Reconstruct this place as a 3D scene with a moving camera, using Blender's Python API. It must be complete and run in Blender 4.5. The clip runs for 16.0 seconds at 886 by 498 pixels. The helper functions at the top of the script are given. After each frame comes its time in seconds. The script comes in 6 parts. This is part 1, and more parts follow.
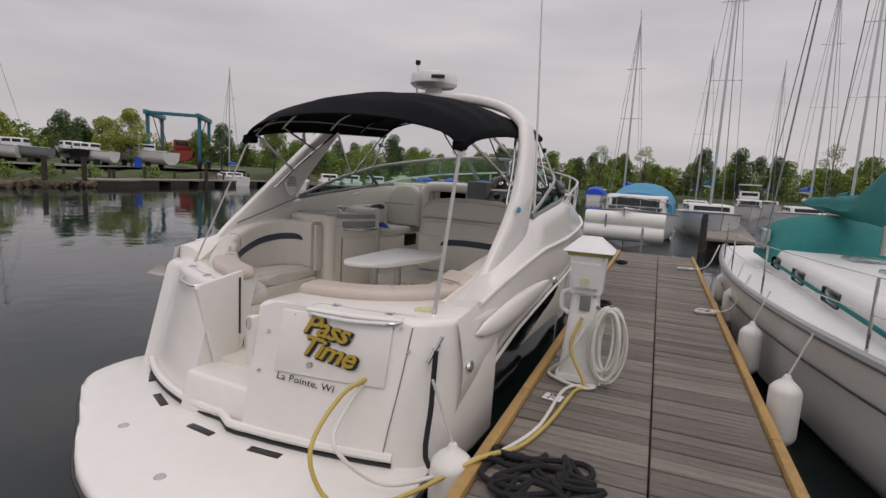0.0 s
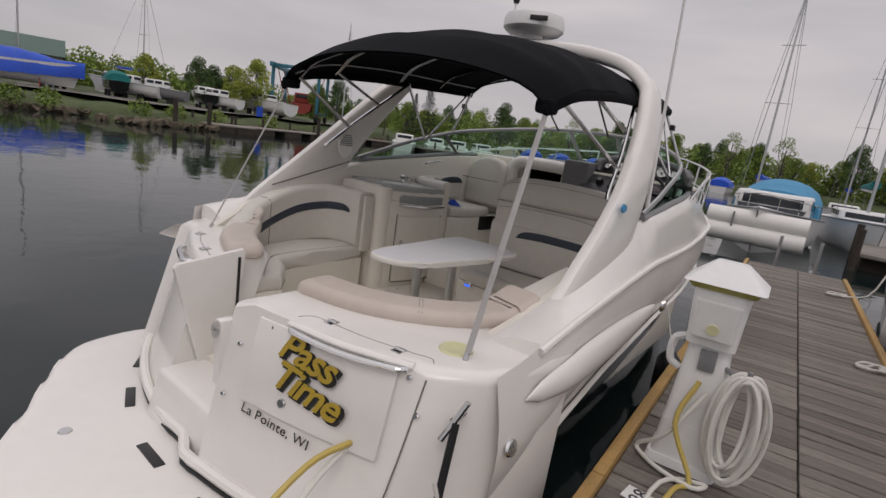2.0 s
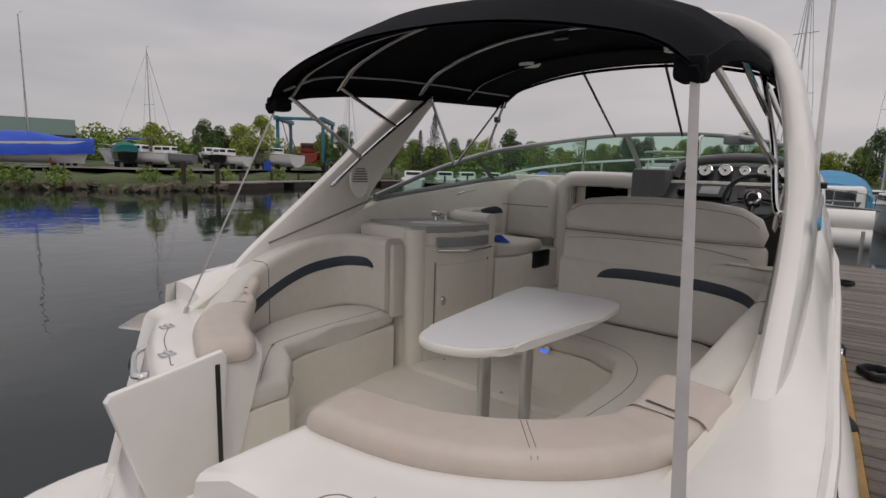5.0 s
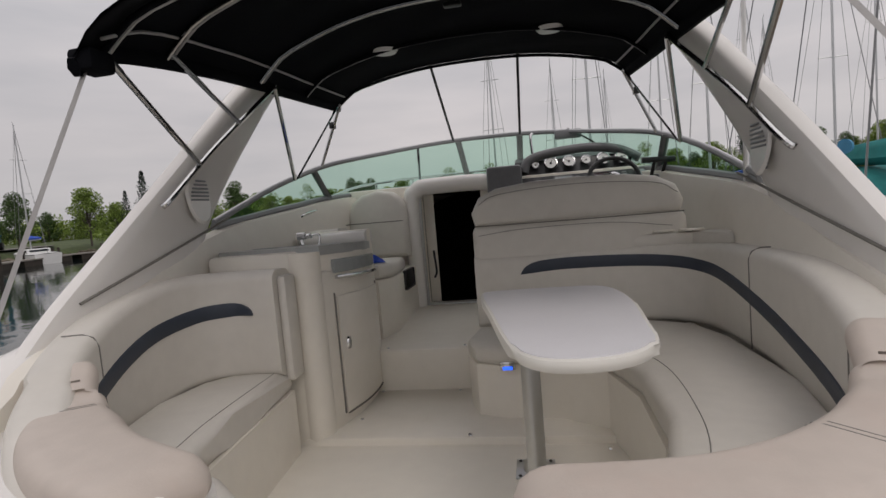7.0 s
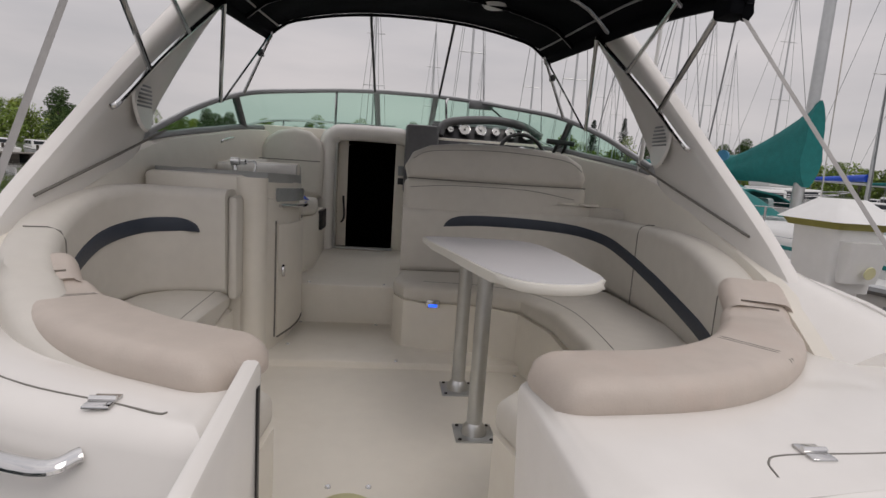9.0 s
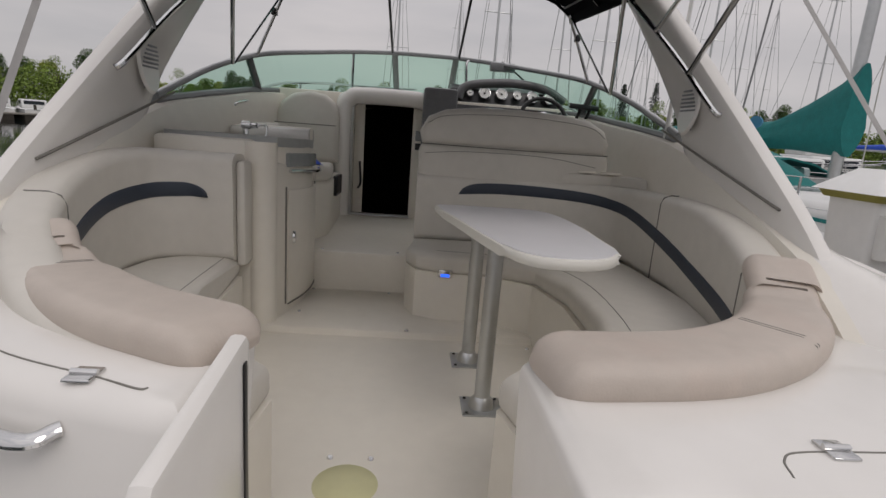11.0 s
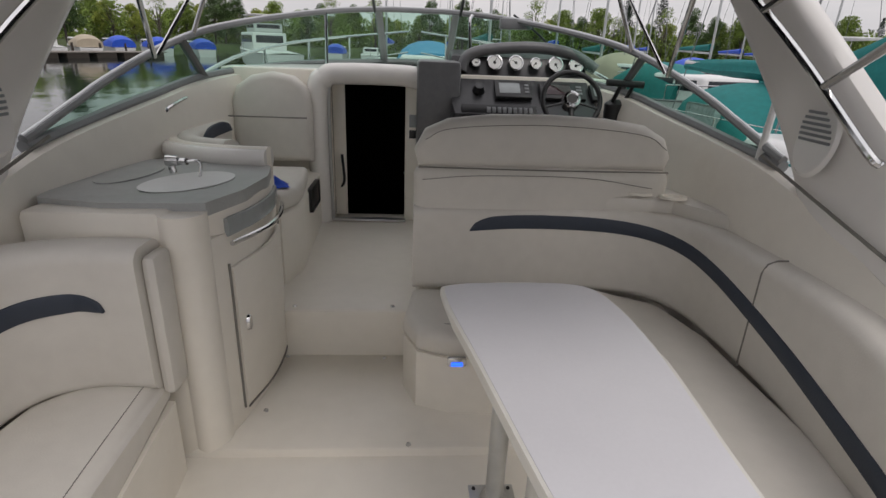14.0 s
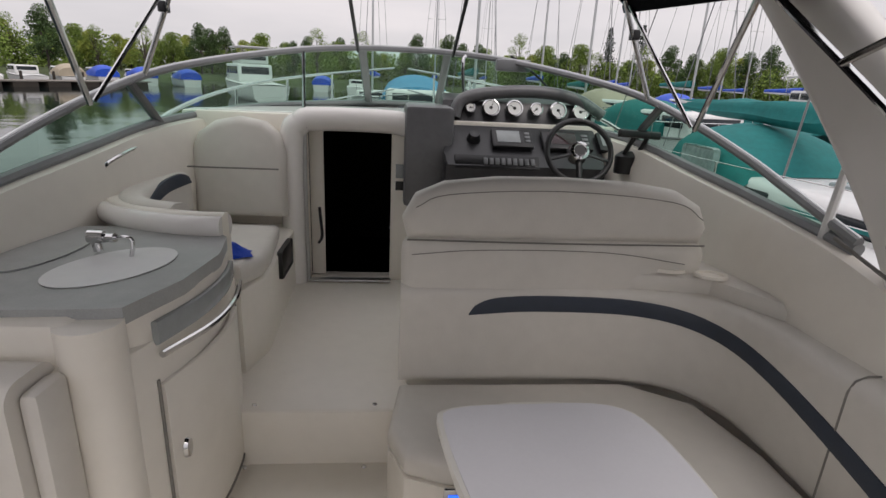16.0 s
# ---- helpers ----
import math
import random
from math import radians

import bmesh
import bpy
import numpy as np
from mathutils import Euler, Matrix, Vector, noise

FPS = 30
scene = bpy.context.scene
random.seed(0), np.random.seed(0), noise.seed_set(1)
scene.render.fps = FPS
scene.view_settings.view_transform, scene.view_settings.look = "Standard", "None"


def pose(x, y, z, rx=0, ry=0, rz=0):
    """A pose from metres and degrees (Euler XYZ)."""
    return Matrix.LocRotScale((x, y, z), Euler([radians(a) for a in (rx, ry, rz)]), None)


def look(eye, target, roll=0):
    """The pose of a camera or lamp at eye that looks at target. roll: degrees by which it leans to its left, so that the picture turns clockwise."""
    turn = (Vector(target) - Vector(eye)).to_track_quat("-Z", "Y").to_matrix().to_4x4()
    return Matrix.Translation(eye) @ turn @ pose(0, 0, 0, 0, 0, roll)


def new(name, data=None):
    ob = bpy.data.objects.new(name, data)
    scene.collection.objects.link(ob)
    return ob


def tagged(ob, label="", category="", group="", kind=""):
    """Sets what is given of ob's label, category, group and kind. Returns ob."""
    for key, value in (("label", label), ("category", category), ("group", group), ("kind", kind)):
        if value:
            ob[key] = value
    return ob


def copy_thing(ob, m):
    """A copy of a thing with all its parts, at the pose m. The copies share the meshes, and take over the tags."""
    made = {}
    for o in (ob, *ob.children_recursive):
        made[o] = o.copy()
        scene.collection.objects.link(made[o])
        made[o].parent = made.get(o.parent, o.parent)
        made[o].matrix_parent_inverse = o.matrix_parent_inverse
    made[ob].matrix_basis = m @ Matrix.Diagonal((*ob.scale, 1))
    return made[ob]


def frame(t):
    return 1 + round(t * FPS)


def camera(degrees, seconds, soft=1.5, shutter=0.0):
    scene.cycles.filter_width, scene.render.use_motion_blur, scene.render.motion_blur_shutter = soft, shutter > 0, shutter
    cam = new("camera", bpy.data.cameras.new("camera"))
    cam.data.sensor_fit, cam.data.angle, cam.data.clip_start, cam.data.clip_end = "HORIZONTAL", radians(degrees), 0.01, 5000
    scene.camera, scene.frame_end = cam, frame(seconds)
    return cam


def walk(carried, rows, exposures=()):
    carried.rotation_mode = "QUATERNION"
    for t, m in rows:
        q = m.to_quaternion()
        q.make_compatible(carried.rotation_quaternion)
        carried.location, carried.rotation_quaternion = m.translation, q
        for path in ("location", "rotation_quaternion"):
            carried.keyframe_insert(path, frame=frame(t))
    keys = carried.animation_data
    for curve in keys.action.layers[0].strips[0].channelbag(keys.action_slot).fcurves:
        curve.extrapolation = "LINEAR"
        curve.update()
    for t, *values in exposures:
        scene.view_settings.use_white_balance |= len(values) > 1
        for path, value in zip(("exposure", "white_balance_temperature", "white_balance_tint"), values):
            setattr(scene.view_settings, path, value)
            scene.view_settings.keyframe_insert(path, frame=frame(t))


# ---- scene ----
cam = camera(80.0, 16.0)
PATH = [
    (0, (2.885, 3.498, 1.623), (2.045, 5.293, 1.351), 3.3),
    (0.5, (2.868, 3.793, 1.635), (1.975, 5.553, 1.317), 2.1),
    (1, (2.818, 4.110, 1.636), (1.871, 5.833, 1.276), 2.8),
    (1.5, (2.675, 4.425, 1.631), (1.649, 6.097, 1.245), 5.1),
    (2, (2.522, 4.731, 1.650), (1.385, 6.322, 1.231), 8.3),
    (2.5, (2.353, 5.002, 1.641), (1.082, 6.493, 1.239), 6.0),
    (3, (2.124, 5.177, 1.641), (0.772, 6.610, 1.299), 5.1),
    (5.5, (1.306, 5.647, 1.440), (0.161, 7.266, 1.180), -0.2),
    (6, (0.916, 5.737, 1.289), (-0.144, 7.432, 1.231), -3.5),
    (6.5, (0.663, 5.735, 1.302), (-0.028, 7.610, 1.222), -8.1),
    (7, (0.333, 5.781, 1.270), (0.004, 7.748, 1.116), -4.9),
    (7.5, (0.173, 5.773, 1.286), (0.152, 7.763, 1.086), -2.0),
    (8, (0.024, 5.616, 1.286), (0.213, 7.596, 1.077), 1.6),
    (8.5, (-0.068, 5.511, 1.265), (0.148, 7.484, 1.019), 4.2),
    (9, (-0.104, 5.481, 1.225), (0.102, 7.446, 0.917), 3.9),
    (11.5, (-0.033, 5.629, 1.233), (0.057, 7.577, 0.787), 3.6),
    (12, (-0.068, 5.774, 1.250), (0.007, 7.730, 0.838), 1.3),
    (12.5, (-0.100, 5.919, 1.299), (0.043, 7.874, 0.904), 1.0),
    (13, (-0.075, 6.222, 1.304), (0.065, 8.175, 0.896), -0.6),
    (13.5, (-0.026, 6.467, 1.567), (0.050, 8.344, 0.880), 1.6),
    (14, (-0.041, 6.551, 1.676), (0.089, 8.413, 0.959), 2.3),
    (14.5, (-0.067, 6.689, 1.732), (0.085, 8.574, 1.080), 2.1),
    (15, (-0.098, 6.799, 1.747), (0.122, 8.684, 1.115), 1.4),
    (15.5, (-0.076, 6.924, 1.739), (0.145, 8.814, 1.124), 1.6),
    (16, (-0.051, 7.053, 1.740), (0.134, 8.949, 1.128), 2.9),
]

exposures = [(0, -0.12, 6650, 16), (3, -0.2, 6650, 16), (5.5, -0.2, 6650, 14), (8, -0.05, 6650, 14), (9, -0.1, 6650, 14), (11.5, -0.2, 6600, 13), (12.5, -0.06, 6600, 13), (13.5, 0.12, 6550, 13), (16, 0.33, 6580, 15)]
walk(cam, [(t, look(eye, target, roll)) for t, eye, target, roll in PATH], exposures)

# ---- world and light ----
world = bpy.data.worlds.new("overcast")
scene.world = world
world.use_nodes = True
wn, wl = world.node_tree.nodes, world.node_tree.links
wn.clear()
w_out = wn.new("ShaderNodeOutputWorld")
w_bg = wn.new("ShaderNodeBackground")
w_sky = wn.new("ShaderNodeTexSky")
w_sky.sky_type = 'NISHITA'
w_sky.sun_disc = False
w_sky.sun_elevation = radians(52)
w_sky.sun_rotation = radians(215)
w_co = wn.new("ShaderNodeTexCoord")
w_map = wn.new("ShaderNodeMapping")
w_map.inputs["Scale"].default_value = (1.0, 1.0, 5.0)
w_noise = wn.new("ShaderNodeTexNoise")
w_noise.inputs["Scale"].default_value = 1.6
w_noise.inputs["Detail"].default_value = 5
w_noise.inputs["Roughness"].default_value = 0.5
w_ramp = wn.new("ShaderNodeValToRGB")
w_ramp.color_ramp.elements[0].position, w_ramp.color_ramp.elements[0].color = 0.30, (0.40, 0.41, 0.43, 1)
w_ramp.color_ramp.elements[1].position, w_ramp.color_ramp.elements[1].color = 0.72, (0.62, 0.60, 0.60, 1)
w_sep = wn.new("ShaderNodeSeparateXYZ")
w_el = wn.new("ShaderNodeMapRange")
w_el.inputs["From Min"].default_value, w_el.inputs["From Max"].default_value = 0.15, 1.0
w_el.inputs["To Min"].default_value, w_el.inputs["To Max"].default_value = 1.06, 2.1
w_mul = wn.new("ShaderNodeMix")
w_mul.data_type, w_mul.blend_type = 'RGBA', 'MULTIPLY'
w_mul.inputs["Factor"].default_value = 1.0
w_mix = wn.new("ShaderNodeMix")
w_mix.data_type = 'RGBA'
w_mix.inputs["Factor"].default_value = 0.95
w_dim = wn.new("ShaderNodeMix")
w_dim.data_type, w_dim.blend_type = 'RGBA', 'MULTIPLY'
w_dim.inputs["Factor"].default_value = 1.0
w_dim.inputs["B"].default_value = (0.1, 0.1, 0.1, 1)
wl.new(w_co.outputs["Generated"], w_map.inputs["Vector"])
wl.new(w_map.outputs["Vector"], w_noise.inputs["Vector"])
wl.new(w_noise.outputs["Fac"], w_ramp.inputs["Fac"])
wl.new(w_co.outputs["Generated"], w_sep.inputs["Vector"])
wl.new(w_sep.outputs["Z"], w_el.inputs["Value"])
wl.new(w_ramp.outputs["Color"], w_mul.inputs["A"])
wl.new(w_el.outputs["Result"], w_mul.inputs["B"])
wl.new(w_sky.outputs["Color"], w_dim.inputs["A"])
wl.new(w_dim.outputs["Result"], w_mix.inputs["A"])
wl.new(w_mul.outputs["Result"], w_mix.inputs["B"])
wl.new(w_mix.outputs["Result"], w_bg.inputs["Color"])
w_bg.inputs["Strength"].default_value = 1.0
wl.new(w_bg.outputs["Background"], w_out.inputs["Surface"])

sun = new("sun", bpy.data.lights.new("sun", 'SUN'))
sun.data.energy, sun.data.angle, sun.data.color = 0.6, radians(25), (1.0, 0.96, 0.9)
sun.rotation_euler = (radians(35), 0, radians(35))


# ---- materials ----
def material(name, color, rough=0.5, metal=0.0, vary=0.12, scale=6.0, bump=0.0, bump_scale=60.0, coat=0.0,
             stretch=(1, 1, 1), spec=0.5, island=0.0, spots=0.0, spot_color=(0.3, 0.27, 0.2), rand=0.0):
    m = bpy.data.materials.new(name)
    m.use_nodes = True
    n, l = m.node_tree.nodes, m.node_tree.links
    p = n["Principled BSDF"]
    p.inputs["Roughness"].default_value, p.inputs["Metallic"].default_value = rough, metal
    p.inputs["Coat Weight"].default_value = coat
    p.inputs["Specular IOR Level"].default_value = spec
    co, mp = n.new("ShaderNodeTexCoord"), n.new("ShaderNodeMapping")
    mp.inputs["Scale"].default_value = stretch
    l.new(co.outputs["Object"], mp.inputs["Vector"])
    big, fine = n.new("ShaderNodeTexNoise"), n.new("ShaderNodeTexNoise")
    big.inputs["Scale"].default_value, big.inputs["Detail"].default_value = scale * 0.25, 4
    fine.inputs["Scale"].default_value, fine.inputs["Detail"].default_value = scale * 3, 6
    l.new(mp.outputs["Vector"], big.inputs["Vector"])
    l.new(mp.outputs["Vector"], fine.inputs["Vector"])
    add = n.new("ShaderNodeMath")
    add.operation = 'MULTIPLY_ADD'
    add.inputs[1].default_value = 0.5
    l.new(big.outputs["Fac"], add.inputs[0])
    half = n.new("ShaderNodeMath")
    half.operation = 'MULTIPLY'
    half.inputs[1].default_value = 0.5
    l.new(fine.outputs["Fac"], half.inputs[0])
    l.new(half.outputs[0], add.inputs[2])
    rmp = n.new("ShaderNodeMapRange")
    rmp.inputs["From Min"].default_value, rmp.inputs["From Max"].default_value = 0.3, 0.7
    rmp.inputs["To Min"].default_value, rmp.inputs["To Max"].default_value = 1 - vary, 1 + vary
    l.new(add.outputs[0], rmp.inputs["Value"])
    src = rmp.outputs["Result"]
    if island or rand:
        geo = n.new("ShaderNodeNewGeometry" if island else "ShaderNodeObjectInfo")
        r2 = n.new("ShaderNodeMapRange")
        r2.inputs["To Min"].default_value, r2.inputs["To Max"].default_value = 1 - (island or rand), 1 + (island or rand)
        l.new(geo.outputs["Random Per Island" if island else "Random"], r2.inputs["Value"])
        mm = n.new("ShaderNodeMath")
        mm.operation = 'MULTIPLY'
        l.new(src, mm.inputs[0])
        l.new(r2.outputs["Result"], mm.inputs[1])
        src = mm.outputs[0]
    mix = n.new("ShaderNodeMix")
    mix.data_type, mix.blend_type = 'RGBA', 'MULTIPLY'
    mix.inputs["Factor"].default_value = 1.0
    mix.inputs["A"].default_value = (*color, 1)
    l.new(src, mix.inputs["B"])
    col = mix.outputs["Result"]
    if spots:
        sn = n.new("ShaderNodeTexNoise")
        sn.inputs["Scale"].default_value, sn.inputs["Detail"].default_value = scale * 0.6, 8
        sn.inputs["Roughness"].default_value = 0.7
        l.new(co.outputs["Object"], sn.inputs["Vector"])
        sr = n.new("ShaderNodeMapRange")
        sr.inputs["From Min"].default_value, sr.inputs["From Max"].default_value = 0.52, 0.75
        sr.inputs["To Min"].default_value, sr.inputs["To Max"].default_value = 0, spots
        l.new(sn.outputs["Fac"], sr.inputs["Value"])
        m2 = n.new("ShaderNodeMix")
        m2.data_type = 'RGBA'
        l.new(sr.outputs["Result"], m2.inputs["Factor"])
        l.new(col, m2.inputs["A"])
        m2.inputs["B"].default_value = (*spot_color, 1)
        col = m2.outputs["Result"]
    l.new(col, p.inputs["Base Color"])
    if bump:
        bn, bp = n.new("ShaderNodeTexNoise"), n.new("ShaderNodeBump")
        bn.inputs["Scale"].default_value, bn.inputs["Detail"].default_value = bump_scale, 4
        l.new(mp.outputs["Vector"], bn.inputs["Vector"])
        bp.inputs["Strength"].default_value, bp.inputs["Distance"].default_value = bump, 0.01
        l.new(bn.outputs["Fac"], bp.inputs["Height"])
        l.new(bp.outputs["Normal"], p.inputs["Normal"])
    return m


GEL = material("white_gelcoat", (0.80, 0.775, 0.74), 0.22, vary=0.03, scale=3, coat=0.3, spots=0.12, spot_color=(0.62, 0.57, 0.48))
LINER = material("cream_liner", (0.78, 0.74, 0.66), 0.38, vary=0.035, scale=4, bump=0.03, bump_scale=220, spots=0.15, spot_color=(0.60, 0.53, 0.42))
VINYL = material("beige_vinyl", (0.64, 0.61, 0.555), 0.46, vary=0.05, scale=5, bump=0.10, bump_scale=180, spots=0.10, spot_color=(0.48, 0.44, 0.38))
PAD = material("tan_weathered_vinyl", (0.53, 0.465, 0.41), 0.5, vary=0.08, scale=5, bump=0.10, bump_scale=160, spots=0.4, spot_color=(0.55, 0.43, 0.37))
NAVY = material("navy_vinyl", (0.030, 0.040, 0.060), 0.45, vary=0.12, bump=0.08, bump_scale=160)
SEAMM = material("dark_seam", (0.20, 0.19, 0.17), 0.8)
CANVAS = material("black_canvas", (0.0045, 0.005, 0.007), 0.9, spec=0.12, vary=0.25, scale=10, bump=0.25, bump_scale=300)
PIPING = material("grey_piping", (0.42, 0.42, 0.42), 0.6)
BLACKHULL = material("black_hull", (0.008, 0.008, 0.010), 0.07, vary=0.1, coat=0.6)
STEEL = material("stainless_steel", (0.62, 0.62, 0.62), 0.12, 1.0, vary=0.05)
ALU = material("brushed_aluminium", (0.55, 0.56, 0.56), 0.35, 1.0, vary=0.08)
GREYFRAME = material("grey_window_frame", (0.20, 0.205, 0.21), 0.4, vary=0.08)
WEBBING = material("grey_webbing", (0.35, 0.34, 0.33), 0.8, bump=0.2, bump_scale=400)
COUNTER = material("grey_counter", (0.36, 0.37, 0.36), 0.35, vary=0.12, scale=60, bump=0.02)
TABLE = material("white_laminate", (0.74, 0.73, 0.75), 0.3, vary=0.02, scale=30)
TABLEEDGE = material("cream_table_edge", (0.76, 0.74, 0.68), 0.4, vary=0.03)
DASH = material("charcoal_dash", (0.030, 0.030, 0.033), 0.35, vary=0.2, bump=0.06, bump_scale=200)
DASHGREY = material("grey_dash_panel", (0.13, 0.13, 0.135), 0.35, vary=0.15, scale=9)
BLACKP = material("black_plastic", (0.012, 0.012, 0.013), 0.35)
# Near-black stands in for the shade inside the cabin.
CABINSHADE = material("dark_cabin", (0.012, 0.010, 0.009), 0.8, spec=0.1)
SCREEN = material("dark_screen", (0.03, 0.012, 0.014), 0.08)
LCD = material("grey_lcd", (0.30, 0.32, 0.32), 0.2)
DIAL = material("white_dial", (0.78, 0.78, 0.76), 0.3)
WHITEP = material("white_plastic", (0.77, 0.77, 0.76), 0.35, vary=0.04, spots=0.12, spot_color=(0.5, 0.48, 0.42))
YELLOWP = material("faded_yellow_plastic", (0.62, 0.60, 0.36), 0.4, vary=0.06)
OLIVE = material("olive_band", (0.28, 0.26, 0.06), 0.5)
PLANK = material("weathered_plank", (0.19, 0.168, 0.145), 0.85, vary=0.5, scale=7, bump=0.7, bump_scale=26, stretch=(1.2, 14, 14), rand=0.3)
EDGE = material("yellow_edge_timber", (0.40, 0.245, 0.085), 0.75, vary=0.3, scale=6, bump=0.4, bump_scale=30, stretch=(8, 1, 8), spots=0.4, spot_color=(0.16, 0.11, 0.05))
DARKWOOD = material("dark_timber", (0.045, 0.036, 0.028), 0.85, vary=0.3, bump=0.4, bump_scale=30)
PIERWOOD = material("grey_pier_timber", (0.22, 0.20, 0.175), 0.85, vary=0.3, scale=3, bump=0.3, bump_scale=10)
ROPEB = material("black_rope", (0.010, 0.010, 0.012), 0.9, bump=0.6, bump_scale=180)
ROPEW = material("white_rope", (0.60, 0.58, 0.54), 0.85, bump=0.5, bump_scale=180)
HOSEW = material("white_hose", (0.68, 0.67, 0.62), 0.4, vary=0.06)
HOSEY = material("yellow_cord", (0.50, 0.38, 0.10), 0.45, vary=0.08)
GOLD = material("gold_letter", (0.42, 0.29, 0.035), 0.35, vary=0.15, scale=20)
INK = material("black_letter", (0.015, 0.015, 0.015), 0.5)
TEAL = material("teal_canvas", (0.004, 0.155, 0.150), 0.8, vary=0.2, scale=4, bump=0.3, bump_scale=40)
BLUE = material("blue_tarp", (0.01, 0.075, 0.52), 0.5, vary=0.25, scale=2, bump=0.5, bump_scale=8)
BLUECLOTH = material("blue_cloth", (0.01, 0.06, 0.45), 0.8, bump=0.5, bump_scale=40)
LIGHTBLUE = material("light_blue_canvas", (0.05, 0.25, 0.43), 0.7, vary=0.15, bump=0.3, bump_scale=10)
GREYHULL = material("pearl_grey_hull", (0.55, 0.55, 0.54), 0.22, vary=0.05, coat=0.2)
RUBBER = material("white_rubber", (0.72, 0.71, 0.68), 0.4, vary=0.05, spots=0.15)
BOATW = material("white_boat_paint", (0.72, 0.72, 0.71), 0.35, vary=0.06, scale=1.5)
BEIGE = material("tan_canvas", (0.42, 0.36, 0.27), 0.8, vary=0.12, bump=0.3, bump_scale=10)
REDP = material("rust_red_paint", (0.26, 0.035, 0.022), 0.6, vary=0.25, scale=1, spots=0.4, spot_color=(0.1, 0.03, 0.02))
CRANE = material("blue_green_steel", (0.03, 0.16, 0.22), 0.5, vary=0.15)
GRASS = material("grass", (0.058, 0.080, 0.026), 0.95, vary=0.5, scale=0.8, bump=0.8, bump_scale=6)
GRAVEL = material("gravel_yard", (0.16, 0.15, 0.135), 0.95, vary=0.25, scale=1, bump=0.5, bump_scale=8)
ROCK = material("bank_rock", (0.12, 0.10, 0.07), 0.95, vary=0.5, scale=1.2, bump=1.0, bump_scale=5)
BARK = material("bark", (0.10, 0.085, 0.07), 0.95, vary=0.3, bump=0.8, bump_scale=20)
LEAF_D = material("dark_leaves", (0.065, 0.115, 0.032), 0.8, vary=0.4, scale=1.5, island=0.45)
LEAF_G = material("green_leaves", (0.175, 0.250, 0.045), 0.8, vary=0.4, scale=1.5, island=0.4)
LEAF_Y = material("spring_leaves", (0.30, 0.35, 0.06), 0.8, vary=0.35, scale=1.5, island=0.35)
LEAF_C = material("conifer_needles", (0.014, 0.030, 0.016), 0.85, vary=0.4, scale=1.5, island=0.4)
ROOFG = material("green_metal_roof", (0.045, 0.10, 0.075), 0.5, vary=0.12)
SIDING = material("grey_siding", (0.30, 0.30, 0.28), 0.7, vary=0.1)
TYRE = material("tyre_rubber", (0.02, 0.02, 0.02), 0.85)
SILVER = material("silver_paint", (0.45, 0.46, 0.47), 0.3, vary=0.05)
CARGLASS = material("dark_glass", (0.02, 0.025, 0.03), 0.08)
VINYLWIN = material("clear_vinyl_window", (0.30, 0.36, 0.36), 0.12, vary=0.4, scale=6)

GLASS = bpy.data.materials.new("green_glass")
GLASS.use_nodes = True
gn, gl = GLASS.node_tree.nodes, GLASS.node_tree.links
gn.clear()
g_out, g_mix = gn.new("ShaderNodeOutputMaterial"), gn.new("ShaderNodeMixShader")
g_tr, g_gl = gn.new("ShaderNodeBsdfTransparent"), gn.new("ShaderNodeBsdfGlossy")
g_tr.inputs["Color"].default_value = (0.60, 0.82, 0.72, 1)
g_gl.inputs["Roughness"].default_value = 0.02
g_mix.inputs["Fac"].default_value = 0.05
gl.new(g_tr.outputs["BSDF"], g_mix.inputs[1])
gl.new(g_gl.outputs["BSDF"], g_mix.inputs[2])
gl.new(g_mix.outputs["Shader"], g_out.inputs["Surface"])

WATER = bpy.data.materials.new("lake_water")
WATER.use_nodes = True
an, al = WATER.node_tree.nodes, WATER.node_tree.links
ap = an["Principled BSDF"]
ap.inputs["Base Color"].default_value = (0.010, 0.017, 0.017, 1)
ap.inputs["Roughness"].default_value, ap.inputs["IOR"].default_value = 0.03, 1.33
a_co, a_map = an.new("ShaderNodeTexCoord"), an.new("ShaderNodeMapping")
a_map.inputs["Scale"].default_value = (1.0, 1.0, 1.0)
a1, a2, a_add, a_b = an.new("ShaderNodeTexNoise"), an.new("ShaderNodeTexNoise"), an.new("ShaderNodeMath"), an.new("ShaderNodeBump")
a1.inputs["Scale"].default_value, a1.inputs["Detail"].default_value = 0.55, 3
a2.inputs["Scale"].default_value, a2.inputs["Detail"].default_value = 3.5, 2
a_add.operation = 'MULTIPLY_ADD'
a_add.inputs[1].default_value = 0.18
al.new(a_co.outputs["Object"], a_map.inputs["Vector"])
al.new(a_map.outputs["Vector"], a1.inputs["Vector"])
al.new(a_map.outputs["Vector"], a2.inputs["Vector"])
al.new(a2.outputs["Fac"], a_add.inputs[0])
al.new(a1.outputs["Fac"], a_add.inputs[2])
a_b.inputs["Strength"].default_value, a_b.inputs["Distance"].default_value = 0.35, 0.05
al.new(a_add.outputs[0], a_b.inputs["Height"])
al.new(a_b.outputs["Normal"], ap.inputs["Normal"])

BLUELED = bpy.data.materials.new("blue_courtesy_light")
BLUELED.use_nodes = True
BLUELED.node_tree.nodes["Principled BSDF"].inputs["Base Color"].default_value = (0.02, 0.1, 0.9, 1)
BLUELED.node_tree.nodes["Principled BSDF"].inputs["Emission Color"].default_value = (0.02, 0.12, 1.0, 1)
BLUELED.node_tree.nodes["Principled BSDF"].inputs["Emission Strength"].default_value = 1.6


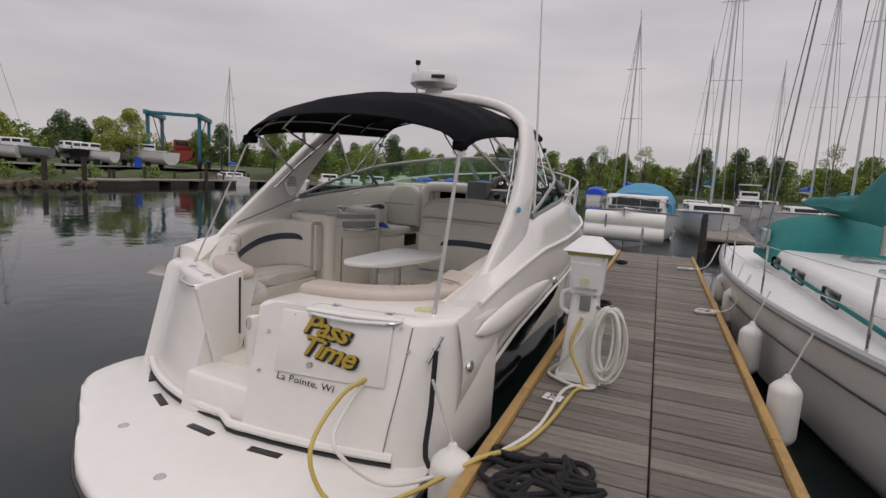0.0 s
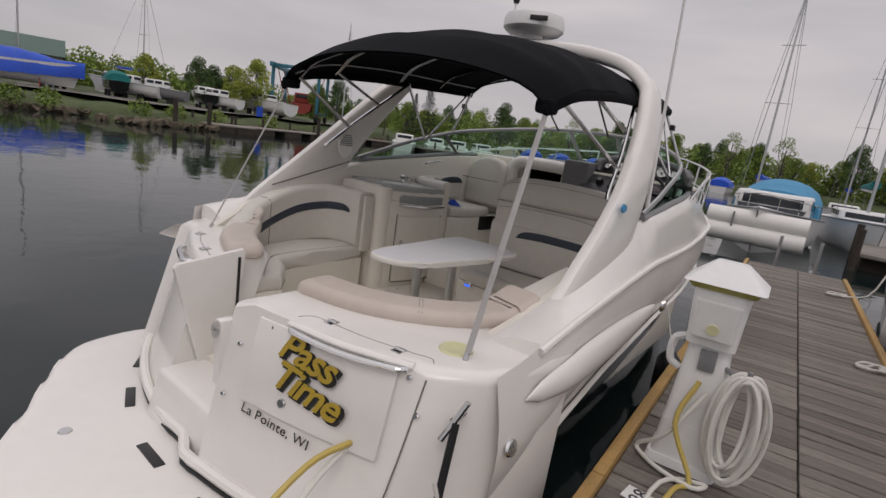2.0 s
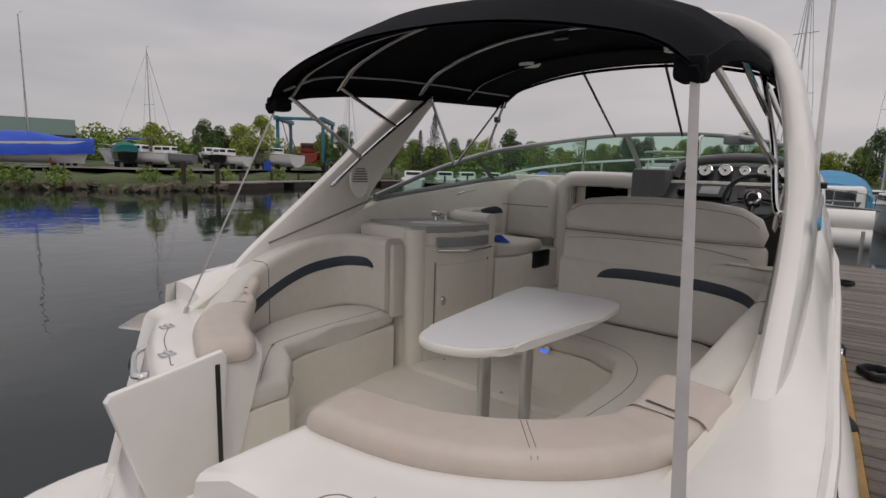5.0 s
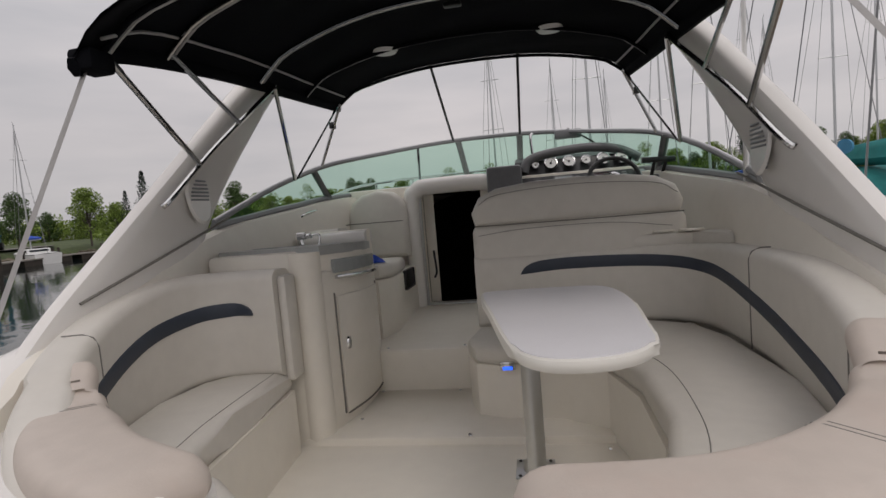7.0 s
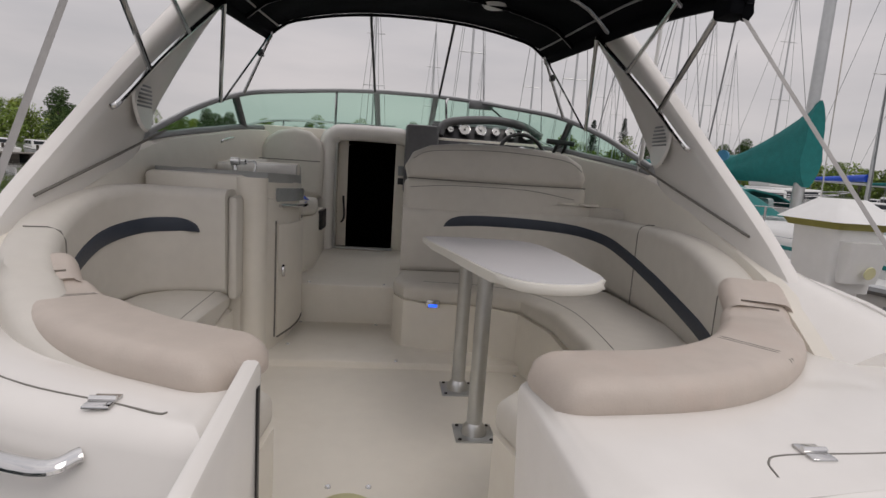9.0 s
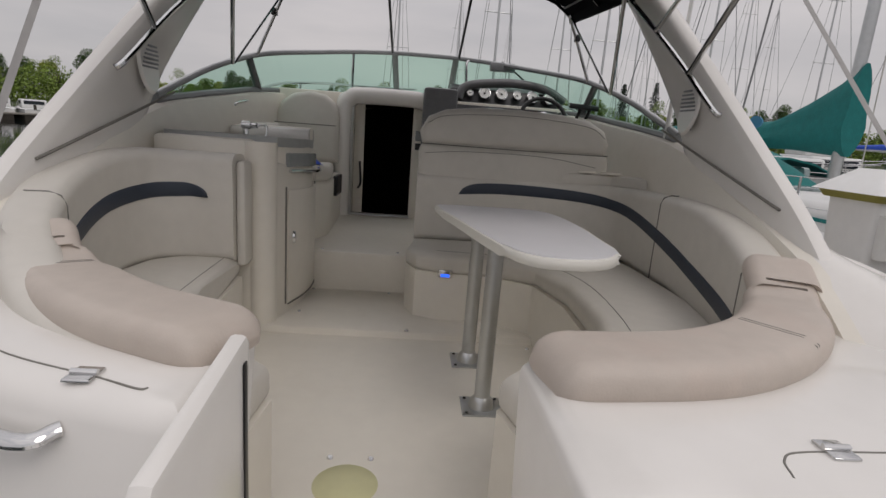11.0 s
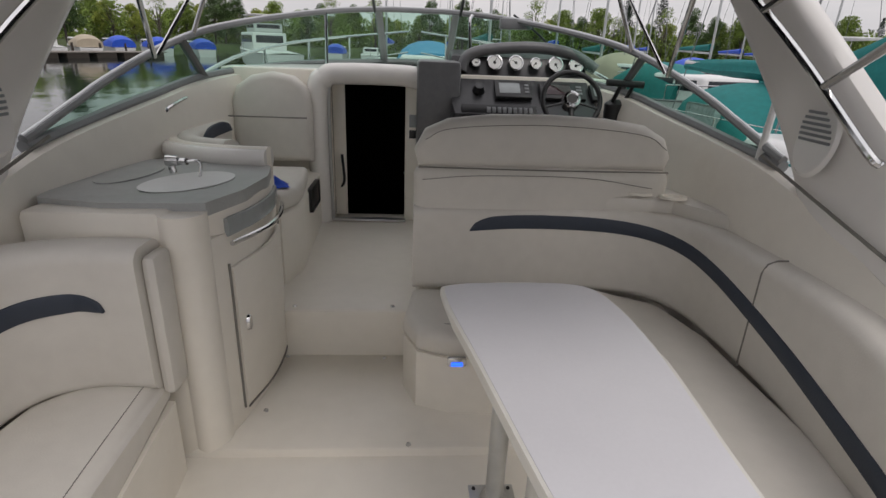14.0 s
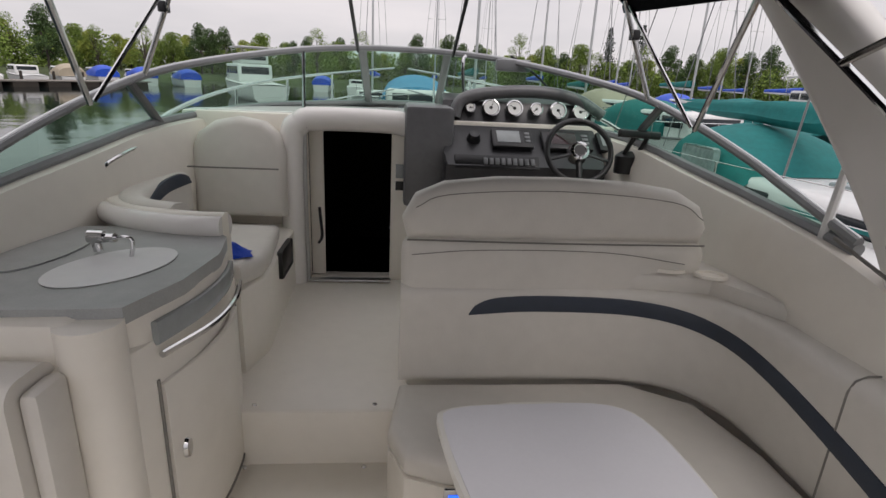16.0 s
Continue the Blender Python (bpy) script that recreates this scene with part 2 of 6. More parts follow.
# ---- mesh helpers ----
drawing = {"frame": None}


def draw_in(frame_of=None):
    """Things built from here on are drawn in this frame."""
    drawing["frame"] = frame_of


def empty(name, at=(0, 0, 0), label="", category="", group="", kind=""):
    ob = new(name)
    ob.location = drawing["frame"](at) if drawing["frame"] else at
    ob.empty_display_size = 0.1
    return tagged(ob, label, category, group, kind)


def stands(ob):
    """Where an object stands in the world."""
    m = ob.matrix_basis.copy()
    return stands(ob.parent) @ ob.matrix_parent_inverse @ m if ob.parent else m


def link(name, bm, mat, parent=None, label="", smooth=40):
    if drawing["frame"]:
        for v in bm.verts:
            v.co = drawing["frame"](v.co)
    bmesh.ops.recalc_face_normals(bm, faces=bm.faces)
    me = bpy.data.meshes.new(name)
    bm.to_mesh(me)
    bm.free()
    me.materials.append(mat)
    if smooth:
        me.shade_smooth()
        me.set_sharp_from_angle(angle=radians(smooth))
    ob = new(name, me)
    if parent:
        ob.parent = parent
        ob.matrix_parent_inverse = stands(parent).inverted()
    if label:
        ob["label"] = label
    return ob


def part(name, bm, mat, parent, label="", smooth=40):
    return link(name, bm, mat, parent, label, smooth)


def thing(name, bm, mat, label, category, group="", kind="", smooth=40):
    return tagged(link(name, bm, mat, None, "", smooth), label, category, group, kind)


def rbox(x0, x1, y0, y1, z0, z1, r=0.02, seg=2, bm=None, m=None):
    own = bmesh.new()
    bmesh.ops.create_cube(own, size=1)
    for v in own.verts:
        v.co = Vector(((x0 + x1) / 2 + v.co.x * (x1 - x0), (y0 + y1) / 2 + v.co.y * (y1 - y0), (z0 + z1) / 2 + v.co.z * (z1 - z0)))
    if r:
        bmesh.ops.bevel(own, geom=own.edges[:], offset=r, segments=seg, profile=0.5, affect='EDGES')
    if m:
        bmesh.ops.transform(own, matrix=m, verts=own.verts)
    return merge(bm, own)


def merge(bm, own):
    if bm is None:
        return own
    me = bpy.data.meshes.new("tmp")
    own.to_mesh(me)
    own.free()
    bm.from_mesh(me)
    bpy.data.meshes.remove(me)
    return bm


def smooth_path(pts, per=6, closed=False):
    p = [Vector(q) for q in pts]
    n = len(p)
    out = []
    for i in range(n if closed else n - 1):
        a = p[(i - 1) % n] if closed or i else p[0] * 2 - p[1]
        b, c = p[i], p[(i + 1) % n]
        d = p[(i + 2) % n] if closed or i + 2 < n else c * 2 - b
        for k in range(per):
            t = k / per
            out.append(0.5 * ((2 * b) + (c - a) * t + (2 * a - 5 * b + 4 * c - d) * t * t + (3 * b - a - 3 * c + d) * t ** 3))
    if not closed:
        out.append(p[-1].copy())
    return out


def loft(rings, closed=True, cap=False, bm=None, loop=False):
    bm = bm or bmesh.new()
    vs = [[bm.verts.new(p) for p in ring] for ring in rings]
    n = len(rings[0])
    m = len(vs)
    for i in range(m if loop else m - 1):
        a, b = vs[i], vs[(i + 1) % m]
        for j in range(n if closed else n - 1):
            k = (j + 1) % n
            quad = [a[j], a[k], b[k], b[j]]
            try:
                bm.faces.new(quad)
            except ValueError:
                pass
    if cap and not loop:
        for ring in (vs[0], vs[-1]):
            try:
                bm.faces.new(ring)
            except ValueError:
                pass
    return bm


def tube(pts, r, n=8, per=5, bm=None, smooth=True, closed=False, taper=None, flat=1.0):
    p = smooth_path(pts, per, closed) if smooth and len(pts) > 2 else [Vector(q) for q in pts]
    rings = []
    up = Vector((0, 0, 1))
    prev = None
    for i, q in enumerate(p):
        a = p[i - 1] if i else (p[-1] if closed else p[0])
        b = p[i + 1] if i + 1 < len(p) else (p[0] if closed else p[-1])
        d = (b - a).normalized()
        if prev is None:
            u = d.cross(up)
            if u.length < 0.1:
                u = d.cross(Vector((1, 0, 0)))
        else:
            u = prev - d * prev.dot(d)
        u.normalize()
        prev = u
        v = d.cross(u)
        rr = r if taper is None else r + (taper - r) * i / (len(p) - 1)
        rings.append([q + (u * math.cos(2 * math.pi * k / n) + v * math.sin(2 * math.pi * k / n) * flat) * rr for k in range(n)])
    return loft(rings, True, not closed, bm, closed)


def lathe(profile, at=(0, 0, 0), n=20, bm=None, m=None):
    own = bmesh.new()
    rings = [[Vector((r * math.cos(2 * math.pi * k / n), r * math.sin(2 * math.pi * k / n), z)) for k in range(n)] for r, z in profile]
    loft(rings, True, True, own)
    bmesh.ops.transform(own, matrix=Matrix.Translation(at) @ (m or Matrix()), verts=own.verts)
    return merge(bm, own)


def prism(outline, z0, z1, bevel=0.0, bm=None, m=None, seg=2):
    own = bmesh.new()
    low = [own.verts.new((x, y, z0)) for x, y in outline]
    f = own.faces.new(low)
    up = bmesh.ops.extrude_face_region(own, geom=[f])
    for v in up["geom"]:
        if isinstance(v, bmesh.types.BMVert):
            v.co.z = z1
    if bevel:
        edges = [e for e in own.edges if abs(e.verts[0].co.z - e.verts[1].co.z) < 1e-6]
        bmesh.ops.bevel(own, geom=edges, offset=bevel, segments=seg, profile=0.5, affect='EDGES')
    if m:
        bmesh.ops.transform(own, matrix=m, verts=own.verts)
    return merge(bm, own)


def sweep(path, profile, per=6, bm=None, cap=True):
    """Moves a closed profile of (outward, up) along a path of (x, y, z); outward is to the right of the way."""
    p = smooth_path(path, per)
    rings = []
    for i, q in enumerate(p):
        a, b = p[max(i - 1, 0)], p[min(i + 1, len(p) - 1)]
        d = Vector(((b - a).x, (b - a).y, 0)).normalized()
        out = Vector((d.y, -d.x, 0))
        rings.append([q + out * u + Vector((0, 0, z)) for u, z in profile])
    return loft(rings, True, cap, bm)


def rounded(w, h, r, n=4, u0=0.0, z0=0.0):
    """A rounded rectangle of (u, z)."""
    pts = []
    for cx, cz, a0 in ((w - r, r, -90), (w - r, h - r, 0), (r, h - r, 90), (r, r, 180)):
        for k in range(n + 1):
            a = radians(a0 + 90 * k / n)
            pts.append((u0 + cx + r * math.cos(a), z0 + cz + r * math.sin(a)))
    return pts


def text_bm(body, size, depth, m, shear=0.0, spacing=1.0, offset=0.0):
    cu = bpy.data.curves.new("txt", 'FONT')
    cu.body, cu.size, cu.extrude, cu.shear, cu.space_character, cu.offset = body, size, depth, shear, spacing, offset
    cu.align_x = 'CENTER'
    cu.resolution_u = 3
    ob = bpy.data.objects.new("txt", cu)
    scene.collection.objects.link(ob)
    dg = bpy.context.evaluated_depsgraph_get()
    me = bpy.data.meshes.new_from_object(ob.evaluated_get(dg))
    bm = bmesh.new()
    bm.from_mesh(me)
    bpy.data.objects.remove(ob)
    bpy.data.meshes.remove(me)
    bmesh.ops.transform(bm, matrix=m, verts=bm.verts)
    return bm


def lerp_table(rows, y):
    for (a, va), (b, vb) in zip(rows, rows[1:]):
        if y <= b:
            t = max(0.0, (y - a) / (b - a))
            return va + (vb - va) * t
    return rows[-1][1]


WATER_Z = -0.55
DOCK_AT = Matrix.Translation((2.075, 7.356, 0)) @ Matrix.Rotation(radians(3.2), 4, 'Z') @ Matrix.Translation((-1.97, -7.14, 0))
LENGTHS = [(7.2, 7.17), (7.64, 7.57), (8.13, 8.03), (8.5, 8.42), (9.07, 8.96), (10.0, 9.66), (10.5, 10.08), (11.0, 10.62), (16.0, 15.3)]
LOWERED = [(7.0, 0.0), (8.2, 0.045), (9.0, 0.075), (10.0, 0.12), (11.0, 0.13), (16.0, 0.10)]


def boat_frame(p):
    """From the boat's own drawing to the place: stations along the keel, and the sheer line's fall towards the bow."""
    p = Vector(p)
    y = p.y if p.y < 7.2 else lerp_table(LENGTHS, p.y)
    return Vector((p.x, y, p.z - lerp_table(LOWERED, p.y) * min(1.0, max(0.0, (p.z - 0.35) / 0.6))))


def stern_frame(p):
    """The stern block leans forward from the platform upwards, the gate's side more."""
    p = Vector(p)
    up = (p.z + 0.3) / 1.16 * max(0.0, min(1.0, (7.25 - p.y) / 0.5))
    return boat_frame((p.x, p.y + (0.30 if p.x < -0.2 else 0.20) * up, p.z - 0.15 * max(0.0, p.z) / 0.86))


def pad_frame(p):
    p = Vector(p)
    return boat_frame((p.x, p.y + 0.17 * max(0.0, min(1.0, (7.4 - p.y) / 0.5)), p.z - 0.12 * max(0.0, min(1.0, (7.5 - p.y) / 0.5))))


def helm_frame(p):
    return boat_frame(Vector(p) + Vector((0, 0.17, 0.02)))


def dash_frame(p):
    return boat_frame(Vector(p) + Vector((-0.10, 0, 0.085)))


def dock_frame(p):
    return DOCK_AT @ Vector(p)


# ---- the setting: water, dock ----
bm = bmesh.new()
g = 900
for a, b in ((-g, -g), (g, -g), (g, g), (-g, g)):
    bm.verts.new((a, b, WATER_Z))
bm.faces.new(bm.verts)
thing("water", bm, WATER, "calm dark lake water with soft ripples", "water", kind="structure", smooth=0)

draw_in(dock_frame)
DOCK_L, DOCK_M, DOCK_R, DOCK_Y0, DOCK_Y1 = 1.79, 2.67, 3.41, -3.0, 17.3
bm = rbox(DOCK_L + 0.02, DOCK_R - 0.02, DOCK_Y0, DOCK_Y1, -0.34, -0.045, 0.01)
dock = thing("pavement", bm, DARKWOOD, "floating dock with weathered grey plank decking", "dock", kind="structure")
for x0, x1 in ((DOCK_L - 0.07, DOCK_L), (DOCK_R, DOCK_R + 0.07)):
    for k in range(4):
        ya = DOCK_Y0 + (DOCK_Y1 - DOCK_Y0) * k / 4
        yb = DOCK_Y0 + (DOCK_Y1 - DOCK_Y0) * (k + 1) / 4 - 0.008
        part("edge_timber", rbox(x0, x1, ya, yb, -0.20, 0.035, 0.012), EDGE, dock, "yellowed edge timber, chipped")
for x in (DOCK_M - 0.5, DOCK_M + 0.45):
    for k in range(6):
        y = DOCK_Y0 + 1.2 + k * 3.1
        part("float", rbox(x - 0.3, x + 0.3, y - 0.9, y + 0.9, WATER_Z - 0.15, -0.33, 0.04), BLACKP, dock, "black plastic float")

# ---- the motor boat ----
draw_in(boat_frame)
BEAM = [(5.9, 1.44), (6.3, 1.53), (6.6, 1.60), (7.1, 1.62), (8.5, 1.58), (10.5, 1.53), (12.0, 1.39), (13.2, 1.12), (14.3, 0.74), (15.2, 0.34), (15.7, 0.06)]
SHEER = [(5.9, 0.65), (6.4, 0.68), (7.2, 0.84), (8.7, 1.03), (10.5, 1.12), (13.0, 1.20), (15.7, 1.26)]
SPLIT = [(5.9, -0.36), (6.3, -0.28), (6.7, -0.05), (7.3, 0.16), (8.2, 0.30), (9.5, 0.42), (11.5, 0.54), (15.7, 0.80)]
boat = empty("cabin_cruiser", (0, 9, WATER_Z), "white cabin cruiser with black lower hull, moored at the dock", "boat")


def hull_side(y, side):
    b, s, k = lerp_table(BEAM, y), lerp_table(SHEER, y), lerp_table(SPLIT, y)
    return b * side, s, k


STERN0 = {-1: 6.98, 1: 6.55}


def stations(side):
    return [STERN0[side] + (15.7 - STERN0[side]) * (i / 44) ** 1.1 for i in range(45)]


rings_u, rings_l = [], []
for i in range(45):
    ru, rl = [], []
    for side in (-1, 1):
        y = stations(side)[i]
        b, s, k = hull_side(y, side)
        col = []
        for j in range(9):
            t = j / 8
            z = k + (s - k) * t
            bulge = 0.09 * math.sin(math.pi * t) * max(0.3, 1 - max(0.0, y - 6.5) / 4)
            col.append(Vector((b * (0.965 + 0.035 * t) + side * bulge, y, z)))
        low = [Vector((b * (0.70 + 0.25 * t ** 0.6), y, -0.85 + (k + 0.85) * t)) for t in (0, 0.2, 0.4, 0.6, 0.8, 1.0)]
        if side < 0:
            ru += col[::-1]
            rl += low[::-1]
        else:
            ru2, rl2 = col, low
    rings_u.append((ru, ru2))
    rings_l.append((rl, rl2))
bm = bmesh.new()
for k in (0, 1):
    loft([r[k] for r in rings_u], False, False, bm)
part("upper_hull", bm, GEL, boat, "glossy white gelcoat topsides")
bm = loft([a + b for a, b in rings_l], False, False)
part("lower_hull", bm, BLACKHULL, boat, "glossy black lower hull")
for side in (-1, 1):
    bm = tube([Vector((hull_side(y, side)[0] * 0.972 + side * 0.014, y, hull_side(y, side)[2])) for y in stations(side)[1:-1:2]], 0.017, 8, 2)
    part("boot_stripe", bm, GEL, boat, "white moulded line between hull colours")
    bm = tube([Vector((hull_side(y, side)[0] + side * 0.012, y, hull_side(y, side)[1] - 0.01)) for y in stations(side)[2:-1:2]], 0.02, 8, 2)
    part("rub_rail", bm, GEL, boat, "white rub rail")
    # long teardrop air scoop
    rr = []
    for i in range(21):
        t = i / 20
        y = 6.72 + 2.40 * t
        w = 0.105 * math.sin(math.pi * min(1, t ** 0.8)) ** 0.6 if 0 < t < 1 else 0.004
        zc = 0.58 + 0.05 * t
        x = hull_side(y, side)[0] + side * (0.05 - 0.03 * t)
        rr.append([Vector((x + side * w * 0.62 * max(0, math.cos(a)), y, zc + w * math.sin(a) * 1.05)) for a in [radians(-90 + 18 * q) for q in range(11)]])
    part("side_scoop", loft(rr, False), GEL, boat, "moulded teardrop bulge")
    for dz in (-0.03, 0.035):
        bm = lathe([(0.0, 0.02), (0.032, 0.02), (0.038, 0.0)], (0, 0, 0), 16, None, Matrix.Translation((side * (hull_side(9.0, side)[0] * side + 0.055), 9.16 + dz, 0.63)) @ Matrix.Rotation(side * radians(90), 4, 'Y') @ Matrix.Diagonal((1.4, 0.9, 1, 1)))
        part("side_vent", bm, STEEL, boat, "chrome oval vent")

# windshield base and coaming line, from the stern quarter round the bow side
BASE = [(1.30, 6.90, 0.69), (1.41, 7.35, 0.88), (1.44, 8.0, 1.10), (1.45, 8.65, 1.32), (1.43, 9.6, 1.45), (1.37, 10.6, 1.555), (1.06, 11.4, 1.61), (0.55, 11.86, 1.64), (0.0, 12.0, 1.65)]
base_r = smooth_path(BASE, 6)
for side in (-1, 1):
    rings = []
    n = len(base_r)
    for i, p in enumerate(base_r):
        if side < 0 and p.y < 7.0:
            continue
        t = max(0.0, (i - 18) / (n - 1 - 18))
        y = p.y if i <= 18 else base_r[18].y + (15.7 - base_r[18].y) * t ** 1.25
        q = Vector((lerp_table(BEAM, y), y, lerp_table(SHEER, y)))
        ring = []
        for j in range(7):
            s = j / 6
            c = p.lerp(q, s)
            c.z += 0.10 * math.sin(math.pi * s) * (1 if i > 18 else 0.25)
            ring.append(Vector((c.x * side, c.y, c.z)))
        if not rings:
            rings.append([v + Vector((-0.02 * side, -0.02, -0.16)) for v in ring])
        rings.append(ring)
    part("deck", loft(rings, False), GEL, boat, "white moulded deck")
    rings = []
    for i, p in enumerate(base_r[:38]):
        inn = Vector((p.x - 0.05, p.y - (0.05 if i > 30 else 0), p.z))
        rings.append([Vector((p.x * side, p.y, p.z)), Vector((inn.x * side, inn.y, inn.z - 0.015)), Vector(((inn.x - 0.03) * side, inn.y, inn.z - 0.12)), Vector(((inn.x - 0.06) * side, inn.y, 0.12))])
    part("cockpit_liner", loft(rings, False), LINER, boat, "cream moulded cockpit side")


# stern moulding with the boarding gap
draw_in(stern_frame)
def stern_y(x):
    return 6.0 + 0.17 * (x / 1.3) ** 2 if x > 0 else 6.08 + 0.40 * (abs(x) / 1.3) ** 2


def stern_outline(side, x1):
    pts = [(side * (x1 + (1.36 - x1) * k / 8), stern_y(side * (x1 + (1.36 - x1) * k / 8))) for k in range(9)]
    s = 0.0 if side > 0 else 0.25
    return pts + [(side * x, y + s * f) for x, y, f in ((1.47, 6.25, 1), (1.56, 6.35, 1), (1.62, 6.50, 1), (1.66, 6.80, 0.9), (1.66, 7.15, 0.6), (1.40, 7.12, 0.6), (1.20, 7.0, 0.4), (0.85, 6.72, 0.2), (0.5, 6.60, 0), (x1, 6.56, 0))]


GAP_P, GAP_S = -0.42, 0.25
part("stern_quarter", prism(stern_outline(1, GAP_S), -0.30, 0.86, 0.06, seg=4), GEL, boat, "white stern moulding")
part("stern_quarter", prism(stern_outline(-1, -GAP_P), -0.30, 0.86, 0.06, seg=4), GEL, boat, "white stern moulding")
part("boarding_step", rbox(GAP_P - 0.02, GAP_S + 0.02, 6.06, 6.58, -0.34, 0.085, 0.03), GEL, boat, "white boarding step")

draw_in(boat_frame)
foot = [(x, stern_y(x) + 0.028, 0) for x in [0.15 * k - 1.35 for k in range(19)]]
part("stern_moulding", tube([(x, y - 0.01, -0.145) for x, y, z in foot], 0.030, 8, 2), GEL, boat, "rounded white moulding along the transom's foot")
part("stern_strip", tube([(x, y - 0.02, -0.192) for x, y, z in foot], 0.014, 8, 2), BLACKP, boat, "dark strip above the platform")
# swim platform
draw_in(boat_frame)
plat = [(-1.50, 6.95), (-1.68, 6.60), (-1.62, 6.16), (-1.32, 5.90), (-0.88, 5.63), (-0.25, 5.24), (0.4, 5.06), (0.95, 5.06), (1.34, 5.22), (1.54, 5.5), (1.60, 5.9), (1.56, 6.40)]
plat_s = [(p.x, p.y) for p in smooth_path([(x, y, 0) for x, y in plat], 4)]
swim = part("swim_platform", prism(plat_s, -0.33, -0.205, 0.04, seg=3), GEL, boat, "white moulded swim platform")
part("platform_trim", tube([(x * 1.004, y - 0.005, -0.28) for x, y in plat_s], 0.018, 8, 1), BLACKP, swim, "black rubbing strip")
for x, y, a in ((-1.12, 6.37, 38), (-0.66, 6.10, 24), (-0.02, 5.93, 4), (0.56, 5.93, -6)):
    m = Matrix.Translation((x, y, -0.2045)) @ Matrix.Rotation(radians(-a), 4, 'Z')
    part("drain_slot", rbox(-0.12, 0.12, -0.028, 0.028, -0.004, 0.006, 0.003, m=m), BLACKP, swim, "black drain slot")
for x, y in ((0.25, 5.42), (-0.5, 5.7)):
    part("fill_cap", lathe([(0, 0.008), (0.03, 0.008), (0.035, 0)], (x, y, -0.205)), STEEL, swim, "round steel cap")

# engine hatch on the stern
draw_in(stern_frame)
rings = []
for i in range(15):
    x = 0.46 + 0.78 * i / 14
    y = stern_y(x) - 0.002
    ring = []
    for (u, z) in rounded(0.012, 0.49, 0.006, 2, 0, 0.33):
        ring.append(Vector((x, y - u, z)))
    rings.append(ring)
hatch = part("engine_hatch", loft(rings, True, True), GEL, boat, "slightly raised white hatch panel")
part("grab_handle", tube([(0.66, stern_y(0.66) - 0.0, 0.825), (0.71, stern_y(0.71) - 0.035, 0.825), (0.97, stern_y(0.97) - 0.045, 0.815), (1.22, stern_y(1.22) - 0.035, 0.825), (1.27, stern_y(1.27) - 0.0, 0.825)], 0.016, 10), STEEL, hatch, "polished curved grab handle")
part("handle_lip", tube([(0.63, stern_y(0.63) + 0.01, 0.84), (0.95, stern_y(0.95) - 0.008, 0.84), (1.29, stern_y(1.29) + 0.01, 0.84)], 0.02, 10), GEL, hatch)
part("grab_handle", tube([(-0.66, stern_y(-0.66) - 0.0, 0.78), (-0.72, stern_y(-0.72) - 0.05, 0.77), (-0.96, stern_y(-0.96) - 0.05, 0.77), (-1.02, stern_y(-1.02) - 0.0, 0.78)], 0.016, 10), STEEL, boat, "polished curved grab handle")
for x, z in ((0.36, 0.62), (0.55, 0.79), (1.29, 0.79), (1.36, 0.62), (0.33, 0.3), (-0.46, 0.66), (-1.1, 0.74)):
    part("stud", lathe([(0, 0.012), (0.011, 0.012), (0.014, 0)], (x, stern_y(x) - 0.002, z), 10, None, Matrix.Rotation(radians(90), 4, 'X')), STEEL, boat)
for y, z in ((6.62, 0.65), (6.95, 0.74), (7.3, 0.81), (7.65, 0.86)):
    part("stud", lathe([(0, 0.012), (0.011, 0.012), (0.014, 0)], (lerp_table(BEAM, y) + 0.012, y, z), 10, None, Matrix.Rotation(radians(90), 4, 'Y')), STEEL, boat)
part("corner_seam", tube([(1.28, stern_y(1.28) - 0.003, -0.2), (1.33, stern_y(1.33) - 0.003, 0.35), (1.36, stern_y(1.36) - 0.001, 0.80)], 0.004, 6), SEAMM, boat)

LET = Matrix.Rotation(radians(8), 4, 'Z') @ Matrix.Rotation(radians(90), 4, 'X')
for body, x, z in (("Pass", 0.80, 0.655), ("Time", 0.83, 0.485)):
    at = Matrix.Translation((x, stern_y(x) - 0.026, z)) @ LET @ Matrix.Rotation(radians(-9), 4, 'Z')
    part("lettering_shadow", text_bm(body, 0.212, 0.002, Matrix.Translation((0.012, 0.002, -0.012)) @ at, 0.25, 0.92, 0.010), INK, hatch, "black drop shadow of the lettering", 0)
    part("lettering", text_bm(body, 0.212, 0.002, Matrix.Translation((0, -0.007, 0)) @ at, 0.25, 0.92, 0.004), GOLD, hatch, "gold script boat name", 0)
part("home_port", text_bm("La Pointe, WI", 0.075, 0.001, Matrix.Translation((0.70, stern_y(0.70) - 0.008, 0.255)) @ LET @ Matrix.Rotation(radians(-4), 4, 'Z'), 0, 1.05), INK, hatch, "small black home port lettering", 0)["kind"] = "stuff"
part("lock", lathe([(0, 0.012), (0.022, 0.012), (0.026, 0)], (0.72, stern_y(0.72) - 0.012, 0.42), 14, None, Matrix.Rotation(radians(90), 4, 'X')), STEEL, hatch)
part("hull_ring", lathe([(0, 0.012), (0.03, 0.015), (0.04, 0.012), (0.045, 0)], (1.665, 6.50, 0.475), 18, None, Matrix.Rotation(radians(75), 4, 'Y')), STEEL, boat, "round chrome fitting")
part("filler_disc", lathe([(0, 0.005), (0.05, 0.005), (0.06, 0.012), (0.075, 0.012), (0.08, 0)], (1.31, 6.44, 0.86), 24), YELLOWP, boat, "faded yellow round recess")
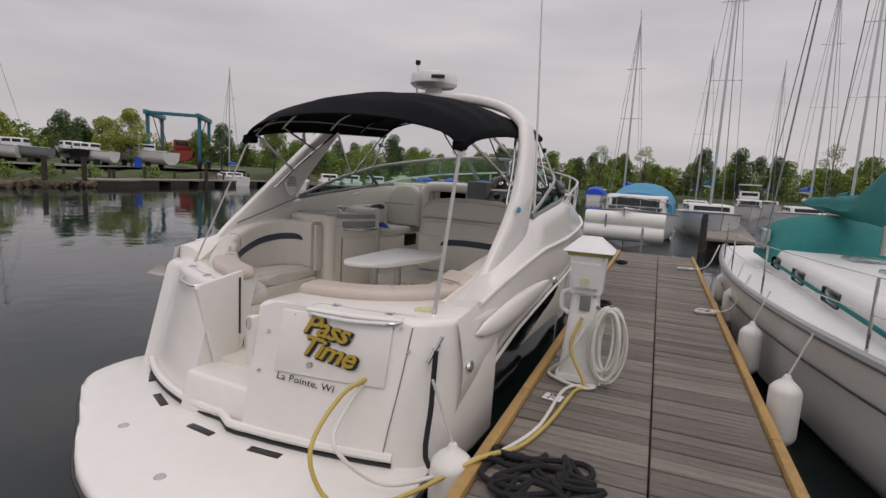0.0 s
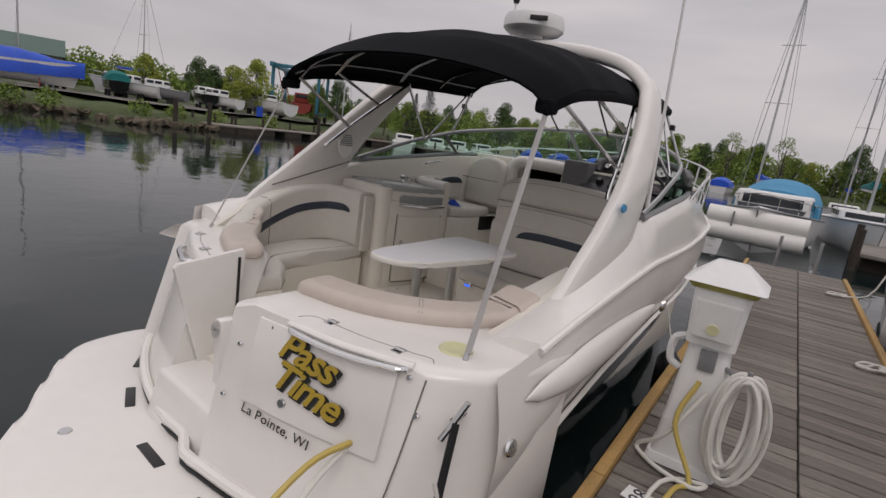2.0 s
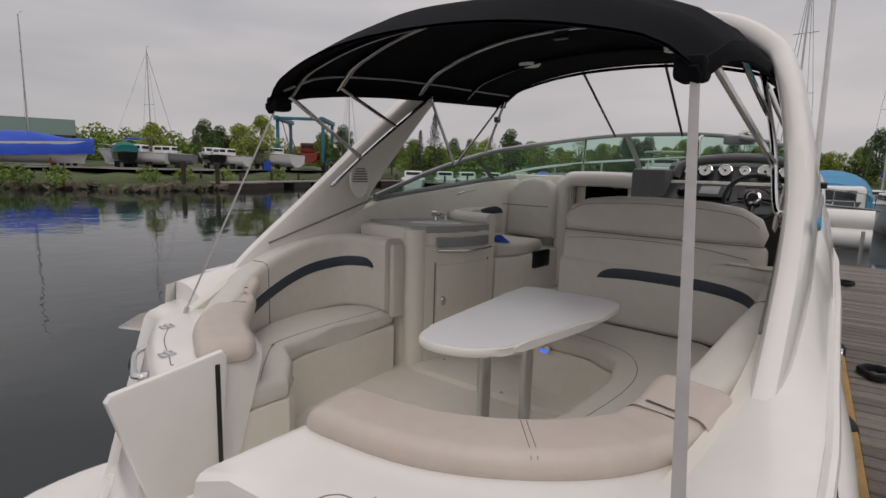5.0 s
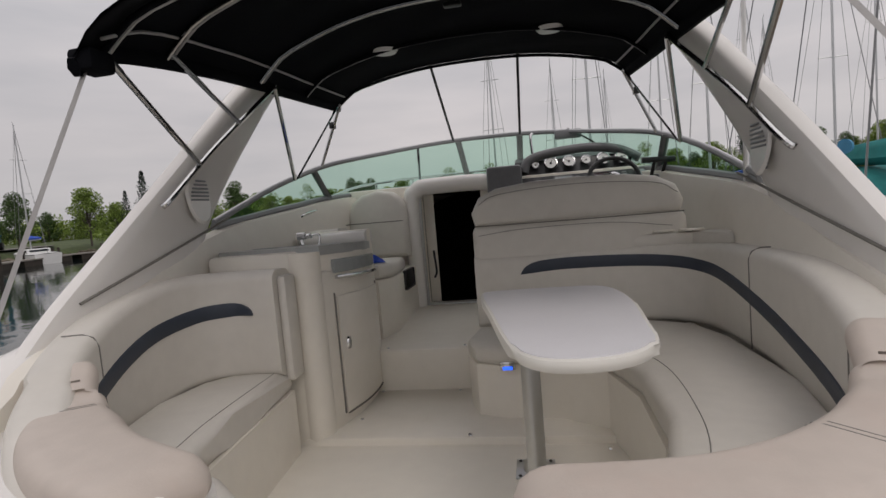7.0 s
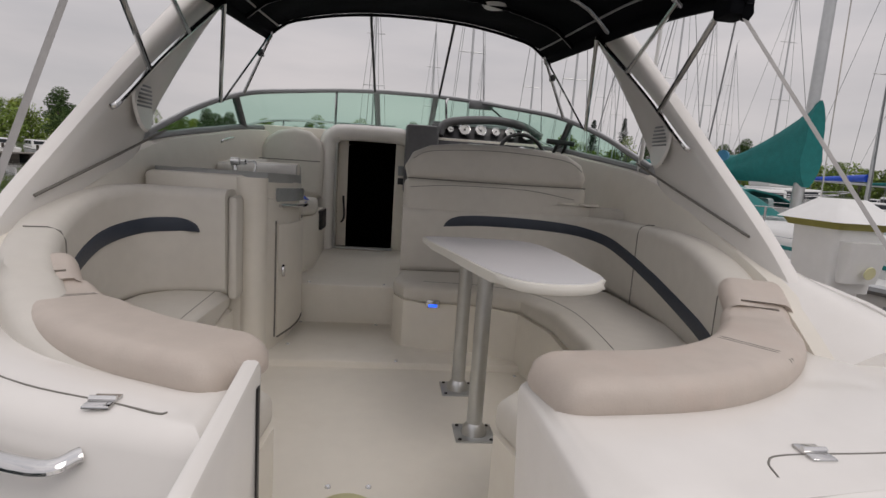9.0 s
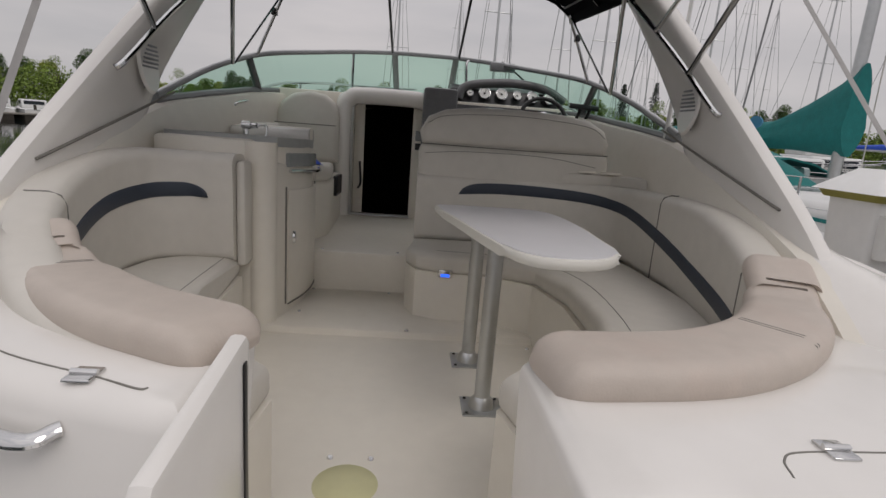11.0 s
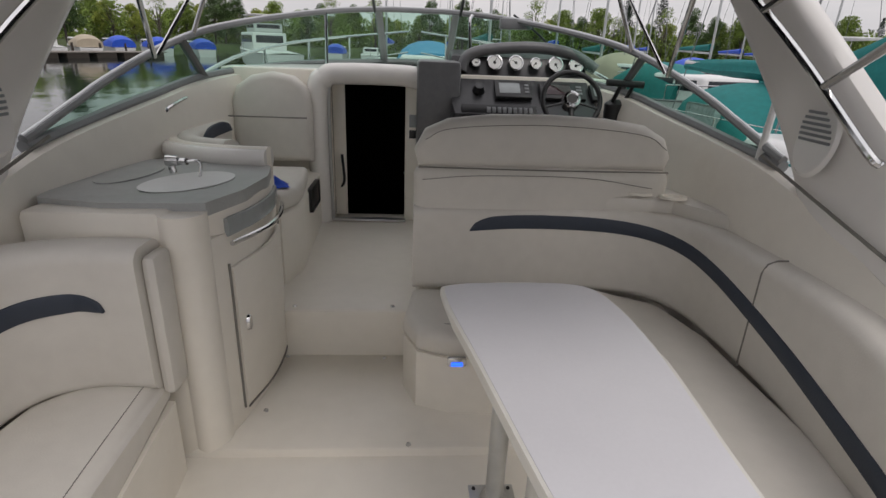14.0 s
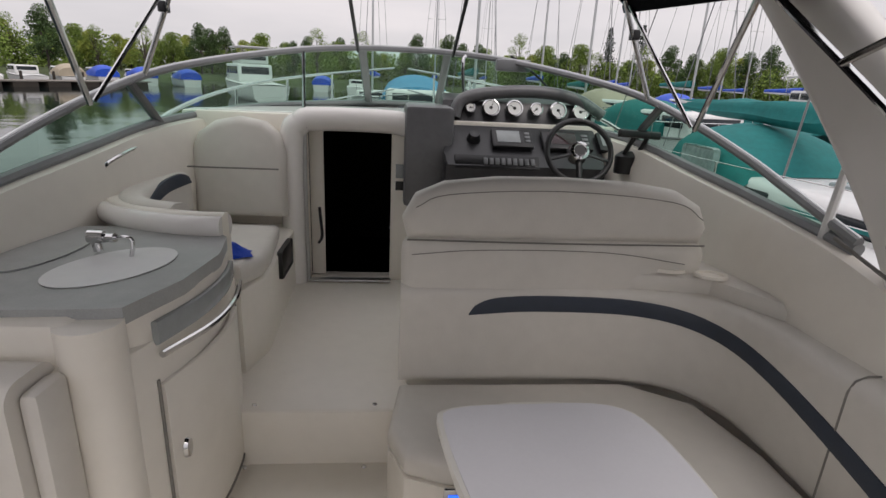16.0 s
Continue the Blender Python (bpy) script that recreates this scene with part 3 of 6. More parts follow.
for x, y in ((0.76, 6.18), (1.167, 6.21), (-0.66, 6.24), (-1.05, 6.42)):
    hg = part("hinge", rbox(x - 0.026, x + 0.026, y - 0.03, y + 0.03, 0.86, 0.867, 0.002), STEEL, boat, "polished deck hinge")
    part("hinge_pin", tube([(x - 0.026, y, 0.871), (x + 0.026, y, 0.871)], 0.006, 8), STEEL, hg)

for pts in ([(0.62, stern_y(0.62) + 0.06, 0), (0.64, 6.15, 0), (0.70, 6.175, 0), (0.95, 6.19, 0), (1.20, 6.24, 0), (1.30, 6.27, 0), (1.34, stern_y(1.34) + 0.06, 0)],
            [(-0.52, stern_y(-0.52) + 0.06, 0), (-0.54, 6.20, 0), (-0.64, 6.24, 0), (-0.86, 6.32, 0), (-1.10, 6.46, 0)]):
    part("hatch_seam", tube([(x, y, 0.8602) for x, y, z in pts], 0.0022, 6, 5), SEAMM, boat)

# cleat with a black mooring line at the quarter
cl = part("cleat", tube([(1.49, 6.20, 0.56), (1.515, 6.215, 0.64), (1.55, 6.235, 0.76)], 0.014, 8), STEEL, boat, "polished cleat")
part("cleat_stem", tube([(1.515, 6.215, 0.66), (1.50, 6.35, 0.66)], 0.016, 8), STEEL, cl)

# gate, swung open
draw_in(boat_frame)
gate = part("gate", prism([(6.38, 0.05), (6.20, 0.69), (6.22, 0.715), (6.64, 0.77), (6.66, 0.75), (6.60, 0.07)], -0.415, -0.375, 0.012, m=Matrix(((0, 0, 1, 0), (1, 0, 0, 0), (0, 1, 0, 0), (0, 0, 0, 1)))), GEL, boat, "white stern gate standing open")
part("gate_slot", rbox(-0.374, -0.370, 6.60, 6.62, 0.25, 0.72, 0.001), BLACKP, gate)
part("gate_latch", lathe([(0, 0.01), (0.022, 0.01), (0.026, 0)], (GAP_S - 0.001, 6.1, 0.56), 14, None, Matrix.Rotation(radians(-90), 4, 'Y') @ Matrix.Diagonal((1.8, 0.9, 1, 1))), STEEL, boat)
part("gate_stop", rbox(GAP_S - 0.05, GAP_S + 0.01, 6.12, 6.22, 0.25, 0.60, 0.012), GEL, boat)

# cockpit floors
draw_in(boat_frame)
F0, F1, F2 = 0.10, 0.14, 0.41
part("cockpit_sole", prism([(-1.36, 6.9), (-0.4, 6.42), (0.3, 6.42), (1.36, 6.9), (1.40, 8.36), (-1.40, 8.36)], -0.1, F0), LINER, boat, "cream non-skid cockpit floor")
part("cockpit_sole", rbox(-1.40, 1.40, 8.36, 9.10, -0.1, F1, 0.02), LINER, boat, "cream non-skid cockpit floor")
part("cockpit_sole", rbox(-1.40, 1.40, 9.08, 11.05, -0.1, F2, 0.03), LINER, boat, "cream raised helm floor")
for x, y, z in ((-0.98, 8.22, F0), (-0.79, 8.39, F1), (-0.66, 8.60, F1), (-0.66, 9.06, F1), (-0.16, 9.05, F1), (-0.03, 8.38, F1), (0.56, 8.50, F0 + 0.06), (0.63, 8.31, F0), (-0.27, 7.22, F0), (-0.13, 7.22, F0), (-0.62, 9.14, F2), (-0.12, 9.14, F2)):
    part("sole_stud", lathe([(0, 0.006), (0.009, 0.006), (0.012, 0)], (x, y, z), 8), STEEL, boat)
part("floor_hatch", lathe([(0, 0.004), (0.10, 0.004), (0.105, 0)], (-0.2, 7.05, F0), 28), YELLOWP, boat, "round cream floor plate")

# forward bulkhead with the cabin doorway
DX0, DX1, DZ0, DZ1, BY = -0.61, -0.08, 0.43, 1.545, 10.88
bulk = part("bulkhead", rbox(-1.36, DX0, BY, BY + 0.06, 0.1, 1.62, 0.015), LINER, boat)
part("bulkhead", rbox(DX1, 1.38, BY, BY + 0.06, 0.1, 1.62, 0.015), LINER, boat)
part("bulkhead", rbox(DX0, DX1, BY, BY + 0.06, DZ1, 1.62, 0.01), LINER, boat)
part("bulkhead", rbox(DX0, DX1, BY - 0.05, BY + 0.06, 0.1, DZ0, 0.01), LINER, boat)
part("door_hood", tube([(DX0 - 0.09, BY - 0.03, 0.36), (DX0 - 0.09, BY - 0.04, 1.40), (DX0 - 0.03, BY - 0.04, 1.57), (DX0 + 0.1, BY - 0.04, 1.60), (DX1 - 0.02, BY - 0.04, 1.60), (DX1 + 0.10, BY - 0.04, 1.58)], 0.075, 10, 8), GEL, boat, "white moulded hood round the cabin door")
part("door_frame", tube([(DX0 - 0.005, BY - 0.05, DZ0), (DX0 - 0.005, BY - 0.05, DZ1 - 0.06), (DX0 + 0.06, BY - 0.05, DZ1), (DX1, BY - 0.05, DZ1)], 0.012, 8, 6), ALU, boat, "aluminium door frame")
part("door_track", rbox(DX0 - 0.01, DX1 + 0.01, BY - 0.07, BY - 0.02, DZ0 - 0.01, DZ0 + 0.012, 0.004), ALU, boat, "aluminium sill track")
part("sliding_door_edge", rbox(DX0, DX0 + 0.09, BY + 0.06, BY + 0.08, DZ0, DZ1, 0.003), LINER, boat)
part("door_handle", tube([(DX0 + 0.05, BY + 0.05, 0.72), (DX0 + 0.075, BY + 0.03, 0.8), (DX0 + 0.06, BY + 0.04, 1.02)], 0.01, 8), BLACKP, boat)
# Hollow cabin behind the doorway; its darkness is painted, not only unlit.
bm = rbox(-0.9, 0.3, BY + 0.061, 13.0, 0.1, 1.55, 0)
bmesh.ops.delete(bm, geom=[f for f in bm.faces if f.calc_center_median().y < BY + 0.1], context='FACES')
part("cabin", bm, CABINSHADE, boat, "cabin inside, its shade put into the near-black colour", 0)
part("cabin_light", rbox(-0.09, -0.03, BY + 0.045, BY + 0.058, 0.86, 0.885, 0.004), LCD, boat)
part("bulkhead_shelf", prism([(-1.36, 10.98), (1.36, 10.98), (1.30, 11.05), (1.0, 11.42), (0.55, 11.84), (0, 11.98), (-0.55, 11.84), (-1.0, 11.42), (-1.30, 11.05)], 1.56, 1.625, 0.015), GEL, boat, "white shelf under the windshield")
part("switch_plate", rbox(DX1 + 0.03, DX1 + 0.085, BY - 0.012, BY, 1.16, 1.22, 0.004), BLACKP, boat)
part("keyhole", lathe([(0, 0.01), (0.014, 0.01), (0.018, 0)], (DX1 + 0.105, BY - 0.001, 1.185), 10, None, Matrix.Rotation(radians(90), 4, 'X')), STEEL, boat)
part("notice", rbox(DX1 + 0.03, DX1 + 0.09, BY - 0.004, BY, 1.24, 1.33, 0.001), LCD, boat)

# windshield
TOP = [(1.45, 8.66, 1.36), (1.425, 9.3, 1.56), (1.34, 10.2, 1.78), (1.08, 10.85, 1.92), (0.68, 11.27, 2.01), (0.30, 11.40, 2.045), (0.0, 11.42, 2.05)]
LOWW = [(1.455, 8.66, 1.335), (1.43, 9.6, 1.46), (1.37, 10.6, 1.565), (1.06, 11.4, 1.62), (0.70, 11.74, 1.64), (0.28, 11.97, 1.655), (0.0, 12.0, 1.66)]
ws = empty("windshield", (0, 11, 1.6), "green-tinted curved boat windshield in a grey frame", "windshield")


def mir(p, s):
    return Vector((p[0] * s, p[1], p[2]))


both_t = [mir(p, -1) for p in TOP[:-1]] + [mir(p, 1) for p in TOP[::-1]]
both_l = [mir(p, -1) for p in LOWW[:-1]] + [mir(p, 1) for p in LOWW[::-1]]
part("top_frame", tube(both_t, 0.019, 8, 6), GREYFRAME, ws, "grey top frame")
part("top_trim", tube([p + Vector((0, -0.003, 0.016)) for p in both_t], 0.007, 8, 6), ALU, ws, "bright top edge")
part("bottom_frame", tube(both_l, 0.025, 8, 6), GREYFRAME, ws, "grey bottom frame")
tt, ll = smooth_path(both_t, 8), smooth_path(both_l, 8)
for a, b in ((0, 16), (16, 40), (40, 56), (56, 80), (80, 96)):
    rings = []
    for i in range(a, b + 1):
        rings.append([ll[i], tt[i]])
    pane = part("pane", loft(rings, False), GLASS, ws, "green tinted glass pane")
    pane.visible_shadow = False
for i in (16, 40, 56, 80):
    w = 0.03
    part("post", tube([ll[i], tt[i]], w, 6, smooth=False, flat=0.5), GREYFRAME, ws, "grey post")
part("stay", tube([Vector((-0.68, 11.27, 2.02)), Vector((-0.68, 11.22, 1.63))], 0.013, 8), STEEL, ws, "thin steel stay")
part("grab_bar", tube([(0.42, 11.36, 2.03), (0.40, 11.33, 1.98), (0.42, 11.3, 1.75), (0.46, 11.2, 1.64)], 0.014, 8), STEEL, ws, "steel grab bar")
part("mirror_box", rbox(0.62, 0.86, 11.20, 11.29, 1.94, 2.02, 0.015), GREYFRAME, ws)
part("wiper", tube([(0.75, 11.42, 2.05), (0.95, 11.45, 1.93), (1.12, 11.42, 1.78)], 0.009, 6), BLACKP, ws, "black wiper arm")

# ---- arch, bimini top ----
draw_in()
arch = empty("radar_arch", (0, 8.3, 1.0), "white moulded fibreglass radar arch over the cockpit", "arch")
ARCH = [(1.45, 7.74, 0.80, 0.52), (1.45, 7.88, 1.0, 0.43), (1.44, 8.11, 1.25, 0.33), (1.41, 8.35, 1.50, 0.265), (1.335, 8.64, 1.82, 0.21), (1.25, 8.86, 2.08, 0.17), (1.16, 8.98, 2.23, 0.14), (0.92, 9.06, 2.39, 0.12), (0.5, 9.11, 2.49, 0.10), (0.0, 9.12, 2.525, 0.10)]
a_pts = smooth_path([(x, y, z) for x, y, z, w in ARCH], 6)
a_w = smooth_path([(w, 0, 0) for x, y, z, w in ARCH], 6)
for side in (-1, 1):
    rings = []
    for i, p in enumerate(a_pts):
        d = (a_pts[min(i + 1, len(a_pts) - 1)] - a_pts[max(i - 1, 0)]).normalized()
        w = a_w[i].x
        th = 0.055
        along = Vector((0, 1, 0))
        nrm = d.cross(along).normalized()
        ring = []
        for k in range(20):
            a = 2 * math.pi * k / 20
            ca, sa = math.cos(a), math.sin(a)
            u = abs(ca) ** 0.6 * (1 if ca > 0 else -1) * w
            v = abs(sa) ** 0.55 * (1 if sa > 0 else -1) * th
            q = p + along * u + nrm * v
            ring.append(Vector((q.x * side, q.y, q.z)))
        rings.append(ring)
    leg = part("arch_leg", loft(rings, True, True), GEL, arch, "broad white arch leg leaning forward")
    bm = lathe([(0, 0.012), (0.085, 0.012), (0.095, 0.0)], (0, 0, 0), 26, None, Matrix.Translation((side * 1.352, 8.30, 1.42)) @ Matrix.Rotation(-side * radians(82), 4, 'Y') @ Matrix.Rotation(radians(0), 4, 'Z') @ Matrix.Diagonal((1.35, 1, 1, 1)))
    sp = part("speaker", bm, GEL, leg, "oval speaker grille in the arch")
    for k in range(-5, 6):
        hw = 0.075 * math.sqrt(1 - (k / 6) ** 2)
        zz = 1.42 + k * 0.019
        xx = side * (1.352 - 0.013 - (zz - 1.42) * 0.14)
        part("grille_slot", rbox(xx - 0.003, xx + 0.003, 8.30 - hw, 8.30 + hw, zz - 0.005, zz + 0.005, 0.002), GREYFRAME, leg)
    part("arch_rail", tube([(side * 1.375, 8.05, 1.39), (side * 1.345, 8.09, 1.43), (side * 1.275, 8.40, 1.70), (side * 1.15, 8.82, 2.05), (side * 1.14, 8.88, 2.10)], 0.014, 8), STEEL, leg, "polished hand rail")
    part("seam", tube([(side * 1.40, 7.55, 1.02), (side * 1.37, 8.1, 1.18), (side * 1.34, 8.55, 1.32)], 0.006, 6), SEAMM, leg)
part("emblem", lathe([(0, 0.01), (0.035, 0.01), (0.04, 0)], (1.50, 7.97, 1.37), 18, None, Matrix.Rotation(radians(84), 4, 'Y') @ Matrix.Diagonal((0.7, 1.2, 1, 1))), LIGHTBLUE, arch, "small blue oval emblem")

CAN = [(7.40, 1.93, 0.16, 1.15), (7.6, 2.03, 0.24, 1.19), (7.9, 2.09, 0.28, 1.20), (8.4, 2.14, 0.30, 1.19), (8.9, 2.17, 0.275, 1.17), (9.5, 2.20, 0.20, 1.14), (9.93, 2.22, 0.17, 1.11)]


def canopy(x_rel, y, lift=0.0):
    rows = CAN
    z = lerp_table([(r[0], r[1]) for r in rows], y)
    c = lerp_table([(r[0], r[2]) for r in rows], y)
    w = lerp_table([(r[0], r[3]) for r in rows], y)
    s = abs(x_rel)
    drop = 0.06 * max(0, (s - 0.85) / 0.15) ** 2
    return Vector((x_rel * w, y, z + c * (1 - s ** 2.4) - drop + lift))


bimini = empty("bimini_top", (0, 8.5, 1.5), "black canvas bimini top on polished steel bows", "canopy")
bm = bmesh.new()
ny, nx = 36, 28
for lift in (0.0, 0.014):
    rings = []
    for i in range(ny + 1):
        y = 7.40 + 2.53 * i / ny
        ring = []
        for j in range(nx + 1):
            xr = -1 + 2 * j / nx
            back = 0.16 * (1 - xr * xr) if i < 4 else 0
            p = canopy(xr, y, lift)
            p.y -= back * (1 - i / 4) if i < 4 else 0
            p.z += 0.006 * math.sin(xr * 9 + i) * (1 if 2 < i < ny - 2 else 0)
            ring.append(p)
        rings.append(ring)
    loft(rings, False, False, bm)
can = part("canopy", bm, CANVAS, bimini, "taut black canvas")
part("canopy_edge", tube([canopy(1, 7.40 + 2.53 * i / 12, -0.02) for i in range(13)], 0.022, 6, 2, flat=1.6), CANVAS, bimini)
part("canopy_edge", tube([canopy(-1, 7.40 + 2.53 * i / 12, -0.02) for i in range(13)], 0.022, 6, 2, flat=1.6), CANVAS, bimini)
for yb in (7.55, 7.95, 8.75, 9.33, 9.90):
    pts = [canopy(-1 + 2 * i / 16, yb, -0.022) for i in range(17)]
    part("bow", tube(pts, 0.012, 8, 2), STEEL if yb in (7.95, 8.75) else CANVAS, bimini, "bow inside a canvas sleeve")
    part("seam_piping", tube([p + Vector((0, 0.03, 0.005)) for p in pts], 0.008, 6, 2), PIPING, bimini, "light grey seam piping")
for s in (-1, 1):
    part("seam_piping", tube([canopy(s * 0.93, 7.46 + 2.42 * i / 10, -0.018) for i in range(11)], 0.007, 6, 2), PIPING, bimini, "light grey seam piping")
    part("strut", tube([canopy(s * 0.98, 7.55, -0.03), (s * 1.30, 8.27, 1.60)], 0.014, 8), STEEL, bimini, "polished strut")
    part("strut", tube([canopy(s * 0.97, 7.95, -0.03), (s * 1.22, 8.56, 1.84)], 0.013, 8), STEEL, bimini, "polished strut")
    part("strut", tube([(s * 1.13, 8.86, 2.08), boat_frame((s * 1.34, 9.75, 1.68))], 0.013, 8), STEEL, bimini, "polished strut")
    part("strut", tube([canopy(s * 0.97, 9.88, -0.03), boat_frame((s * 1.31, 10.32, 1.80))], 0.013, 8), STEEL, bimini, "polished strut")
    part("strut", tube([canopy(s * 0.97, 9.82, -0.06), boat_frame((s * 1.34, 9.80, 1.69))], 0.010, 8), STEEL, bimini, "polished strut")
    part("strap", tube([canopy(s * 0.30, 9.90, -0.01), (s * 0.306, 10.69, 1.885)], 0.011, 6), BLACKP, bimini, "black front strap")
    part("clamp", rbox(s * 1.17 - 0.02, s * 1.17 + 0.02, 9.88, 9.94, 1.98, 2.03, 0.006), BLACKP, bimini)
    a, b = canopy(s * 0.98, 7.46, -0.03), Vector((1.40, 6.60, 0.74) if s > 0 else (-1.24, 6.92, 0.74))
    part("strap", tube([a, b], 0.015, 6, flat=0.15), WEBBING, bimini, "grey webbing hold-down strap")
    part("strap_hook", tube([b, b + Vector((0, -0.02, -0.05))], 0.014, 8), STEEL, bimini)
    c = canopy(s * 0.48, 9.37, -0.005)
    part("dome_lamp", lathe([(0, -0.02), (0.075, -0.018), (0.09, 0.0)], c, 22), DIAL, bimini, "round white dome lamp")
    part("corner_pocket", rbox(s * 1.13 - 0.05, s * 1.13 + 0.05, 7.40, 7.52, 1.84, 1.92, 0.02), CANVAS, bimini)
part("handle", rbox(-0.05, 0.05, 8.75, 8.80, 2.37, 2.395, 0.008), BLACKP, bimini)

radar = empty("radar_dome", (0.0, 9.15, 2.46), "white radar dome on top of the arch", "radar")
part("dome", lathe([(0.0, 0.17), (0.16, 0.165), (0.255, 0.14), (0.27, 0.10), (0.27, 0.03), (0.24, 0.0), (0.1, -0.02), (0.1, -0.06)], (0.0, 9.15, 2.64), 32), WHITEP, radar, "round white dome")
part("marking", rbox(0.09, 0.24, 8.91, 8.925, 2.70, 2.74, 0.002, m=Matrix.Translation((0.17, 8.92, 0)) @ Matrix.Rotation(radians(20), 4, 'Z') @ Matrix.Translation((-0.17, -8.91, 0))), INK, radar, "dark printed maker mark")
light = empty("anchor_light", (-0.22, 9.15, 2.42), "slim pole light with a black cap on the arch", "light")
part("pole", tube([(-0.22, 9.15, 2.50), (-0.22, 9.15, 2.92)], 0.011, 8), WHITEP, light)
part("cap", lathe([(0, 0.06), (0.03, 0.05), (0.03, 0.02), (0.02, 0)], (-0.22, 9.15, 2.90), 12), BLACKP, light)
whip = empty("whip_antenna", (1.44, 8.72, 1.07), "tall thin white whip antenna on a side mount", "antenna")
part("mount", lathe([(0.03, 0), (0.03, 0.06), (0.02, 0.1), (0, 0.1)], (1.44, 8.72, 1.05), 12), STEEL, whip, "chrome ratchet mount")
part("rod", tube([(1.44, 8.72, 1.12), (1.42, 8.60, 2.4), (1.37, 8.42, 4.6)], 0.016, 8, 4, taper=0.004), WHITEP, whip, "white tapering rod")

# ---- cockpit seating ----
draw_in(boat_frame)
ST = 0.55


def band(path, height=0.075):
    p = smooth_path(path, 14)
    gone = [0.0]
    for a, b in zip(p, p[1:]):
        gone.append(gone[-1] + (b - a).length)
    rings = []
    for i, q in enumerate(p):
        d = p[min(i + 1, len(p) - 1)] - p[max(i - 1, 0)]
        o = Vector((d.y, -d.x, 0)).normalized()
        f = min(1.0, min(gone[i], gone[-1] - gone[i]) / 0.13)
        h = height * (0.10 + 0.90 * math.sqrt(1 - (1 - f) ** 2))
        rings.append([q + o * u + Vector((0, 0, z)) for u, z in rounded(0.02, h, min(0.006, h * 0.3), 2, -0.026, 0)])
    return loft(rings, True, True)


def bench(name, label, seat_outline, back_path, back_top, stripe_path, pad_path, cat="bench"):
    e = empty(name, (back_path[0][0], back_path[0][1], F0), label, cat)
    ins = [(x * 0.985, y) for x, y in seat_outline]
    part("base", prism(ins, F0 - 0.02, ST - 0.12, 0.0), LINER, e, "cream moulded seat base")
    seat = part("seat_cushion", prism(seat_outline, ST - 0.13, ST, 0.045, seg=4), VINYL, e, "beige vinyl seat cushion")
    back = part("backrest", sweep([(x, y, lerp_table([(6.6, -0.40), (7.0, -0.34), (7.4, -0.17), (7.8, -0.05), (8.1, 0.0)], y)) for x, y in back_path], rounded(0.17, back_top - ST + 0.02, 0.05, 4, -0.02, ST - 0.02), 8), VINYL, e, "beige vinyl backrest")
    st = part("stripe", band(stripe_path), NAVY, back, "navy blue inlaid band")
    return e, seat, back


P_BACK = [(-0.90, 8.24), (-1.12, 8.24), (-1.27, 8.13), (-1.32, 7.85), (-1.25, 7.48), (-1.08, 7.14), (-0.80, 6.88), (-0.46, 6.70)]
S_BACK = [(0.34, 6.66), (0.70, 6.76), (1.00, 7.02), (1.19, 7.40), (1.28, 7.95), (1.29, 8.6), (1.22, 8.95), (0.97, 9.13), (0.55, 9.16), (-0.02, 9.16)]
P_SEAT = [(-0.90, 8.30), (-0.86, 7.7), (-0.84, 7.45), (-0.78, 7.27), (-0.61, 7.15), (-0.42, 6.98), (-0.44, 6.72), (-0.80, 6.90), (-1.08, 7.16), (-1.25, 7.50), (-1.32, 7.85), (-1.28, 8.15), (-1.15, 8.30)]
S_SEAT = [(0.32, 6.70), (0.70, 6.80), (1.00, 7.06), (1.19, 7.44), (1.29, 7.95), (1.28, 8.6), (1.20, 8.94), (0.95, 9.12), (-0.02, 9.12), (-0.06, 8.80), (0.0, 8.64), (0.14, 8.58), (0.45, 8.56), (0.66, 8.42), (0.74, 8.1), (0.73, 7.6), (0.66, 7.30), (0.55, 7.16), (0.37, 7.11), (0.25, 6.97)]
P_STRIPE = [(-1.02, 8.24, 0.87), (-1.13, 8.24, 0.87), (-1.27, 8.13, 0.86), (-1.32, 7.85, 0.81), (-1.25, 7.48, 0.70), (-1.08, 7.14, 0.60), (-0.90, 6.95, 0.53)]
S_STRIPE = [(0.80, 6.83, 0.50), (1.00, 7.02, 0.54), (1.19, 7.40, 0.57), (1.28, 7.95, 0.66), (1.29, 8.6, 0.82), (1.22, 8.95, 0.88), (0.97, 9.13, 0.91), (0.55, 9.16, 0.92), (0.26, 9.16, 0.90)]
port_bench, port_seat, port_back = bench("lounge_bench", "curved beige vinyl lounge bench with a navy stripe", P_SEAT, P_BACK, 1.09, P_STRIPE, None)
stb_bench, stb_seat, stb_back = bench("dinette_bench", "wraparound beige vinyl dinette bench with a navy stripe", S_SEAT, S_BACK, 1.03, S_STRIPE, None)
for e, pth, z in ((port_seat, [(-0.96, 8.46), (-0.93, 7.75), (-0.90, 7.45), (-0.84, 7.2), (-0.66, 7.02), (-0.46, 6.86)], ST), (stb_seat, [(0.30, 6.86), (0.45, 7.0), (0.66, 7.08), (0.76, 7.25), (0.83, 7.6), (0.85, 8.15), (0.72, 8.5), (0.45, 8.66), (0.12, 8.70)], ST)):
    part("seat_seam", tube([(x, y, z + 0.0005) for x, y in pth], 0.0018, 6, 6), SEAMM, e)
TOPS = [(6.6, -0.40), (7.0, -0.34), (7.4, -0.17), (7.8, -0.05), (8.1, 0.0)]
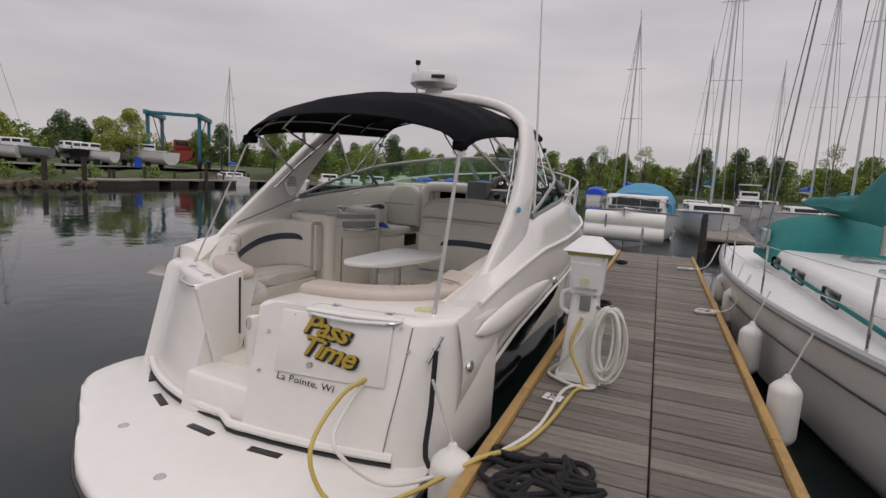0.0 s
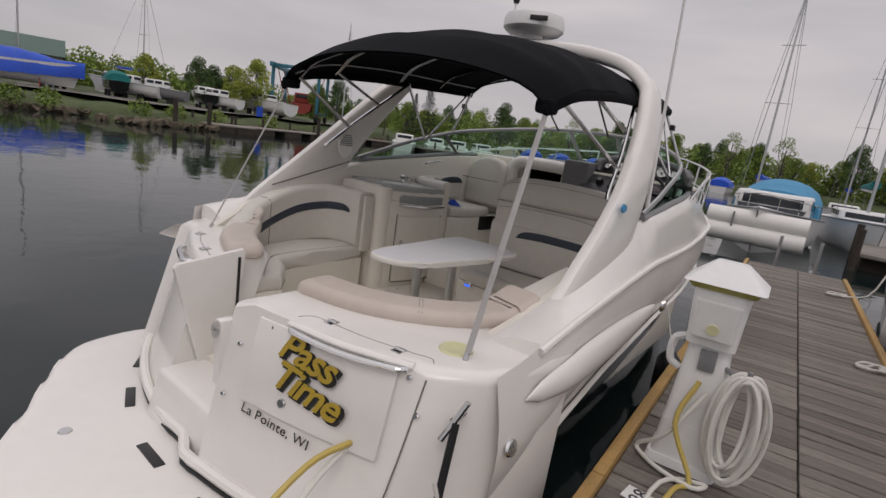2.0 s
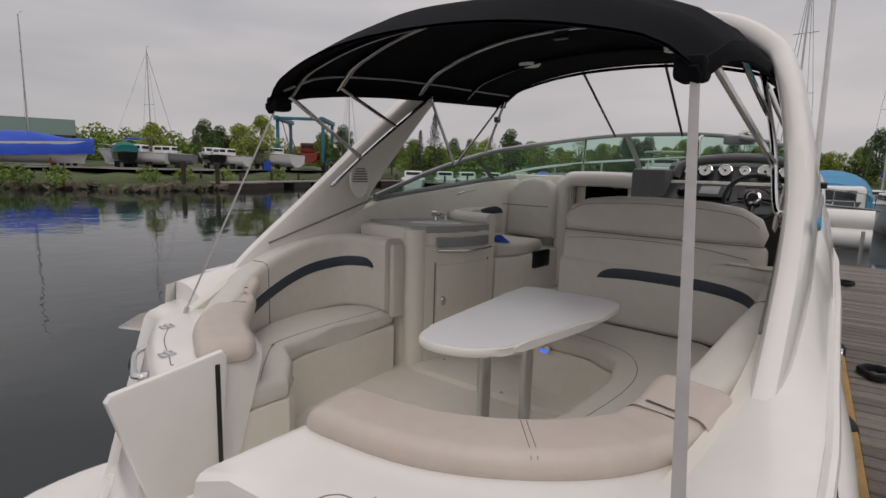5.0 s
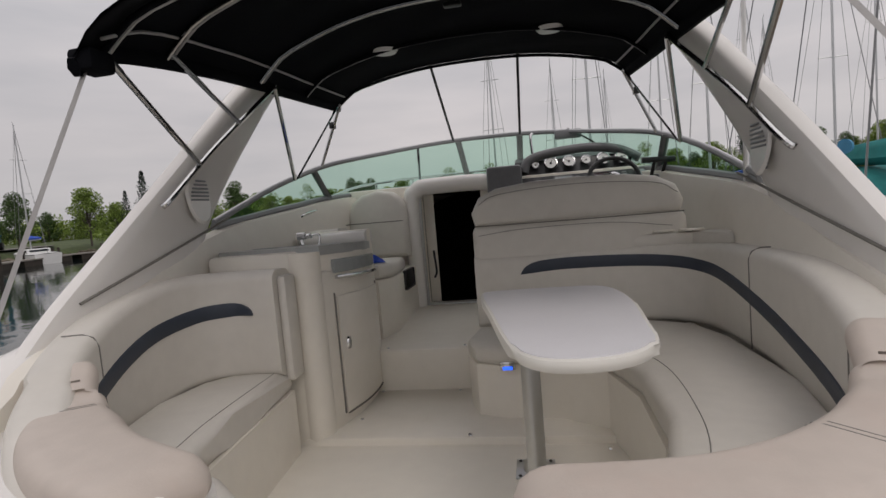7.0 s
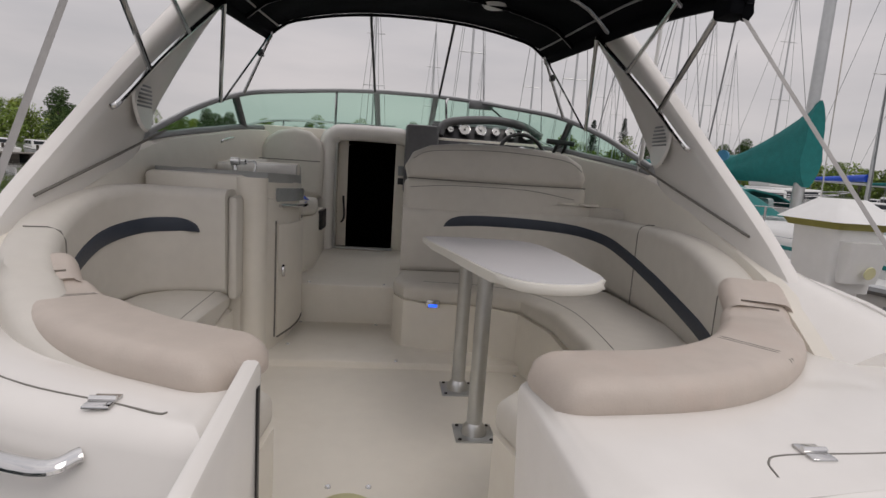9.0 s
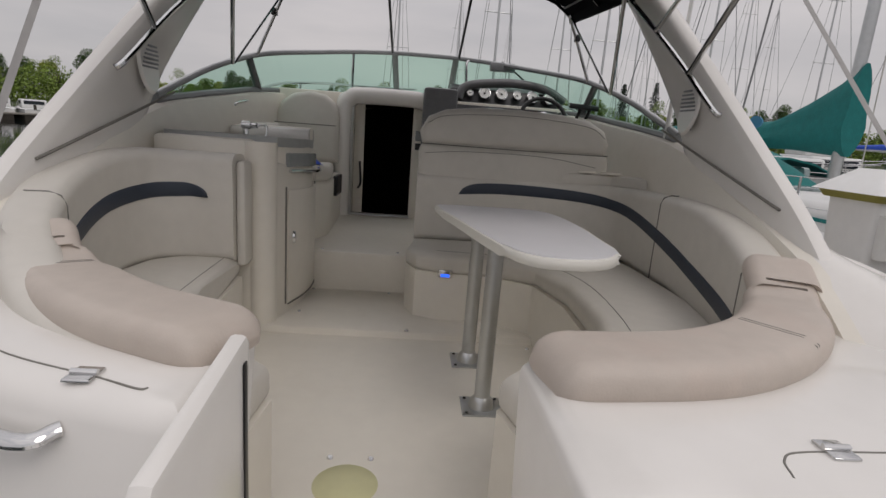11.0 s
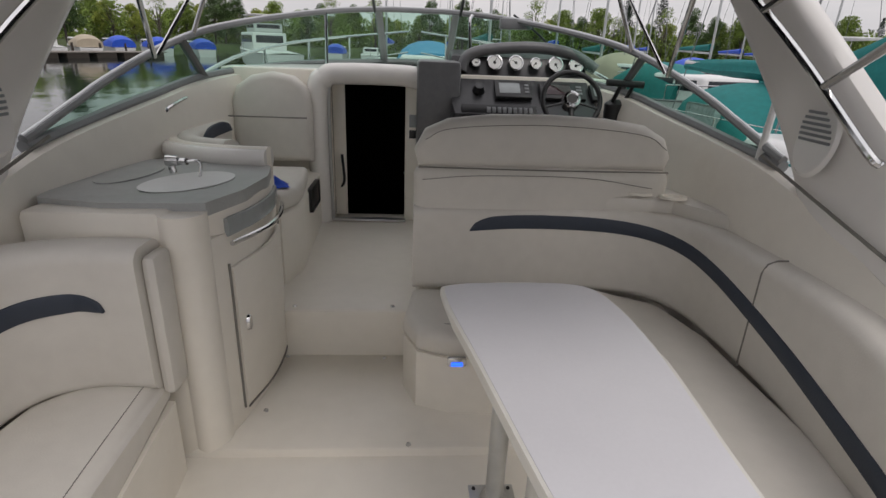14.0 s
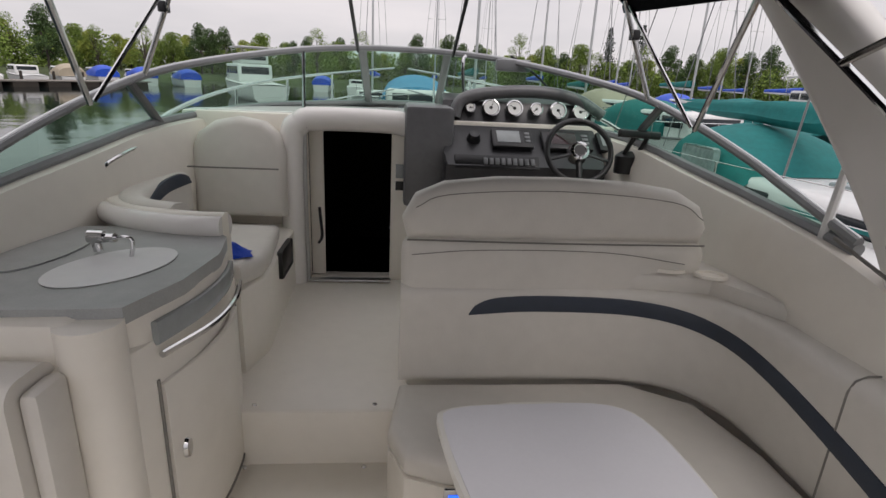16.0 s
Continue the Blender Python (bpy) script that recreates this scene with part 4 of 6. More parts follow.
for bk, path, top, pts in ((port_back, P_BACK, 1.09, ((-1.25, 7.48),)), (stb_back, S_BACK, 1.03, ((1.19, 7.40), (1.29, 8.4)))):
    p = smooth_path([(x, y, 0) for x, y in path], 8)
    for x, y in pts:
        i = min(range(1, len(p) - 1), key=lambda k: (p[k] - Vector((x, y, 0))).length)
        d = (p[i + 1] - p[i - 1]).normalized()
        o = Vector((d.y, -d.x, 0))
        q, z1 = p[i], top + lerp_table(TOPS, p[i].y)
        part("back_seam", tube([q - o * 0.0205 + Vector((0, 0, ST - 0.01)), q - o * 0.0205 + Vector((0, 0, z1 - 0.05)), q - o * 0.006 + Vector((0, 0, z1 - 0.014)), q + o * 0.03 + Vector((0, 0, z1 + 0.0005)), q + o * 0.10 + Vector((0, 0, z1 + 0.0005))], 0.0035, 6, 1), SEAMM, bk)


def pad_mesh(path, profile):
    p = smooth_path(path, 20)
    gone = [0.0]
    for a, b in zip(p, p[1:]):
        gone.append(gone[-1] + (b - a).length)
    cu, cz = sum(u for u, z in profile) / len(profile), sum(z for u, z in profile) / len(profile)
    rings = []
    for i, q in enumerate(p):
        d = (p[min(i + 1, len(p) - 1)] - p[max(i - 1, 0)]).normalized()
        o = Vector((d.y, -d.x, 0)).normalized()
        f = min(1.0, min(gone[i], gone[-1] - gone[i]) / 0.09)
        k = 0.30 + 0.70 * math.sqrt(1 - (1 - f) ** 2)
        rings.append([q + o * (cu + (u - cu) * (0.55 + 0.45 * k)) + Vector((0, 0, cz + (z - cz) * k - 0.03 * (1 - k))) for u, z in profile])
    return loft(rings, True, True)


PADP = rounded(0.25, 0.105, 0.05, 6, -0.03, 0.80)
pads = []
draw_in(pad_frame)
for nm, pth in (("coaming_pad", [(-1.17, 7.35, 0.03), (-1.02, 7.06, 0.0), (-0.74, 6.78, 0), (-0.38, 6.60, 0)]), ("coaming_pad", [(0.26, 6.56, 0), (0.66, 6.62, 0), (0.96, 6.82, 0.0), (1.11, 7.08, 0.01), (1.18, 7.40, 0.04)])):
    pd = thing(nm, pad_mesh(pth, PADP), PAD, "sun-faded tan vinyl pad round the stern coaming", "cushion", "stern coaming pads")
    pads.append(pd)
    p = smooth_path(pth, 8)
    for k in (0.42,):
        i = int(k * (len(p) - 1))
        for dd in (0.0, 0.018):
            q, d = p[i], (p[i + 1] - p[i]).normalized()
            q = q + d * dd
            o = Vector((d.y, -d.x, 0))
            part("stitching", tube([q - o * 0.0285 + Vector((0, 0, 0.86)), q - o * 0.014 + Vector((0, 0, 0.892)), q + o * 0.02 + Vector((0, 0, 0.9052)), q + o * 0.17 + Vector((0, 0, 0.9052)), q + o * 0.205 + Vector((0, 0, 0.892)), q + o * 0.2185 + Vector((0, 0, 0.86))], 0.0014, 5, 1), SEAMM, pd)

draw_in(helm_frame)
helm = empty("helm_seat", (0.6, 9.2, F2), "double beige vinyl helm seat with a high headrest", "seat")
part("back_panel", rbox(-0.02, 1.24, 8.99, 9.14, 0.60, 1.21, 0.055, 4), VINYL, helm, "beige vinyl seat back")
part("headrest", prism([(x, z) for x, z in [(0.0, 1.20), (-0.02, 1.28), (0.03, 1.375), (0.14, 1.425), (0.35, 1.45), (0.62, 1.455), (0.9, 1.445), (1.08, 1.42), (1.19, 1.36), (1.23, 1.27), (1.21, 1.20)]], -0.17, 0.0, 0.05, m=Matrix.Translation((0, 9.0, 0)) @ Matrix.Rotation(radians(90), 4, 'X'), seg=4), VINYL, helm, "padded beige headrest")
part("headrest_seam", tube([(0.0, 8.992, 1.20), (0.6, 8.988, 1.197), (1.22, 8.992, 1.20)], 0.004, 6), SEAMM, helm)
part("piping", tube([(0.03, 8.985, 1.33), (0.16, 8.982, 1.385), (0.6, 8.98, 1.41), (1.05, 8.982, 1.38), (1.19, 8.985, 1.31)], 0.002, 6), SEAMM, helm)
part("seat_cushion", rbox(0.02, 1.2, 9.18, 9.75, 0.78, 0.95, 0.05, 3), VINYL, helm)
part("pedestal", rbox(0.0, 1.24, 9.12, 9.7, F2 - 0.02, 0.80, 0.05), LINER, helm)
part("pipe_seam", tube([(0.02, 8.985, 1.14), (0.3, 8.98, 1.165), (0.8, 8.98, 1.165), (1.15, 8.985, 1.12)], 0.002, 6), SEAMM, helm)
part("side_shelf", prism([(0.9, 9.0), (1.24, 8.9), (1.36, 8.6), (1.42, 8.8), (1.42, 9.4), (1.2, 9.3)], 0.98, 1.08, 0.03), VINYL, helm)
for x, y in ((1.10, 9.02), (1.24, 8.92)):
    ch = part("cup_holder", lathe([(0.0, 0.002), (0.048, 0.002), (0.05, 0.012), (0.066, 0.012), (0.07, 0)], (x, y, 1.085), 24), LINER, helm, "white cup holder ring")

draw_in(boat_frame)
bl = thing("courtesy_light", rbox(0.13, 0.21, 8.535, 8.552, 0.415, 0.465, 0.006), STEEL, "small blue courtesy light on the seat base", "light")
part("lens", rbox(0.145, 0.195, 8.528, 8.536, 0.420, 0.438, 0.002), BLUELED, bl, "glowing blue lens")

# ---- table ----
table = empty("cocktail_table", (0.26, 7.9, F0), "white oblong cockpit table on two aluminium posts", "table")
t_out = [(p.x, p.y) for p in smooth_path([(0.12, 8.44, 0), (0.36, 8.46, 0), (0.60, 8.45, 0), (0.69, 8.33, 0), (0.71, 8.0, 0), (0.67, 7.5, 0), (0.64, 7.2, 0), (0.55, 7.06, 0), (0.42, 7.02, 0), (0.31, 7.07, 0), (0.25, 7.25, 0), (0.15, 7.9, 0), (0.08, 8.34, 0)], 4, True)]
TZ = 0.89
part("tabletop", prism(t_out, TZ - 0.036, TZ, 0.012), TABLEEDGE, table, "cream rounded rim")
cx = sum(p[0] for p in t_out) / len(t_out)
cy = sum(p[1] for p in t_out) / len(t_out)
part("inlay", prism([(cx + (x - cx) * 0.955, cy + (y - cy) * 0.98) for x, y in t_out], TZ, TZ + 0.003), TABLE, table, "white laminate surface")
for x, y in ((0.285, 8.12), (0.30, 7.64)):
    post = part("post", tube([(x, y, F0), (x, y, TZ - 0.04)], 0.033, 18), ALU, table, "satin aluminium post")
    part("collar", lathe([(0.055, 0), (0.05, 0.03), (0.034, 0.05), (0, 0.05)], (x, y, F0 + 0.006), 18), ALU, post)
    part("foot_plate", rbox(x - 0.085, x + 0.085, y - 0.085, y + 0.085, F0, F0 + 0.008, 0.003), ALU, post, "square bolted plate")
    for dx in (-1, 1):
        for dy in (-1, 1):
            part("bolt", lathe([(0, 0.005), (0.006, 0.005), (0.008, 0)], (x + dx * 0.066, y + dy * 0.066, F0 + 0.008), 8), BLACKP, post)

# ---- galley ----
galley = empty("wet_bar", (-1.1, 8.9, F1), "cream moulded wet bar with grey counter and sink", "cabinet")
g_out = [(-0.74, 8.50), (-0.69, 8.75), (-0.68, 9.0), (-0.72, 9.30), (-0.78, 9.50), (-1.38, 9.55), (-1.38, 8.42), (-0.90, 8.36), (-0.78, 8.40)]
part("body", prism(g_out, F0, 1.05, 0.02), LINER, galley, "cream moulded body")
part("corner_post", tube([(-0.83, 8.44, F0), (-0.83, 8.44, 1.155)], 0.08, 16), LINER, galley, "rounded corner post")
part("rear_edge", rbox(-1.36, -0.86, 8.40, 8.52, 0.9, 1.165, 0.03), LINER, galley)
c_out = [(-0.76, 8.46), (-0.69, 8.7), (-0.67, 9.0), (-0.72, 9.32), (-0.84, 9.52), (-1.38, 9.52), (-1.40, 9.0), (-1.36, 8.5), (-1.1, 8.44)]
SINK = Vector((-0.95, 8.84))
hole, edge = [], []
for k in range(56):
    a = 2 * math.pi * k / 56
    u, v = 0.145 * math.cos(a), 0.235 * math.sin(a)
    hole.append((SINK.x + u * math.cos(-0.3) - v * math.sin(-0.3), SINK.y + u * math.sin(-0.3) + v * math.cos(-0.3)))
    d = (Vector(hole[-1]) - SINK).normalized()
    best = 9.0
    for i in range(len(c_out)):
        p, q = Vector(c_out[i]) - SINK, Vector(c_out[(i + 1) % len(c_out)]) - SINK
        e = q - p
        den = d.x * e.y - d.y * e.x
        if abs(den) > 1e-9:
            t = (p.x * e.y - p.y * e.x) / den
            s = (p.x * d.y - p.y * d.x) / den
            if t > 0 and -1e-6 <= s <= 1 + 1e-6:
                best = min(best, t)
    edge.append((SINK.x + d.x * best, SINK.y + d.y * best))
rings = [[Vector((x, y, z)) for x, y in ring] for ring, z in ((hole, 1.15), (hole, 1.183), (edge, 1.185), (edge, 1.135))]
part("counter", loft(rings), COUNTER, galley, "grey stone-look counter", 30)
part("sink_bowl", loft([[Vector((SINK.x + (x - SINK.x) * f, SINK.y + (y - SINK.y) * f, z)) for x, y in hole] for f, z in ((1.01, 1.187), (0.985, 1.186), (0.93, 1.15), (0.78, 1.10), (0.5, 1.072), (0.05, 1.065))], True, True), WHITEP, galley, "white oval sink bowl")
part("lid", prism([(-1.25 + 0.10 * math.cos(a), 9.0 + 0.26 * math.sin(a)) for a in [2 * math.pi * k / 28 for k in range(28)]], 1.185, 1.189), COUNTER, galley, "flush oval lid")
fa = part("faucet", tube([(-1.07, 8.99, 1.19), (-1.07, 8.99, 1.235), (-1.0, 8.97, 1.245)], 0.016, 10), STEEL, galley, "chrome faucet")
part("spout", tube([(-1.0, 8.97, 1.245), (-0.95, 8.955, 1.25), (-0.935, 8.95, 1.23), (-0.945, 8.94, 1.17)], 0.007, 8), STEEL, fa)
part("knob", lathe([(0.022, 0), (0.024, 0.05), (0, 0.05)], (0, 0, 0), 14, None, Matrix.Translation((-1.04, 8.98, 1.245)) @ Matrix.Rotation(radians(-90), 4, 'Y')), STEEL, fa)
dp = [(-0.735, 8.56), (-0.685, 8.78), (-0.675, 9.0), (-0.705, 9.24)]
door = part("door", sweep([(x, y, 0) for x, y in dp], rounded(0.02, 0.70, 0.008, 2, 0.0, F1 + 0.06), 6), LINER, galley, "curved cream locker door")
part("locker_lock", lathe([(0, 0.012), (0.016, 0.014), (0.026, 0.012), (0.03, 0)], (0, 0, 0), 18, None, Matrix.Translation((-0.702, 8.62, 0.60)) @ Matrix.Rotation(radians(90), 4, 'Y') @ Matrix.Diagonal((1.4, 0.9, 1, 1))), STEEL, door, "oval steel lock")
part("apron", sweep([(-0.80, 8.44, 0), *[(x, y, 0) for x, y in dp], (-0.79, 9.48, 0)], rounded(0.03, 0.10, 0.004, 2, -0.03, 1.04), 6), LINER, galley)
part("drawer_front", sweep([(x, y, 0) for x, y in dp], rounded(0.02, 0.075, 0.008, 2, 0.0, 1.03), 6), LCD, galley, "grey ribbed drawer front")
part("towel_rail", tube([(dp[0][0] + 0.03, dp[0][1] - 0.02, 1.01), (-0.640, 8.78, 1.005), (-0.632, 9.0, 1.005), (dp[3][0] + 0.035, dp[3][1] + 0.02, 1.01)], 0.011, 8), STEEL, galley, "polished curved rail")
part("door_gap", tube([(x + 0.02, y, F1 + 0.055) for x, y in dp], 0.005, 6), SEAMM, galley)
part("door_gap", tube([(-0.693, 9.25, F1 + 0.06), (-0.693, 9.25, 0.92)], 0.005, 6), SEAMM, galley)
part("door_gap", tube([(-0.727, 8.545, F1 + 0.06), (-0.727, 8.545, 0.92)], 0.005, 6), SEAMM, galley)
part("panel_pad", rbox(-0.90, -0.85, 8.25, 8.37, ST - 0.05, 1.06, 0.022), VINYL, galley, "narrow beige padded strip")

# ---- companion lounger ----
lounger = empty("companion_seat", (-1.0, 10.2, F2), "beige vinyl companion lounger with a navy band", "seat")
part("base", prism([(-0.72, 9.48), (-0.66, 9.75), (-0.68, 10.3), (-0.70, 10.96), (-1.36, 10.96), (-1.38, 9.48)], F2 - 0.02, 0.90, 0.03), LINER, lounger, "cream moulded seat base")
part("seat_cushion", prism([(-0.72, 9.52), (-0.66, 9.75), (-0.67, 10.0), (-0.72, 10.5), (-1.28, 10.5), (-1.30, 9.6), (-0.95, 9.50)], 0.90, 1.02, 0.04, seg=3), VINYL, lounger, "beige vinyl seat")
part("backrest", prism([(-1.25, 1.0), (-1.26, 1.40), (-1.22, 1.50), (-1.12, 1.57), (-0.98, 1.60), (-0.84, 1.575), (-0.75, 1.50), (-0.72, 1.40), (-0.72, 1.0)], 0.0, 0.16, 0.05, m=Matrix.Translation((0, 10.72, 0)) @ Matrix.Rotation(radians(84), 4, 'X'), seg=4), VINYL, lounger, "high beige backrest")
part("back_seam", tube([(-1.24, 10.60, 1.32), (-0.73, 10.60, 1.32)], 0.005, 6), SEAMM, lounger)
part("side_backrest", sweep([(-1.24, 10.58, 0), (-1.28, 10.3, 0), (-1.25, 9.95, 0), (-1.12, 9.68, 0), (-0.93, 9.56, 0)], rounded(0.12, 0.27, 0.04, 4, -0.02, 1.02), 8), VINYL, lounger, "curved side backrest")
part("stripe", band([(-1.24, 10.58, 1.23), (-1.28, 10.3, 1.21), (-1.26, 10.0, 1.15), (-1.16, 9.76, 1.08)]), NAVY, lounger, "navy inlaid band")
part("side_ledge", sweep([(-1.33, 10.7, 0), (-1.37, 10.3, 0), (-1.32, 9.9, 0), (-1.15, 9.62, 0), (-0.9, 9.47, 0), (-0.74, 9.45, 0)], rounded(0.17, 0.09, 0.042, 5, -0.045, 1.17), 8), GEL, lounger, "white rounded ledge")
part("ledge_wall", sweep([(-1.33, 10.7, 0), (-1.37, 10.3, 0), (-1.32, 9.9, 0), (-1.15, 9.62, 0), (-0.9, 9.47, 0), (-0.74, 9.45, 0)], rounded(0.10, 0.86, 0.03, 3, -0.02, F2), 6), LINER, lounger)
part("rail", tube([(-1.38, 9.85, 1.36), (-1.36, 9.9, 1.42), (-1.36, 10.3, 1.46), (-1.36, 10.45, 1.40)], 0.011, 8), STEEL, lounger, "short steel grab rail")
part("vent_slot", rbox(-0.675, -0.662, 10.2, 10.55, 0.72, 0.92, 0.02), BLACKP, lounger, "dark speaker opening")
bmc = bmesh.new()
random.seed(4)
rings = []
for i in range(5):
    r = 0.10 * (1 - i / 5) + 0.005
    rings.append([Vector((-0.80 + r * math.cos(a) * random.uniform(0.7, 1.2), 9.72 + r * math.sin(a) * random.uniform(0.7, 1.2), 1.02 + 0.014 * i + random.uniform(0, 0.012))) for a in [2 * math.pi * k / 14 for k in range(14)]])
thing("cleaning_cloth", loft(rings, True, True, bmc), BLUECLOTH, "crumpled bright blue cloth on the companion seat", "cloth")

# ---- dashboard ----
draw_in(dash_frame)
dash = empty("dashboard", (0.9, 10.9, 1.2), "charcoal boat dashboard with white gauges", "dashboard")
prof = [(0.30, 0.70), (0.30, 1.52), (0.36, 1.60)]
part("body", prism([(10.62, 0.6), (10.60, 1.30), (10.68, 1.36), (10.86, 1.50), (10.92, 1.53), (10.98, 1.66), (11.10, 1.70), (11.30, 1.66), (11.30, 0.6)], 0.34, 1.34, 0.02, m=Matrix(((0, 0, 1, 0), (1, 0, 0, 0), (0, 1, 0, 0), (0, 0, 0, 1)))), DASH, dash, "moulded charcoal console")
part("side_locker", rbox(0.10, 0.40, 10.72, 11.2, 1.0, 1.625, 0.03), DASHGREY, dash, "grey side panel")
tilt = Matrix.Translation((0, 10.95, 1.60)) @ Matrix.Rotation(radians(-25), 4, 'X')
hood = part("gauge_hood", tube([(0.42, 10.93, 1.56), (0.46, 10.95, 1.66), (0.62, 10.97, 1.71), (0.95, 10.98, 1.735), (1.22, 10.97, 1.70), (1.40, 10.93, 1.60)], 0.04, 10), DASHGREY, dash, "grey rounded gauge hood")
for x, r in ((0.52, 0.032), (0.655, 0.058), (0.81, 0.055), (0.955, 0.043), (1.10, 0.056), (1.25, 0.056), (1.35, 0.03)):
    m = Matrix.Translation((x, 10.935, 1.625 - 0.05 * abs(x - 0.9) ** 2)) @ Matrix.Rotation(radians(68), 4, 'X')
    gg = part("gauge", lathe([(0, 0.006), (r * 0.84, 0.006), (r * 0.86, 0.014), (r, 0.012), (r * 1.02, 0)], (0, 0, 0), 22, None, m), STEEL, dash, "chrome-rimmed gauge")
    part("dial", lathe([(0, 0.0085), (r * 0.80, 0.0085), (r * 0.80, 0.004)], (0, 0, 0), 22, None, m), DIAL, gg, "white dial face")
    part("needle", rbox(-0.002, 0.002, 0.0, r * 0.6, 0.0088, 0.011, 0, m=m @ Matrix.Rotation(x * 9, 4, 'Z')), INK, gg)
    part("inner_ring", lathe([(0, 0.0092), (r * 0.18, 0.0092), (r * 0.2, 0.0085)], (0, 0, 0), 10, None, m), INK, gg)
face = Matrix.Translation((0, 10.775, 1.435)) @ Matrix.Rotation(radians(38), 4, 'X')
for nm, x0, x1, mat, lbl in (("radio", 0.66, 0.92, BLACKP, "instrument display"), ("plotter", 0.98, 1.30, BLACKP, "chart plotter with a dark screen"), ("depth_meter", 1.34, 1.52, BLACKP, "small display")):
    d = part(nm, rbox(x0 - 0.02, x1 - 0.02, -0.085, 0.075, 0, 0.035, 0.012, m=face), mat, dash, lbl)
    w = x1 - x0
    part("screen", rbox(x0 - 0.02 + w * 0.12, x0 - 0.02 + w * 0.68, -0.05, 0.05, 0.0355, 0.038, 0.001, m=face), SCREEN if nm == "plotter" else LCD, d)
    for k in range(3):
        part("button", rbox(x0 - 0.02 + w * 0.80, x0 - 0.02 + w * 0.92, -0.045 + k * 0.032, -0.025 + k * 0.032, 0.035, 0.040, 0.002, m=face), GREYFRAME, d)
part("ignition", lathe([(0, 0.05), (0.03, 0.05), (0.045, 0.0)], (0, 0, 0), 16, None, face @ Matrix.Translation((0.53, 0.0, 0))), BLACKP, dash)
low = Matrix.Translation((0, 10.63, 1.315)) @ Matrix.Rotation(radians(55), 4, 'X')
sw = part("switch_panel", rbox(0.40, 0.92, -0.045, 0.045, 0, 0.014, 0.006, m=low), BLACKP, dash, "glossy black switch panel")
for k in range(9):
    part("switch", rbox(0.575 + k * 0.036, 0.60 + k * 0.036, -0.022, 0.022, 0.014, 0.024, 0.004, m=low), GREYFRAME, sw)
wheel = empty("steering_wheel", (1.10, 10.45, 1.42), "black steering wheel with a chrome hub", "wheel")
wm = Matrix.Translation((1.10, 10.46, 1.42)) @ Matrix.Rotation(radians(62), 4, 'X')
part("rim", tube([wm @ Vector((0.19 * math.cos(a), 0.19 * math.sin(a), 0)) for a in [2 * math.pi * k / 28 for k in range(28)]], 0.017, 10, 1, smooth=False, closed=True), BLACKP, wheel, "black rim")
part("hub", lathe([(0, 0.02), (0.035, 0.02), (0.04, 0.025), (0.055, 0.02), (0.065, -0.04), (0.03, -0.12)], (0, 0, 0), 20, None, wm), STEEL, wheel, "chrome ringed hub")
part("hub_cap", lathe([(0, 0.024), (0.032, 0.024), (0.034, 0.02)], (0, 0, 0), 20, None, wm), BLACKP, wheel)
for a in (-0.3, math.pi + 0.3, -math.pi / 2):
    part("spoke", tube([wm @ Vector((0.05 * math.cos(a), 0.05 * math.sin(a), -0.01)), wm @ Vector((0.185 * math.cos(a), 0.185 * math.sin(a), 0))], 0.02, 8, flat=0.4), BLACKP, wheel)
thr = empty("throttle", (1.36, 10.5, 1.35), "black twin throttle lever on a chrome base", "throttle")
part("binnacle", lathe([(0.06, -0.06), (0.065, 0.04), (0.03, 0.07), (0, 0.07)], (0, 0, 0), 16, None, Matrix.Translation((1.40, 10.5, 1.36))), BLACKP, thr)
for dx in (-0.03, 0.05):
    part("lever", tube([(1.40 + dx, 10.5, 1.38), (1.42 + dx, 10.42, 1.50), (1.42 + dx, 10.40, 1.54)], 0.014, 8), BLACKP, thr)
part("grip", tube([(1.30, 10.40, 1.54), (1.54, 10.40, 1.53)], 0.022, 8), BLACKP, thr)

# ---- bow rail ----
draw_in(boat_frame)
rail = empty("bow_rail", (0, 13, 1.2), "polished stainless bow rail", "rail")
for side in (-1, 1):
    pts = [Vector((side * (lerp_table(BEAM, y) - 0.10), y, lerp_table(SHEER, y) + h)) for y, h in ((9.9, 0.04), (10.3, 0.30), (11.0, 0.50), (12.3, 0.58), (13.5, 0.62), (14.6, 0.66), (15.45, 0.70))]
    part("top_rail", tube(pts, 0.014, 8), STEEL, rail)
    part("mid_rail", tube([p - Vector((0, 0, 0.28)) for p in pts[2:]], 0.010, 8), STEEL, rail)
    for y in (11.0, 11.9, 12.9, 13.9, 14.8):
        x = side * (lerp_table(BEAM, y) - 0.10)
        part("stanchion", tube([(x, y - 0.1, lerp_table(SHEER, y)), (x, y, lerp_table(SHEER, y) + lerp_table([(11, 0.5), (12.3, 0.58), (14.6, 0.66)], y))], 0.012, 8), STEEL, rail)

# ---- things on the dock ----
draw_in(dock_frame)
ped = empty("power_pedestal", (2.06, 7.45, 0.0), "white dock power pedestal with a peaked cap", "pedestal")
PX, PY = 2.08, 7.72


def taper_box(w0, d0, w1, d1, z0, z1, r, cx=PX, cy=PY, bm=None):
    rings = []
    for w, d, z in ((w0, d0, z0), (w1, d1, z1)):
        rings.append([Vector((cx + u - w / 2, cy + v - d / 2, z)) for u, v in rounded(w, d, r, 3)])
    return loft(rings, True, True, bm)


